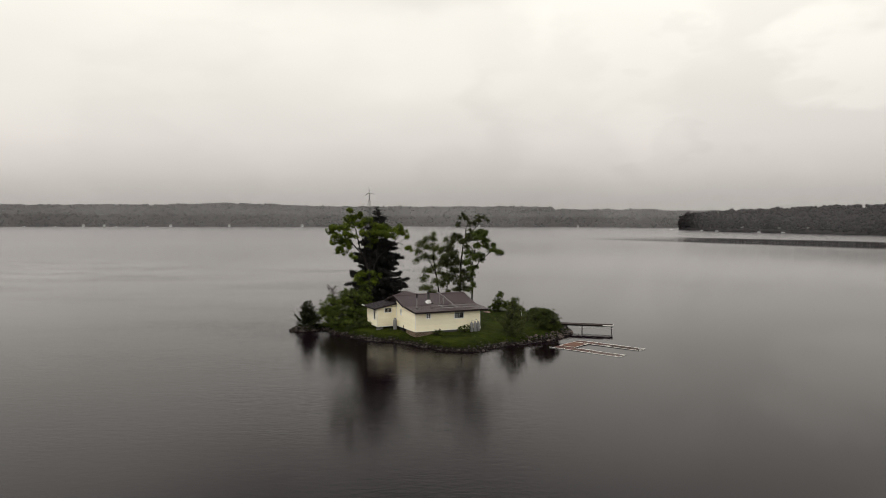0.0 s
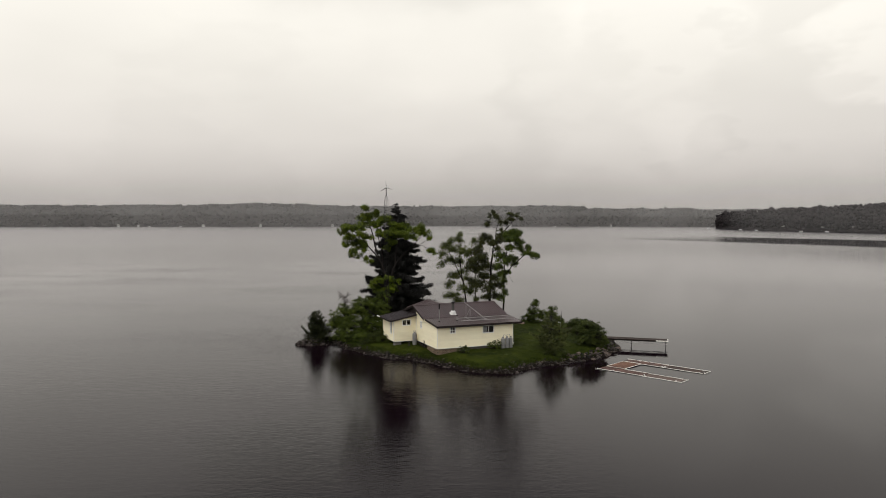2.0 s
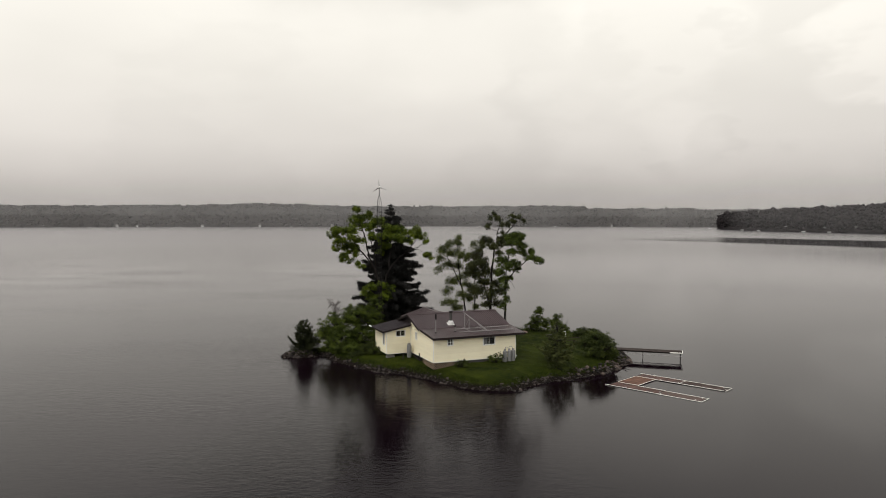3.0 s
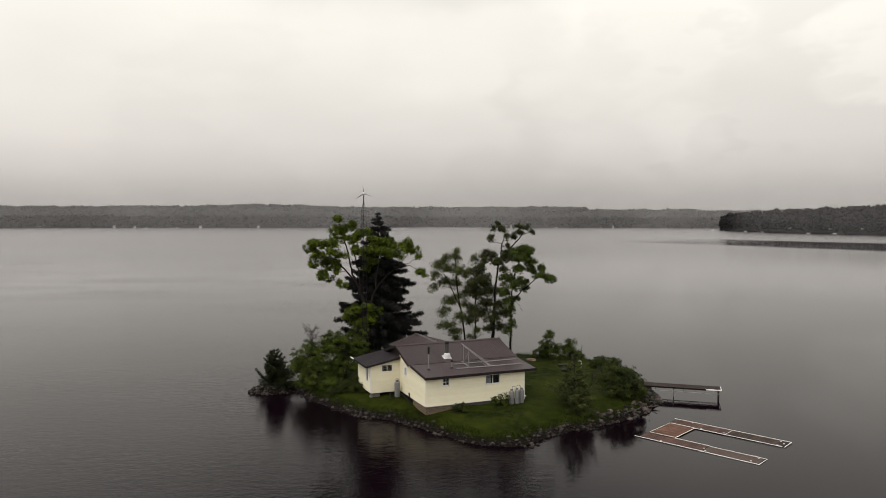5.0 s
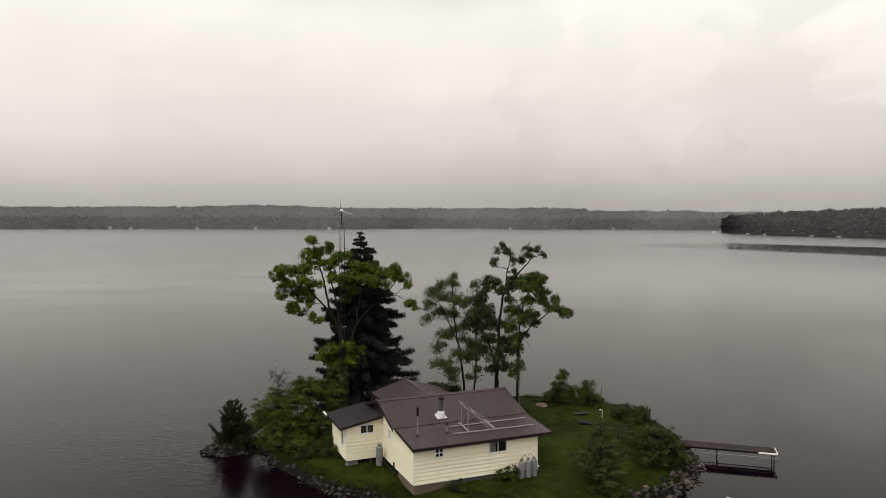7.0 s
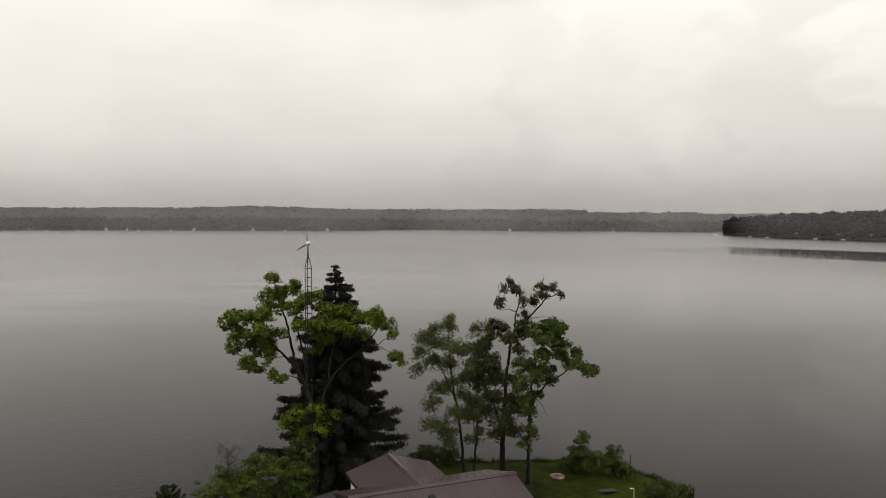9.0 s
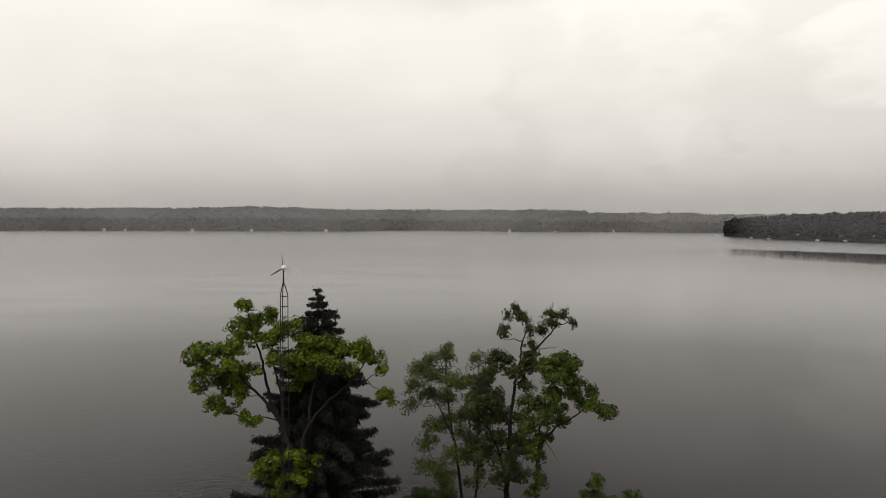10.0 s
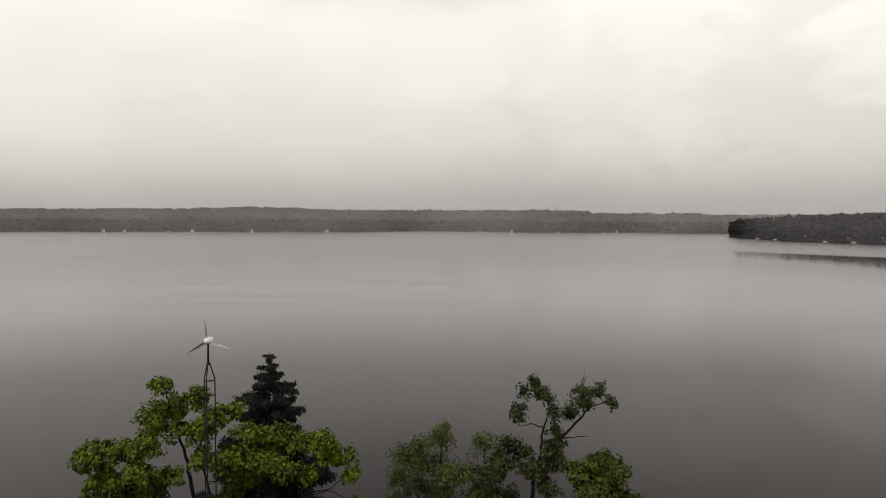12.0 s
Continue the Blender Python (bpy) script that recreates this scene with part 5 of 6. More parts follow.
def conifer(name, label, foot, tall, reach, power, whorls, needle, leaf, bark, rng, sag=0.25, per=26, start=0.08, trunk=0.24, hang=1.0, wide=0.50):
    """A conifer: straight tapered trunk and whorls of drooping boughs, each carrying sprays of needles that hang on both sides."""
    tree = thing(name, Matrix.Translation(foot), label, "tree")
    part("trunk", Shape().tube([(0, 0, -0.3), (0.03, 0.02, tall * 0.5), (0, 0, tall)], [trunk, trunk * 0.55, 0.015], 9), bark, tree, smooth=True)
    boughs, verts = Shape(), []
    for k in range(whorls):
        t = start + (1 - start) * (k + rng.uniform(-0.3, 0.3)) / whorls
        t = min(max(t, start * 0.6), 0.995)
        z, r = tall * t, reach * (1 - t) ** power
        n = 5 if r > 1.3 else 4 if r > 0.5 else 3
        for j in range(n):
            a = 2 * math.pi * (j + rng.uniform(-0.35, 0.35)) / n + k * 1.9
            ln = r * rng.uniform(0.55, 1.2) + 0.16
            d = np.array((math.cos(a), math.sin(a), 0))
            up, dip, zb = rng.uniform(0.0, 0.22), sag * rng.uniform(0.5, 1.5), min(z + rng.normal() * 0.022 * tall, tall * 0.99)
            pts = [np.array((0, 0, zb)) + d * ln * s + np.array((0, 0, up * ln * s - dip * ln * s * s + 0.16 * ln * s ** 4)) for s in (0, 0.35, 0.7, 1.0)]
            boughs.tube([tuple(p) for p in pts], [0.03, 0.022, 0.013, 0.005], 4, caps=False)
            m = max(5, int(per * ln))
            s = rng.uniform(0.12, 1.0, m) ** 0.75
            pos = np.stack([np.interp(s, (0, 0.35, 0.7, 1.0), [p[i] for p in pts]) for i in range(3)], 1)
            sidew = np.cross(d, (0, 0, 1))
            wing = (1.0 - 0.7 * s)[:, None] * wide * min(ln, 2.2) ** 0.8
            sgn = rng.choice((-1, 1), m)[:, None]
            pos = pos + rng.normal(size=pos.shape) * 0.05 * ln ** 0.5
            tip = pos + sidew * sgn * wing * rng.uniform(0.1, 1.1, (m, 1)) + d * wing * rng.uniform(0.1, 0.9, (m, 1)) + np.array((0, 0, -1)) * wing * hang * rng.uniform(-0.15, 1.15, (m, 1))
            ax = tip - pos
            wd = np.cross(ax, rng.normal(size=ax.shape))
            wd /= np.linalg.norm(wd, axis=1, keepdims=True) + 1e-9
            wd *= needle * rng.uniform(0.6, 1.3, (m, 1))
            mid = pos + ax * 0.55
            verts.append(np.stack([pos, mid + wd, tip, mid - wd], 1).reshape(-1, 3))
    tagged(part("boughs", boughs, bark, tree, fix=False), kind="stuff")
    v = np.concatenate(verts)
    part("needles", cloud_mesh("needles", v, np.arange(len(v)).reshape(-1, 4), leaf), leaf, tree)
    return tree


sz = height(-6.3, 82.9)
conifer("spruce_tree", "tall dark spruce with drooping boughs", (-6.3, 82.9, sz), 16.95 - sz, 5.4, 0.76, 54, 0.030, SPRUCE, BARK_DARK, rng, 0.30, 300, 0.08, 0.22, 1.25, wide=0.33)
yz = height(11.5, 65.3)
conifer("young_spruce", "young spruce with pale feathery boughs on the lawn", (11.5, 65.3, yz), 5.0 - yz + 0.1, 2.1, 0.80, 14, 0.020, SPRUCE_TOP, BARK_DARK, rng, -0.04, 150, 0.06, 0.06, 0.4, wide=0.34)


def shrub(name, label, clumps, dens, size, leaf, rng, category="shrub", stems=5, leaves=42, **k):
    """A shrub: a few stems from the ground and ragged clumps of leaves. Clumps are in lake coordinates."""
    x, y = np.mean([c[0] for c in clumps]), np.mean([c[1] for c in clumps])
    g = height(x, y)
    bush = thing(name, Matrix.Translation((x, y, g)), label, category)
    loc = [(c[0] - x, c[1] - y, c[2] - g, 1.05 * c[3], 1.05 * c[4], 1.05 * c[5]) for c in clumps]
    wood = Shape()
    for c in loc:
        for _ in range(stems):
            tip = np.array(c[:3]) + rng.normal(size=3) * np.array(c[3:]) * 0.4
            wood.tube(bend((c[0] * 0.4 + rng.normal() * 0.15, c[1] * 0.4 + rng.normal() * 0.15, min(0.0, c[2]) - 0.25), tip, 0.1, rng, 3), [0.03, 0.022, 0.014, 0.006], 5)
    part("stems", wood, BARK_DARK, bush)
    crown(bush, loc, dens, leaves, size, leaf, BARK_DARK, rng, "leaves", **k)
    return bush


BIG = [(-11.7, 74.6, 3.4, 2.0, 1.6, 1.3), (-9.6, 75.0, 4.4, 1.7, 1.6, 1.2), (-7.7, 75.6, 3.9, 1.1, 1.2, 1.2), (-12.7, 74.2, 2.3, 1.0, 1.0, 1.0), (-10.8, 73.4, 2.1, 2.0, 1.4, 1.3), (-8.9, 74.0, 2.4, 1.3, 1.2, 1.3), (-12.0, 72.9, 1.2, 1.0, 0.9, 0.8), (-9.8, 72.6, 1.0, 1.5, 1.0, 0.9), (-7.5, 76.6, 5.4, 0.9, 0.9, 0.9), (-11.0, 72.3, 1.0, 1.0, 0.8, 0.8), (-9.4, 71.6, 1.1, 1.0, 0.8, 0.9), (-7.4, 74.0, 2.2, 1.1, 1.0, 1.4)]
shrub("lilac_thicket", "big rounded green thicket at the water's edge", BIG, 5.0, 0.12, BUSH, rng, tuft=0.3, leaves=46)
shrub("low_shrub", "low ragged shrub by the stony bank", [(-7.8, 70.4, 1.2, 1.0, 0.8, 0.8), (-6.7, 70.0, 1.2, 0.8, 0.7, 0.7), (-8.7, 70.3, 0.8, 0.9, 0.7, 0.6), (-6.9, 71.5, 1.7, 0.9, 0.8, 0.9)], 7.0, 0.085, BUSH_DARK, rng)
shrub("dock_shrub", "dense dark-green shrub beside the pier", [(15.6, 68.5, 1.6, 1.4, 1.2, 1.2), (16.8, 68.8, 1.8, 1.4, 1.1, 1.2), (16.2, 69.2, 2.8, 1.1, 1.0, 0.9), (15.1, 69.4, 2.3, 0.9, 0.8, 1.0), (17.5, 69.4, 1.2, 1.0, 0.8, 0.8), (16.9, 69.4, 2.6, 0.9, 0.8, 0.8)], 5.0, 0.11, BUSH_DARK, rng)
shrub("low_shrub", "spreading low shrub under the young spruce", [(11.2, 63.6, 0.9, 0.9, 0.7, 0.5), (12.3, 63.9, 0.9, 0.8, 0.7, 0.6)], 7.0, 0.085, BUSH_DARK, rng)
shrub("shore_shrub", "rounded shrub on the far side of the lawn", [(16.3, 79.6, 1.7, 1.0, 0.9, 0.8), (17.5, 79.2, 1.6, 1.0, 0.9, 0.8), (15.9, 80.4, 1.3, 0.7, 0.7, 0.6), (16.9, 78.4, 1.2, 0.9, 0.7, 0.6)], 5.0, 0.11, BUSH_DARK, rng)
shrub("shore_shrub", "tall bright-green shrub at the back shore", [(11.7, 84.9, 2.2, 1.2, 1.0, 1.2), (12.0, 85.0, 3.5, 0.7, 0.7, 0.8), (10.9, 85.2, 1.6, 0.8, 0.8, 0.8), (13.1, 84.7, 1.9, 0.9, 0.9, 0.9)], 5.0, 0.11, BUSH, rng)
shrub("shore_shrub", "rounded green shrub at the back shore", [(14.1, 84.4, 1.9, 0.9, 0.9, 1.0), (14.9, 84.1, 1.5, 0.8, 0.8, 0.8), (14.3, 84.3, 2.8, 0.6, 0.6, 0.6)], 5.0, 0.11, BUSH, rng)
shrub("shore_shrub", "low hedge of shrubs behind the back wing", [(-0.2, 86.2, 1.4, 1.2, 0.9, 0.8), (1.0, 86.4, 1.9, 1.2, 0.9, 0.9), (2.3, 86.6, 1.5, 1.1, 0.8, 0.8), (0.3, 86.4, 2.0, 0.8, 0.8, 0.7)], 5.0, 0.11, BUSH_DARK, rng)
shrub("wall_shrub", "small dark shrub against the lattice skirt", [(2.1, 63.3, 1.10, 0.85, 0.55, 0.55), (2.5, 63.5, 1.4, 0.5, 0.4, 0.45)], 7.0, 0.085, BUSH_DARK, rng, tuft=0.16, leaves=26)
shrub("wall_shrub", "small leafy shrub beside the gas cylinders", [(5.4, 65.1, 1.35, 0.8, 0.5, 0.6), (5.8, 65.25, 1.75, 0.4, 0.35, 0.4)], 7.0, 0.085, BUSH, rng, tuft=0.16, leaves=26)
shrub("grass_tussock", "dark tussock on the front lawn", [(6.3, 62.3, 0.9, 0.6, 0.45, 0.22)], 7.0, 0.085, BUSH_DARK, rng, tuft=0.16, leaves=26)
shrub("grass_tussock", "dark reedy tussock among the shore stones", [(7.0, 59.7, 0.55, 0.6, 0.4, 0.35)], 7.0, 0.085, BUSH_DARK, rng, tuft=0.16, leaves=26)
cedar_z = height(-15.1, 74.0)
conifer("cedar_tree", "small dark pointed cedar on the rocky spit", (-15.1, 74.0, cedar_z), 4.0 - cedar_z, 1.4, 0.7, 22, 0.028, JUNIPER, BARK_DARK, rng, -0.35, 260, 0.04, 0.07, 0.2, wide=0.34)
shrub("cedar_bush", "low dark juniper spreading over the rocky spit", [(-14.1, 73.9, 0.9, 1.1, 0.8, 0.6), (-13.5, 74.2, 1.4, 0.8, 0.7, 0.6), (-14.4, 74.1, 1.7, 0.6, 0.6, 0.6), (-16.0, 74.0, 0.8, 0.7, 0.6, 0.5)], 7.0, 0.085, JUNIPER, rng, narrow=0.35, droop=-0.3)
shrub("low_shrub", "shadowed shrub between the thicket and the lean-to", [(-6.0, 73.4, 1.6, 1.0, 0.9, 0.9), (-6.6, 74.6, 2.4, 0.9, 0.8, 1.0)], 5.0, 0.11, BUSH_DARK, rng)
# bare shrub rising out of the thicket
g = height(-12.0, 76.0)
bare = thing("bare_shrub", Matrix.Translation((-12.0, 76.0, g)), "leafless grey shrub rising from the thicket", "shrub")
twigs = Shape()
twigs.tube([(0, 0, -0.2), (0.05, 0, 2.0), (-0.05, 0, 3.6), (-0.15, 0, 5.0)], [0.06, 0.05, 0.035, 0.008], 6)
for k in range(46):
    z = rng.uniform(2.2, 4.8)
    a, ln = rng.uniform(0, 6.28), rng.uniform(0.5, 1.1)
    p = np.array((0, 0, z))
    q = p + np.array((math.cos(a) * ln, math.sin(a) * ln, ln * rng.uniform(0.3, 0.9)))
    line = bend(p, q, 0.0, rng, 3)
    twigs.tube(line, [0.024, 0.018, 0.012, 0.006], 4)
    for _ in range(4):
        d = rng.normal(size=3) * 0.3
        twigs.tube([line[2], tuple(np.array(line[2]) + d + (0, 0, 0.12))], [0.012, 0.005], 3)
part("branches", twigs, DEADWOOD, bare, fix=False)

# ---- pier, floating dock and the things on the lawn ----
def planks(a, b, width, z, thick, board, material, name, parent, droop=0.0, gap=0.012):
    """Boards laid side by side across the line from a to b, joined into one decking."""
    a, b = np.array(a, float), np.array(b, float)
    d = (b - a) / np.linalg.norm(b - a)
    side_ = np.array((-d[1], d[0]))
    n = max(1, int(np.linalg.norm(b - a) / board))
    s = Shape()
    for k in range(n):
        c = a + d * (k + 0.5) * board
        m = Matrix.Translation((c[0], c[1], z - droop * k / n + 0.004 * math.sin(k * 2.3))) @ Matrix.Rotation(math.atan2(d[1], d[0]) + 0.006 * math.sin(k * 5.1), 4, "Z")
        s.box((-board / 2 + gap / 2, -width / 2, -thick), (board / 2 - gap / 2, width / 2, 0), m, 0.006)
    return part(name, s, material, parent)


pier = thing("pier", Matrix.Translation((17.0, 74.5, 0)), "raised grey timber pier on posts over the lake", "pier")


def local(p, o):
    return tuple(np.array(p, float) - np.array(o, float))


PO = (17.0, 74.5, 0)
pa, pb = np.array((15.6, 74.75)) - PO[:2], np.array((25.72, 71.79)) - PO[:2]
planks(pa, pb, 1.42, 0.94, 0.04, 0.15, WOOD_GREY, "decking", pier, gap=0.004)
pd = (pb - pa) / np.linalg.norm(pb - pa)
pn = np.array((-pd[1], pd[0]))
for off in (-0.62, 0.62):
    p, q = pa + pn * off, pb + pn * off
    part("stringer", Shape().beam((*p, 0.84), (*q, 0.84), 0.06, 0.12, 0.01), DARK, pier)
for off in (0.58,):
    truss = Shape()
    p, q = pa + pn * off, pb + pn * off
    truss.beam((*p, 0.58), (*q, 0.58), 0.05, 0.05)
    n = 14
    for k in range(n):
        s0, s1 = p + (q - p) * k / n, p + (q - p) * (k + 1) / n
        lo, hi = (0.58, 0.82) if k % 2 else (0.82, 0.58)
        truss.beam((*s0, lo), (*s1, hi), 0.035)
        truss.beam((*s1, 0.58), (*s1, 0.82), 0.03)
    part("truss", truss, BLACK, pier)
for f_ in (0.36, 0.62, 0.985):
    for off in (-0.55, 0.55):
        c = pa + (pb - pa) * f_ + pn * off
        part("post", Shape().tube([(*c, -1.6), (*c, 0.92)], 0.038, 10), STEEL if off < 0 and f_ < 0.9 else DARK, pier)
p, q = pa - pn * 0.64, pb - pn * 0.64
part("pipe_rail", Shape().tube([(*(p + (q - p) * 0.25), 0.55), (*(p + (q - p) * 0.6), 0.54), (*q, 0.55)], 0.022, 8), ALLOY, pier, "pale metal pipe under the deck edge")
end = pb + pd * 0.05
part("bumper", Shape().beam((*(end - pn * 0.72), 0.89), (*(end + pn * 0.72), 0.90), 0.06, 0.10, 0.012), TRIM, pier, "white edge bumper")
part("bumper", Shape().beam((*(end - pn * 0.74), 0.89), (*(end - pn * 0.74 - pd * 1.3), 0.89), 0.07, 0.12, 0.015), TRIM, pier, "white edge bumper")
for f_ in (0.40, 0.47, 0.55, 0.70, 0.80):
    c = pa + (pb - pa) * f_ - pn * 0.70
    part("cleat", Shape().tube([(*c, 0.84), (*c, 0.62)], 0.02, 6), DARK, pier)

# landing deck with bench rails at the head of the pier
landing = thing("landing_deck", pose(14.6, 74.6, 0, 0, 0, -14), "low weathered timber landing with bench rails", "deck")
planks((-1.0, 0), (1.1, 0), 2.2, 1.05, 0.04, 0.16, WOOD_GREY, "decking", landing)
part("stringer", Shape().box((-0.95, -1.05, 0.55), (1.05, -0.95, 1.0), None, 0.01).box((-0.95, 0.95, 0.55), (1.05, 1.05, 1.0), None, 0.01), DARK, landing)
for x0, y0, x1, y1 in ((-0.9, 1.0, 1.0, 1.0), (0.2, -1.0, 1.3, -1.0)):
    for x in (x0, x1):
        part("post", Shape().box((x - 0.05, y0 - 0.05, 0.6), (x + 0.05, y0 + 0.05, 1.85), None, 0.01), DARK, landing)
    for z in (1.45, 1.65, 1.82):
        part("rail", Shape().beam((x0 - 0.1, y0, z), (x1 + 0.1, y1, z), 0.12, 0.03, 0.006), WOOD_GREY, landing)

# floating dock: two arms and a cross piece, half swamped
FO = (20.7, 59.6, 0)
dock = thing("floating_dock", Matrix.Translation(FO), "U-shaped floating dock of red planks, one arm awash", "dock")
cA, cE, cD, cB = (np.array(p) - FO[:2] for p in ((15.26, 60.38), (19.56, 65.05), (26.05, 58.93), (21.74, 54.2)))
lx, wx = (cD - cE) / np.linalg.norm(cD - cE), (cE - cA) / np.linalg.norm(cE - cA)
ARM, LEN = 1.5, 8.95


def fd(s, w):
    """A point of the dock: s along the arms, w from the near arm's outer edge."""
    return cA + lx * s + wx * w


W = float(np.linalg.norm(cE - cA))
planks(fd(0.35, W - ARM / 2), fd(4.7, W - ARM / 2), ARM - 0.1, 0.065, 0.04, 0.15, WOOD_RED, "decking", dock)
planks(fd(4.75, W - ARM / 2), fd(LEN - 0.05, W - ARM / 2), ARM - 0.12, 0.05, 0.04, 0.15, WOOD_DARK, "decking", dock, 0.02)
planks(fd(0.25, ARM / 2), fd(5.0, ARM / 2), ARM - 0.1, 0.06, 0.04, 0.15, WOOD_RED, "decking", dock, 0.035)
planks(fd(5.0, ARM / 2), fd(LEN - 0.1, ARM / 2), ARM - 0.1, 0.016, 0.03, 0.15, SUNK, "decking", dock, 0.006, gap=0.0)
planks(fd(1.35, ARM), fd(1.35, W - ARM), 2.0, 0.085, 0.04, 0.15, WOOD_ORANGE, "decking", dock)
for name, p, q, z, w in (("edge_trim", fd(0, W), fd(LEN, W), 0.09, 0.05), ("edge_trim", fd(2.2, W - ARM), fd(LEN - 0.15, W - ARM), 0.09, 0.09), ("edge_trim", fd(LEN, W), fd(LEN, W - ARM), 0.08, 0.09),
                         ("edge_trim", fd(-0.1, 0), fd(5.2, 0), 0.07, 0.08), ("edge_trim", fd(5.0, 0), fd(LEN, 0), 0.04, 0.10), ("edge_trim", fd(LEN, 0), fd(LEN, ARM), 0.035, 0.07),
                         ("edge_trim", fd(5.0, ARM), fd(LEN, ARM), 0.02, 0.045), ("edge_trim", fd(2.35, ARM), fd(5.0, ARM), 0.07, 0.04), ("edge_trim", fd(2.38, ARM), fd(2.38, W - ARM), 0.11, 0.09),
                         ("edge_trim", fd(0.33, ARM), fd(0.33, W - ARM), 0.12, 0.035), ("edge_trim", fd(4.72, W - ARM), fd(4.72, W), 0.11, 0.04), ("edge_trim", fd(0.4, W - ARM), fd(2.3, W - ARM), 0.14, 0.03), ("edge_trim", fd(0.4, ARM), fd(2.3, ARM), 0.14, 0.03)):
    z = 0.012 + 0.62 * z
    part(name, Shape().beam((*p, z), (*q, z), w * 0.5, 0.045, 0.008), TRIM, dock, "white edge trim")
for s, w in ((1.6, W - 0.25), (2.8, W - ARM + 0.2), (8.3, W - 0.25), (8.4, W - ARM + 0.2), (8.65, W - 0.7), (1.9, 0.2), (5.2, 0.25), (8.3, 0.3), (8.5, ARM - 0.3), (4.5, W - ARM + 0.3), (4.9, 0.7)):
    c = fd(s, w)
    part("cleat", Shape().box((c[0] - 0.06, c[1] - 0.025, 0.02), (c[0] + 0.06, c[1] + 0.025, 0.11 if s < 4.6 else 0.085), None, 0.015), WHITE, dock)
for s, w, ln in ((2.2, W - ARM / 2, 4.2), (6.8, W - ARM / 2, 4.0), (2.5, ARM / 2, 4.4)):
    p, q = fd(s - ln / 2, w), fd(s + ln / 2, w)
    part("float", Shape().beam((*p, -0.06), (*q, -0.06), 1.1, 0.14, 0.03), BLACK, dock)

# wind turbine on a lattice mast behind the cottage
MX, MY = -6.95, 76.3
mg = height(MX, MY)
mast = thing("wind_turbine", Matrix.Translation((MX, MY, mg)), "small white wind turbine on a black lattice mast", "wind turbine")
top_z, neck_z = 17.1 - mg, 17.75 - mg
legs = [(0.24 * math.cos(a), 0.24 * math.sin(a)) for a in (radians(-90), radians(30), radians(150))]
for x, y in legs:
    part("leg", Shape().tube([(x, y, -0.3), (x, y, top_z), (x * 0.2, y * 0.2, neck_z)], 0.026, 6), BLACK, mast)
z, k = 0.5, 0
while z < top_z:
    for i in range(3):
        (x0, y0), (x1, y1) = legs[i], legs[(i + 1) % 3]
        part("rung", Shape().tube([(x0, y0, z), (x1, y1, z)], 0.017, 5), BLACK, mast)
    z += 0.57
part("neck", Shape().tube([(0, 0, neck_z - 0.1), (0, 0, 18.52 - mg)], [0.05, 0.035], 8), BLACK, mast)
HUB = Vector((0.04, -0.1, 18.62 - mg))
part("nacelle", Shape().tube([HUB + Vector((0, 0.45, 0.03)), HUB + Vector((0, 0.3, 0)), HUB + Vector((0, 0, 0)), HUB + Vector((0, -0.16, 0)), HUB + Vector((0, -0.26, 0))], [0.05, 0.10, 0.155, 0.13, 0.03], 14), WHITE, mast, "white rounded nacelle", smooth=True)
for a, ln in ((96, 0.86), (-18, 0.92), (212, 0.86)):
    c, s_ = math.cos(radians(a)), math.sin(radians(a))
    blade = Shape()
    pts = []
    for f_, wd in ((0.08, 0.04), (0.25, 0.10), (0.6, 0.07), (1.0, 0.02)):
        for e in (-1, 1):
            pts.append(HUB + Vector((c * ln * f_ - s_ * e * wd * 0.5, -0.14 + e * 0.02, s_ * ln * f_ + c * e * wd * 0.5)))
    pts = [tuple(p) for p in pts] + [(p[0], p[1] + 0.015, p[2]) for p in pts]
    faces = [(2 * i, 2 * i + 1, 2 * i + 3, 2 * i + 2) for i in range(3)] + [(8 + 2 * i, 8 + 2 * i + 2, 8 + 2 * i + 3, 8 + 2 * i + 1) for i in range(3)]
    faces += [(2 * i, 2 * i + 2, 8 + 2 * i + 2, 8 + 2 * i) for i in range(3)] + [(2 * i + 1, 8 + 2 * i + 1, 8 + 2 * i + 3, 2 * i + 3) for i in range(3)] + [(0, 8, 9, 1), (6, 7, 15, 14)]
    part("blade", blade.add(pts, faces), STEEL, mast, "thin grey rotor blade")

# fire ring, slab bench, lamp post, posts, dark log
gz = height(10.0, 83.8)
ring = thing("fire_ring", Matrix.Translation((10.0, 83.8, gz)), "low ring of pale pink stones on the lawn", "fire pit")
for k in range(11):
    a = 2 * math.pi * k / 11
    part("stone", Shape().box((-0.16, -0.12, -0.05), (0.16, 0.10, 0.13), pose(0.42 * math.cos(a), 0.42 * math.sin(a), 0.0, 4 * math.sin(k * 3.0), 5 * math.cos(k * 2.0), math.degrees(a) + 90), 0.05), RINGSTONE, ring)
part("ash_bed", Shape().lathe([(0.36, -0.02), (0.33, 0.05), (0.2, 0.08)], 14), PINKSTONE, ring)
gz = height(13.05, 80.7)
bench = thing("slab_bench", pose(13.05, 80.7, gz, 0, 0, 12), "low grey stone slab bench on the grass", "bench")
part("seat", Shape().box((-0.65, -0.25, 0.14), (0.65, 0.25, 0.22), None, 0.03), SLAB, bench)
for x in (-0.45, 0.45):
    part("leg", Shape().box((x - 0.1, -0.18, -0.1), (x + 0.1, 0.18, 0.14), None, 0.02), SLAB, bench)
gz = height(14.6, 79.6)
lamp = thing("garden_lamp", Matrix.Translation((14.6, 79.6, gz)), "thin white garden lamp post on the lawn", "lamp post")
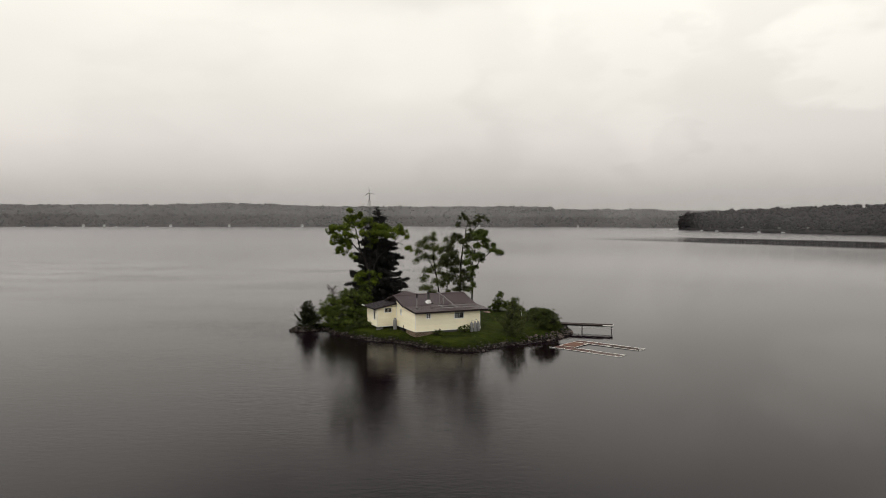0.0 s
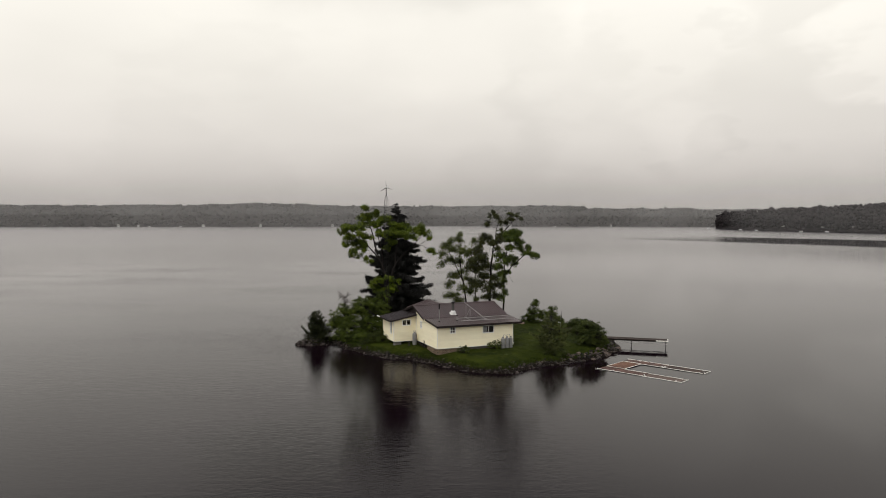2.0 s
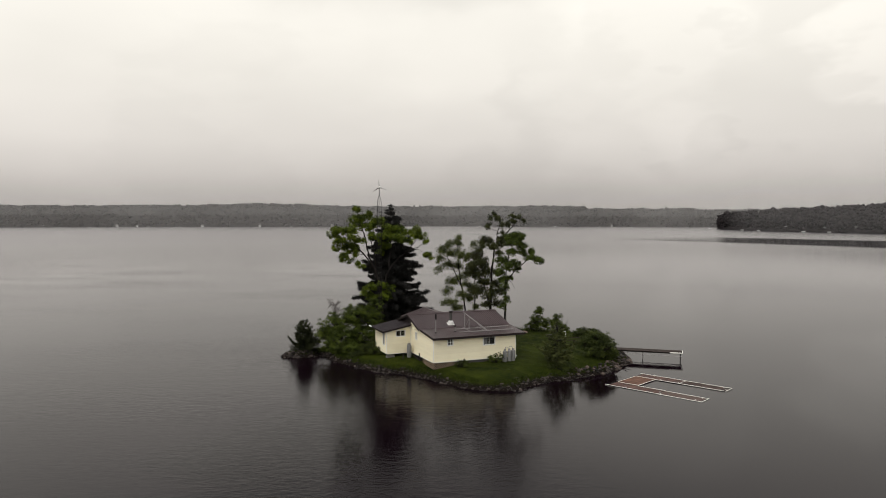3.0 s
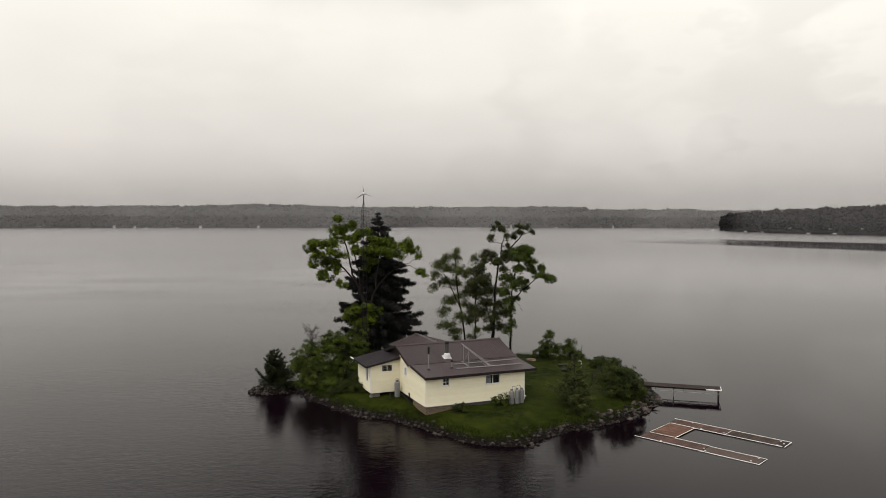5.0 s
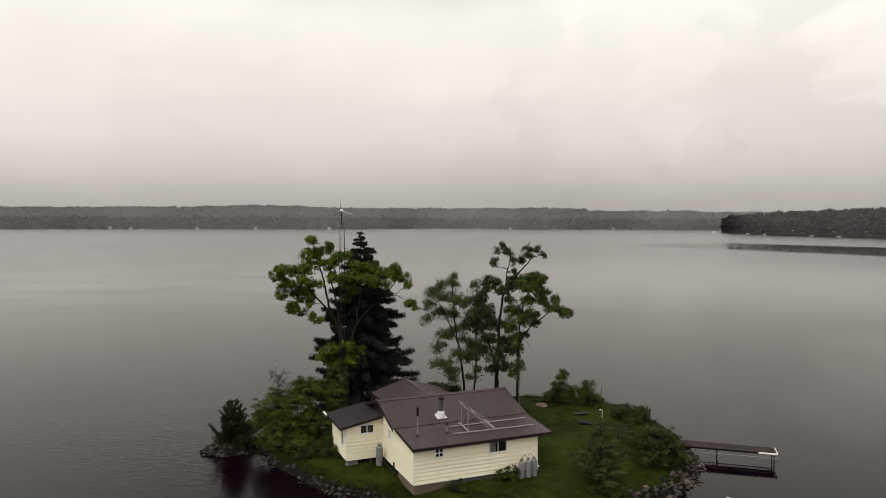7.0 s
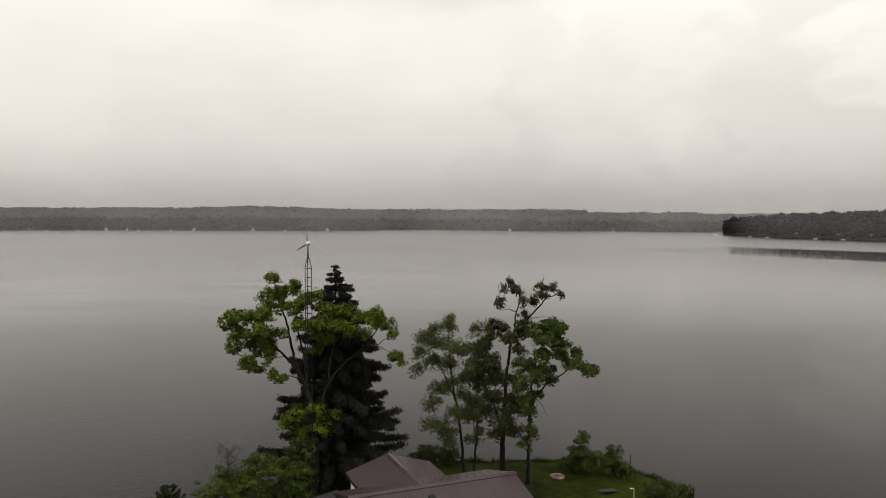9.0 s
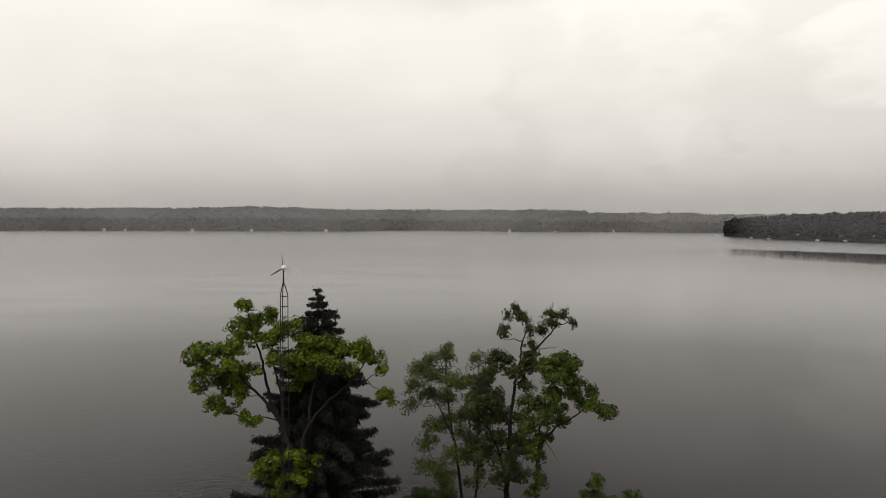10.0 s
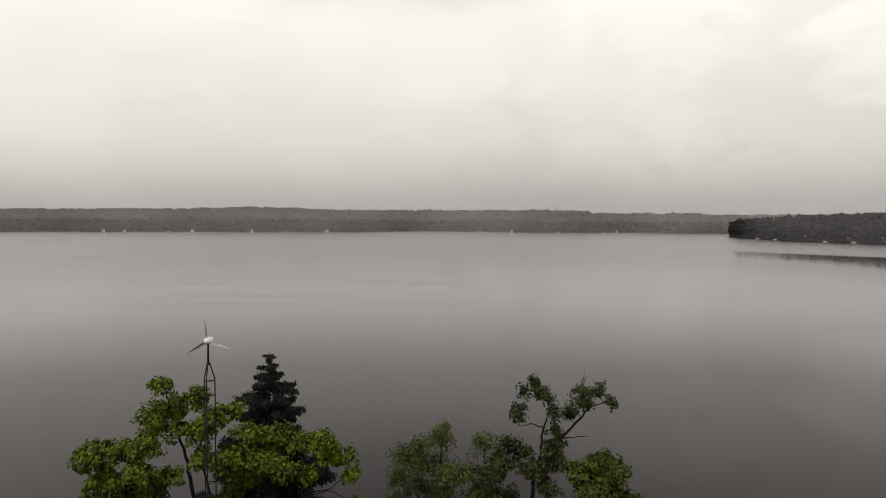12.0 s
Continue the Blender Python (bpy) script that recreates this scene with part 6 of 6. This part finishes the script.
part("post", Shape().tube([(0, 0, -0.2), (0, 0, 0.66)], 0.022, 8), WHITE, lamp)
part("head", Shape().box((-0.28, -0.04, 0.65), (-0.1, 0.04, 0.70), None, 0.02).tube([(0, 0, 0.66), (-0.12, 0, 0.71)], 0.02, 6), WHITE, lamp)
for x, y, h, r in ((18.2, 79.6, 0.8, 0.05), (18.5, 79.3, 1.25, 0.06), (15.4, 84.0, 1.7, 0.025)):
    gz = height(x, y)
    post = part("mooring_post", Shape().tube([(0, 0, -0.5), (0.03, 0, h * 0.6), (0.06, 0, h)], [r, r * 0.95, r * 0.85], 9), BARK_DARK)
    post.matrix_world = Matrix.Translation((x, y, gz))
    tagged(post, "dark upright timber post at the shore", "post", "posts along the far shore of the island")
gz = height(12.7, 77.6)
log = thing("fallen_log", pose(12.7, 77.6, gz, 0, 0, -20), "dark charred log lying on the lawn", "log")
part("trunk", Shape().tube([(-0.4, 0, 0.16), (0.1, 0.05, 0.15), (0.9, 0.0, 0.1), (1.5, 0.1, 0.07)], [0.20, 0.18, 0.10, 0.05], 9), BLACK, log)
part("limb", Shape().tube([(-0.3, 0.0, 0.2), (-0.5, 0.2, 0.4), (-0.8, 0.15, 0.42)], [0.07, 0.04, 0.02], 7), BLACK, log)
boat_z = height(-7.9, 75.2)
shed_box = thing("white_tank", pose(-8.1, 75.4, boat_z, 0, 0, 20), "white plastic tank half hidden behind the shrubs", "tank")
part("body", Shape().box((-0.8, -0.4, 0.4), (0.8, 0.4, 1.5), None, 0.12), WHITE, shed_box)
part("stand", Shape().box((-0.7, -0.35, -0.1), (-0.5, 0.35, 0.42), None, 0.01).box((0.5, -0.35, -0.1), (0.7, 0.35, 0.42), None, 0.01), DARK, shed_box)

# ---- the far shores ----
def icosphere():
    bm = bmesh.new()
    bmesh.ops.create_icosphere(bm, subdivisions=1, radius=1.0)
    v = np.array([p.co[:] for p in bm.verts])
    f = np.array([[q.index for q in p.verts] for p in bm.faces])
    bm.free()
    return v, f


ICO_V, ICO_F = icosphere()


def woods(name, label, spots, rng, leaf, lumps=7):
    """Many far trees in one object: each crown is a heap of uneven lumps, narrower and stacked where it is pointed. spots: rows x, y, z of the foot, height, width, pointed."""
    x, y, z, h, w, pointed = np.array(spots, float).T
    m = len(x)
    k = np.tile(np.arange(lumps) / (lumps - 1), (m, 1))
    peak = pointed[:, None] > 0
    lift = np.where(peak, 0.25 + 0.68 * k, rng.uniform(0.28, 0.86, (m, lumps)))
    lift[:, 0] = np.where(pointed > 0, 0.25, 0.84)
    out = np.where(peak, 0.06, rng.uniform(0.15, 0.34, (m, lumps)) * np.sqrt(np.clip(1.25 - lift, 0, 1)))
    a = rng.uniform(0, 6.28, (m, lumps))
    r = np.where(peak, 0.40 * (1.08 - k), rng.uniform(0.22, 0.36, (m, lumps))) * w[:, None]
    c = np.stack([x[:, None] + out * w[:, None] * np.cos(a), y[:, None] + out * w[:, None] * np.sin(a), z[:, None] + h[:, None] * lift], -1)
    v = ICO_V[None, None] * (1 + rng.uniform(-0.28, 0.28, (m, lumps, len(ICO_V), 1))) * r[..., None, None] * np.where(peak, 1.1, 0.85)[..., None, None]
    v = (v + c[:, :, None]).reshape(-1, 3)
    f = (ICO_F[None] + (len(ICO_V) * np.arange(m * lumps))[:, None, None]).reshape(-1, 3)
    me = cloud_mesh(name, v, f, leaf)
    me.polygons.foreach_set("use_smooth", [True] * len(me.polygons))
    tagged(new(name, me), label, "trees", kind="stuff")


def bank(name, line, rise_to, deep, label):
    """Wooded ground that rises behind a shoreline."""
    line = np.array(line, float)
    rows = [(0.0, -0.5), (0.02, 0.5), (0.25, 0.35), (0.6, 0.8), (1.0, 1.0)]
    v = []
    way = np.gradient(line, axis=0)
    way /= np.linalg.norm(way, axis=1, keepdims=True)
    back = np.stack([-way[:, 1], way[:, 0]], 1)
    for s, hgt in rows:
        for i, p in enumerate(line):
            q = p + back[i] * deep * s
            v.append((q[0], q[1], hgt if s <= 0.02 else hgt * rise_to[i]))
    m = len(line)
    f = [(r * m + i, r * m + i + 1, (r + 1) * m + i + 1, (r + 1) * m + i) for r in range(len(rows) - 1) for i in range(m - 1)]
    ob = part(name, Shape().add(v, f), FAR_GROUND)
    tagged(ob, label, "ground", kind="structure")
    return line, back


def canopy(name, label, line, lift, deep, leaf, step, rows, tall):
    """The closed tops of a wood behind a shoreline: one rough sheet that stands up at the water's edge and rises with the ground."""
    line, lift = np.array(line, float), np.array(lift, float)
    run = np.r_[0, np.cumsum(np.linalg.norm(np.diff(line, axis=0), axis=1))]
    u = np.arange(0, run[-1], step)
    p = np.stack([np.interp(u, run, line[:, 0]), np.interp(u, run, line[:, 1])], 1)
    up = np.interp(u, run, lift)
    way = np.gradient(p, axis=0)
    k = np.ones(25) / 25
    way = np.stack([np.convolve(np.pad(way[:, c], 12, "edge"), k, "valid") for c in (0, 1)], 1)
    way /= np.linalg.norm(way, axis=1, keepdims=True)
    back = np.stack([-way[:, 1], way[:, 0]], 1)
    v = []
    for r in range(rows):
        s = (r / (rows - 1)) ** 1.6
        q = p + back * (deep * s) + (frng.normal(size=p.shape) * step * 0.22 if r > 1 else 0)
        ground = up * np.interp(s, (0, 0.02, 0.25, 0.6, 1.0), (0, 0, 0.35, 0.8, 1.0))
        top = np.array([0.62 + 0.34 * noise.noise(Vector((a / 8.0, b / 8.0, 1.3))) + 0.24 * noise.noise(Vector((a / 3.2, b / 3.2, 7.1))) + 0.18 * noise.noise(Vector((a / 40.0, b / 40.0, 3.3))) for a, b in q])
        z = np.full(len(p), 0.2) if r == 0 else ground + tall * top * (0.72 if r == 1 else 1.0)
        v.append(np.column_stack([q, z]))
    n = len(p)
    ids = np.arange(n * rows).reshape(rows, n)
    f = np.stack([ids[:-1, :-1], ids[:-1, 1:], ids[1:, 1:], ids[1:, :-1]], -1).reshape(-1, 4)
    tagged(new(name, cloud_mesh(name, np.concatenate(v), f, leaf)), label, "trees", kind="stuff")
    return p, back, up


def standing(p, back, up, n, deep, tall, wide, share):
    """Single trees that stand out of a canopy."""
    out = []
    for _ in range(n):
        i, s = frng.integers(len(p)), 0.01 + 0.97 * frng.random() ** 1.5
        q = p[i] + back[i] * deep * s
        z = up[i] * np.interp(s, (0, 0.02, 0.25, 0.6, 1.0), (0, 0, 0.35, 0.8, 1.0))
        out.append((q[0], q[1], z, frng.uniform(*tall), frng.uniform(*wide), frng.random() < share))
    return out


frng = np.random.default_rng(5)
FAR = [(-1700, 1150), (-1300, 1280), (-1050, 1370), (-860, 1420), (-745, 1450), (-608, 1464), (-467, 1480), (-315, 1466), (-182, 1490), (-124, 1590), (-51, 1640), (73, 1585), (113, 1490), (338, 1480), (423, 1400), (520, 1380), (800, 1350), (1300, 1250)]
LIFT = [43, 43, 42, 41, 43, 42, 47, 42, 38, 42, 43, 41, 33, 34, 31, 29, 30, 30]
far = canopy("far_woods", "misty grey woods along the far shore", FAR, LIFT, 240, FAR_LEAF, 4.5, 30, 10)
woods("far_treetops", "grey treetops of the far woods", standing(*far, 5200, 240, (7.0, 9.8), (9.0, 15.0), 0.02), frng, FAR_LEAF, 5)
bank("far_shore", FAR, [v + 2 for v in LIFT], 240, "low wooded far shore of the lake")
POINT = [(520, 1260), (455, 1200), (424, 1150), (416, 1110), (411, 1000), (410, 918), (432, 860), (446, 785), (470, 690), (520, 560), (600, 430)]
PLIFT = [6, 8, 11, 14, 16, 17, 19, 20, 20, 18, 16]
near_point = canopy("point_woods", "dark mixed woods on the near point", POINT, PLIFT, 170, POINT_LEAF, 2.5, 40, 6)
def tip_tall(x, y):
    """The trees grow tallest on the tip of the point."""
    end = min(1.0, max(0.35, 0.5 + math.hypot(x - 412, y - 1135) / 90))
    return end * (1 + 0.75 * math.exp(-math.hypot(x - 414, y - 1110) / 140))


fringe = [(p[0] + b[0] * s, p[1] + b[1] * s, 0.0, frng.uniform(9, 21), frng.uniform(6, 11), frng.random() < 0.08) for p, b, s in zip(np.repeat(near_point[0][::2], 2, 0), np.repeat(near_point[1][::2], 2, 0), frng.uniform(1, 9, 4000))][::2]
fringe = [(x, y, z, h * tip_tall(x, y), w, q) for x, y, z, h, w, q in fringe]
inner = [(x, y, z, h * tip_tall(x, y), w, q) for x, y, z, h, w, q in standing(*near_point, 2400, 170, (11, 18.5), (6.5, 12), 0.10)]
woods("point_treetops", "dark mixed treetops on the near point", inner, frng, POINT_LEAF, 8)
woods("point_shore_trees", "dark mixed trees along the water of the near point", fringe, frng, POINT_LEAF, 8)
bank("point_shore", POINT, [v + 1 for v in PLIFT], 170, "dark wooded point of the lake")

# an upright pale sheet stands in for mist and greys the far woods
arc = [(x, 1330 - 0.00022 * x * x * (1 if x < 0 else 0.35)) for x in np.linspace(-1500, 1100, 40)]
mv = [(x, y, z) for z in (0.3, 30, 60, 90, 120) for x, y in arc]
mf = [(r * 40 + i, r * 40 + i + 1, (r + 1) * 40 + i + 1, (r + 1) * 40 + i) for r in range(4) for i in range(39)]
mist = part("haze_sheet", Shape().add(mv, mf), MIST)
tagged(mist, "thin grey sheet standing in for mist over the lake", "mist", kind="structure")

# another haze sheet stands between the shore trees and the hill behind them
fl = np.array(FAR, float)
fw = np.gradient(fl, axis=0)
fw /= np.linalg.norm(fw, axis=1, keepdims=True)
fb = fl + np.stack([-fw[:, 1], fw[:, 0]], 1) * 75
bv = [(x, y, z) for z in (0.3, 30, 60, 90, 120) for x, y in fb]
nb = len(fb)
bf = [(r * nb + i, r * nb + i + 1, (r + 1) * nb + i + 1, (r + 1) * nb + i) for r in range(4) for i in range(nb - 1)]
tagged(part("haze_sheet", Shape().add(bv, bf), MIST_BACK), "grey sheet standing in for mist on the wooded hillside", "mist", kind="structure")

# and one before the point to pale its trees, thinning out towards its tip
pl = np.array(POINT[3:], float)
pw = np.gradient(pl, axis=0)
pw /= np.linalg.norm(pw, axis=1, keepdims=True)
pb = pl - np.stack([-pw[:, 1], pw[:, 0]], 1) * 9
nb = len(pb)
bv = [(x, y, z) for z in (0.3, 30, 60, 90, 120) for x, y in pb]
bf = [(r * nb + i, r * nb + i + 1, (r + 1) * nb + i + 1, (r + 1) * nb + i) for r in range(4) for i in range(nb - 1)]
tagged(part("haze_sheet", Shape().add(bv, bf), MIST_POINT), "thin grey sheet standing in for mist before the wooded point", "mist", kind="structure")

# summer houses on the far shores
def summer_house(x, y, z, w, h, yaw, colour, label):
    ob = thing("summer_house", pose(x, y, z, 0, 0, yaw), label, "house", "summer houses on the far shore")
    body = part("wall", Shape().box((-w / 2, -3, -1.0), (w / 2, 3, h)), colour, ob)
    part("window", Shape().box((-w * 0.16, -3.06, h * 0.4), (w * 0.16, -3.01, h * 0.7)), ROOM, body)
    part("roof", Shape().prism([(-3.6, h - 0.2), (0, h + 2.0), (3.6, h - 0.2), (3.4, h - 0.35), (0, h + 1.7), (-3.4, h - 0.35)], -w / 2 - 0.4, w / 2 + 0.4, 0), GREY_ROOF, ob)


for x, y, w, h in ((-830, 1435, 8, 4), (-780, 1448, 6, 4.5), (-700, 1462, 9, 3.5), (-690, 1460, 6, 4), (-650, 1465, 5, 3.5), (-520, 1478, 6, 3), (-400, 1478, 5, 3), (-250, 1478, 5, 3), (-46, 1660, 6, 5), (-10, 1640, 7, 3), (120, 1495, 6, 3), (250, 1492, 7, 3), (330, 1486, 8, 3), (395, 1440, 7, 3)):
    summer_house(x, y - 3, 0.9, w * 0.8, h * 0.7, frng.uniform(-15, 15), FAR_PAINT, "small pale summer house among far trees")
for x, y, w, h in ((418, 985, 6, 2.6), (424, 905, 11, 3.4), (446, 850, 7, 3), (452, 800, 8, 3)):
    summer_house(x - 3, y, 2.0, w, h, 95, BARK if w > 10 else GREY_ROOF, "small dark summer house on the wooded point")


def boat(x, y, yaw, ln):
    ob = thing("motor_boat", pose(x, y, -0.15, 0, 0, yaw), "small white motor boat moored at the shore", "boat", "boats along the far shore")
    part("hull", Shape().prism([(-0.9, 0), (0.9, 0), (1.2, 0.9), (-1.2, 0.9)], -ln / 2, ln / 2, 0), WHITE, ob)
    part("windscreen", Shape().box((-0.3, -0.9, 0.9), (0.1, 0.9, 1.5), None, 0.1), GLASS, ob)


for x, y in ((-790, 1436), (-735, 1448), (-620, 1460), (-560, 1468), (-330, 1466), (60, 1596), (210, 1484), (300, 1480), (408, 1125), (404, 990), (405, 940), (424, 858), (436, 822)):
    boat(x - 4 if x > 400 else x, y - 16 if x < 400 else y, frng.uniform(0, 180), 3.5 if x > 400 else 5)

# ---- stones along the waterline, and grass ----
srng = np.random.default_rng(23)


def stone_mesh(k):
    bm = bmesh.new()
    bmesh.ops.create_icosphere(bm, subdivisions=1, radius=1.0)
    sc = srng.uniform(0.65, 1.3, 3) * (1.2, 1.0, 0.7)
    for v in bm.verts:
        v.co = Vector(v.co[:]) * (1 + srng.uniform(-0.30, 0.22))
        v.co = Vector([c * s for c, s in zip(v.co, sc)])
    me = bpy.data.meshes.new("stone")
    bm.to_mesh(me)
    bm.free()
    me.materials.append(PINKSTONE if k > 8 else STONE)
    return me


STONES = [stone_mesh(k) for k in range(13)]
bank_thing = thing("stone_bank", Matrix.Translation((0, 0, 0)), "bank of grey and pinkish field stones along the waterline", "stones")
rim = rounded(SHORE, 40)
seg = np.linalg.norm(np.diff(rim, axis=0, append=rim[:1]), axis=1)
cum = np.cumsum(seg)
placed = 0
fv, ff, fn = [], [], 0
for _ in range(4200):
    d = srng.uniform(0, cum[-1])
    i = int(np.searchsorted(cum, d))
    p, q = rim[i], rim[(i + 1) % len(rim)]
    way = (q - p) / (np.linalg.norm(q - p) + 1e-9)
    inn = np.array((-way[1], way[0]))
    front_side = p[1] < 75
    gap = math.sin(d * 0.9) + math.sin(d * 0.37 + 1.0) + math.sin(d * 2.3)
    if gap < -1.1 and srng.random() < 0.75:
        continue
    off = srng.normal() * 0.26 + 0.1 + 0.12 * math.sin(d * 1.7) if -12.8 < p[0] < 13.5 else srng.uniform(-0.25, 1.0)
    at = p + inn * off
    size = 0.045 + 0.13 * srng.random() ** 2.2 * (2.1 if p[0] > 13.2 else 1.6 if p[0] < -12 else 1.0)
    z = height(at[0], at[1]) + size * 0.15
    if front_side and placed < 290 and size > 0.11 and srng.random() < 0.7:
        ob = new("stone", STONES[9 + placed % 4] if p[0] > 13.2 and srng.random() < 0.6 else STONES[placed % 9])
        ob.parent = bank_thing
        ob.matrix_basis = pose(at[0], at[1], max(z, 0.02), srng.uniform(-25, 25), srng.uniform(-25, 25), srng.uniform(0, 360)) @ Matrix.Scale(size, 4)
        placed += 1
    else:
        v = ICO_V * (1 + srng.uniform(-0.2, 0.18, (len(ICO_V), 1))) * size * srng.uniform(0.5, 1.1, 3) * (1, 1, 0.75) + (at[0], at[1], max(z, 0.0))
        fv.append(v)
        ff.append(ICO_F + fn)
        fn += len(v)
tagged(part("rubble", cloud_mesh("rubble", np.concatenate(fv), np.concatenate(ff), RUBBLE), RUBBLE, bank_thing), kind="stuff")

# driftwood caught among the stones by the pier
for x, y, yaw, ln, r in ((18.5, 68.2, 10, 1.7, 0.06), (17.9, 67.4, 55, 1.2, 0.045), (18.9, 69.2, -20, 1.5, 0.05), (16.6, 66.0, 30, 1.6, 0.06)):
    stick = thing("driftwood", pose(x, y, height(x, y) + 0.20, 0, -3, yaw), "grey weathered driftwood branch among shore stones", "driftwood", "driftwood by the pier")
    part("stem", Shape().tube([(-ln / 2, 0, 0.0), (-ln * 0.1, 0.06, 0.04), (ln * 0.25, 0.0, 0.02), (ln / 2, 0.12, 0.10)], [r, r * 0.9, r * 0.6, r * 0.25], 7), PINKSTONE if r > 0.055 else DEADWOOD, stick)
    part("side_branch", Shape().tube([(ln * 0.05, 0.03, 0.03), (ln * 0.2, -0.22, 0.16), (ln * 0.3, -0.34, 0.22)], [r * 0.5, r * 0.35, r * 0.15], 5), DEADWOOD, stick)

# grass: short on the lawn, long along the bank
n = 240000
px, py = srng.uniform(-17, 20, n), srng.uniform(58, 89.5, n)
dist = inland(px, py)
near = py < 75
ok = (dist > 0.18) & (srng.random(n) < np.where(dist < 1.6, 1.0, 0.35))
hu = (px + 0.493) * math.cos(radians(TURN)) + (py - 63.216) * math.sin(radians(TURN))
hv = -(px + 0.493) * math.sin(radians(TURN)) + (py - 63.216) * math.cos(radians(TURN))
ok &= ~((hu > -0.05) & (hu < 8.9) & (hv > -0.05) & (hv < 13)) & ~((hu > -2.7) & (hu < 0) & (hv > 6.1) & (hv < 10.1))
px, py, dist = px[ok], py[ok], dist[ok]
pz = rise(px, py)
patch = np.sin(px * 1.7 + 1.1 * np.sin(py * 1.3)) * np.cos(py * 1.9 + 0.6 * px)
tall = (0.035 + 0.03 * np.clip(patch, 0, 1) + 0.15 * np.exp(-((dist - 0.6) / 0.45) ** 2)) * srng.uniform(0.5, 1.5, len(px))
tall = tall + np.where((py > 80) & (dist < 1.8), 0.42, 0.0) * srng.random(len(px)) * np.clip(0.6 + patch, 0.15, 1.3)
a = srng.uniform(0, 6.28, len(px))
wd = 0.012 + 0.016 * srng.random(len(px))
lean = srng.normal(size=(len(px), 2)) * 0.35 * tall[:, None]
base_p = np.stack([px, py, pz - 0.01], 1)
sd = np.stack([np.cos(a) * wd, np.sin(a) * wd, np.zeros(len(px))], 1)
tipp = base_p + np.concatenate([lean, tall[:, None]], 1)
gv = np.stack([base_p - sd, base_p + sd, tipp], 1).reshape(-1, 3)
tagged(new("grass", cloud_mesh("grass", gv, np.arange(len(gv)).reshape(-1, 3), BLADE)), "short uneven green grass, longer along the bank", "grass", kind="stuff")
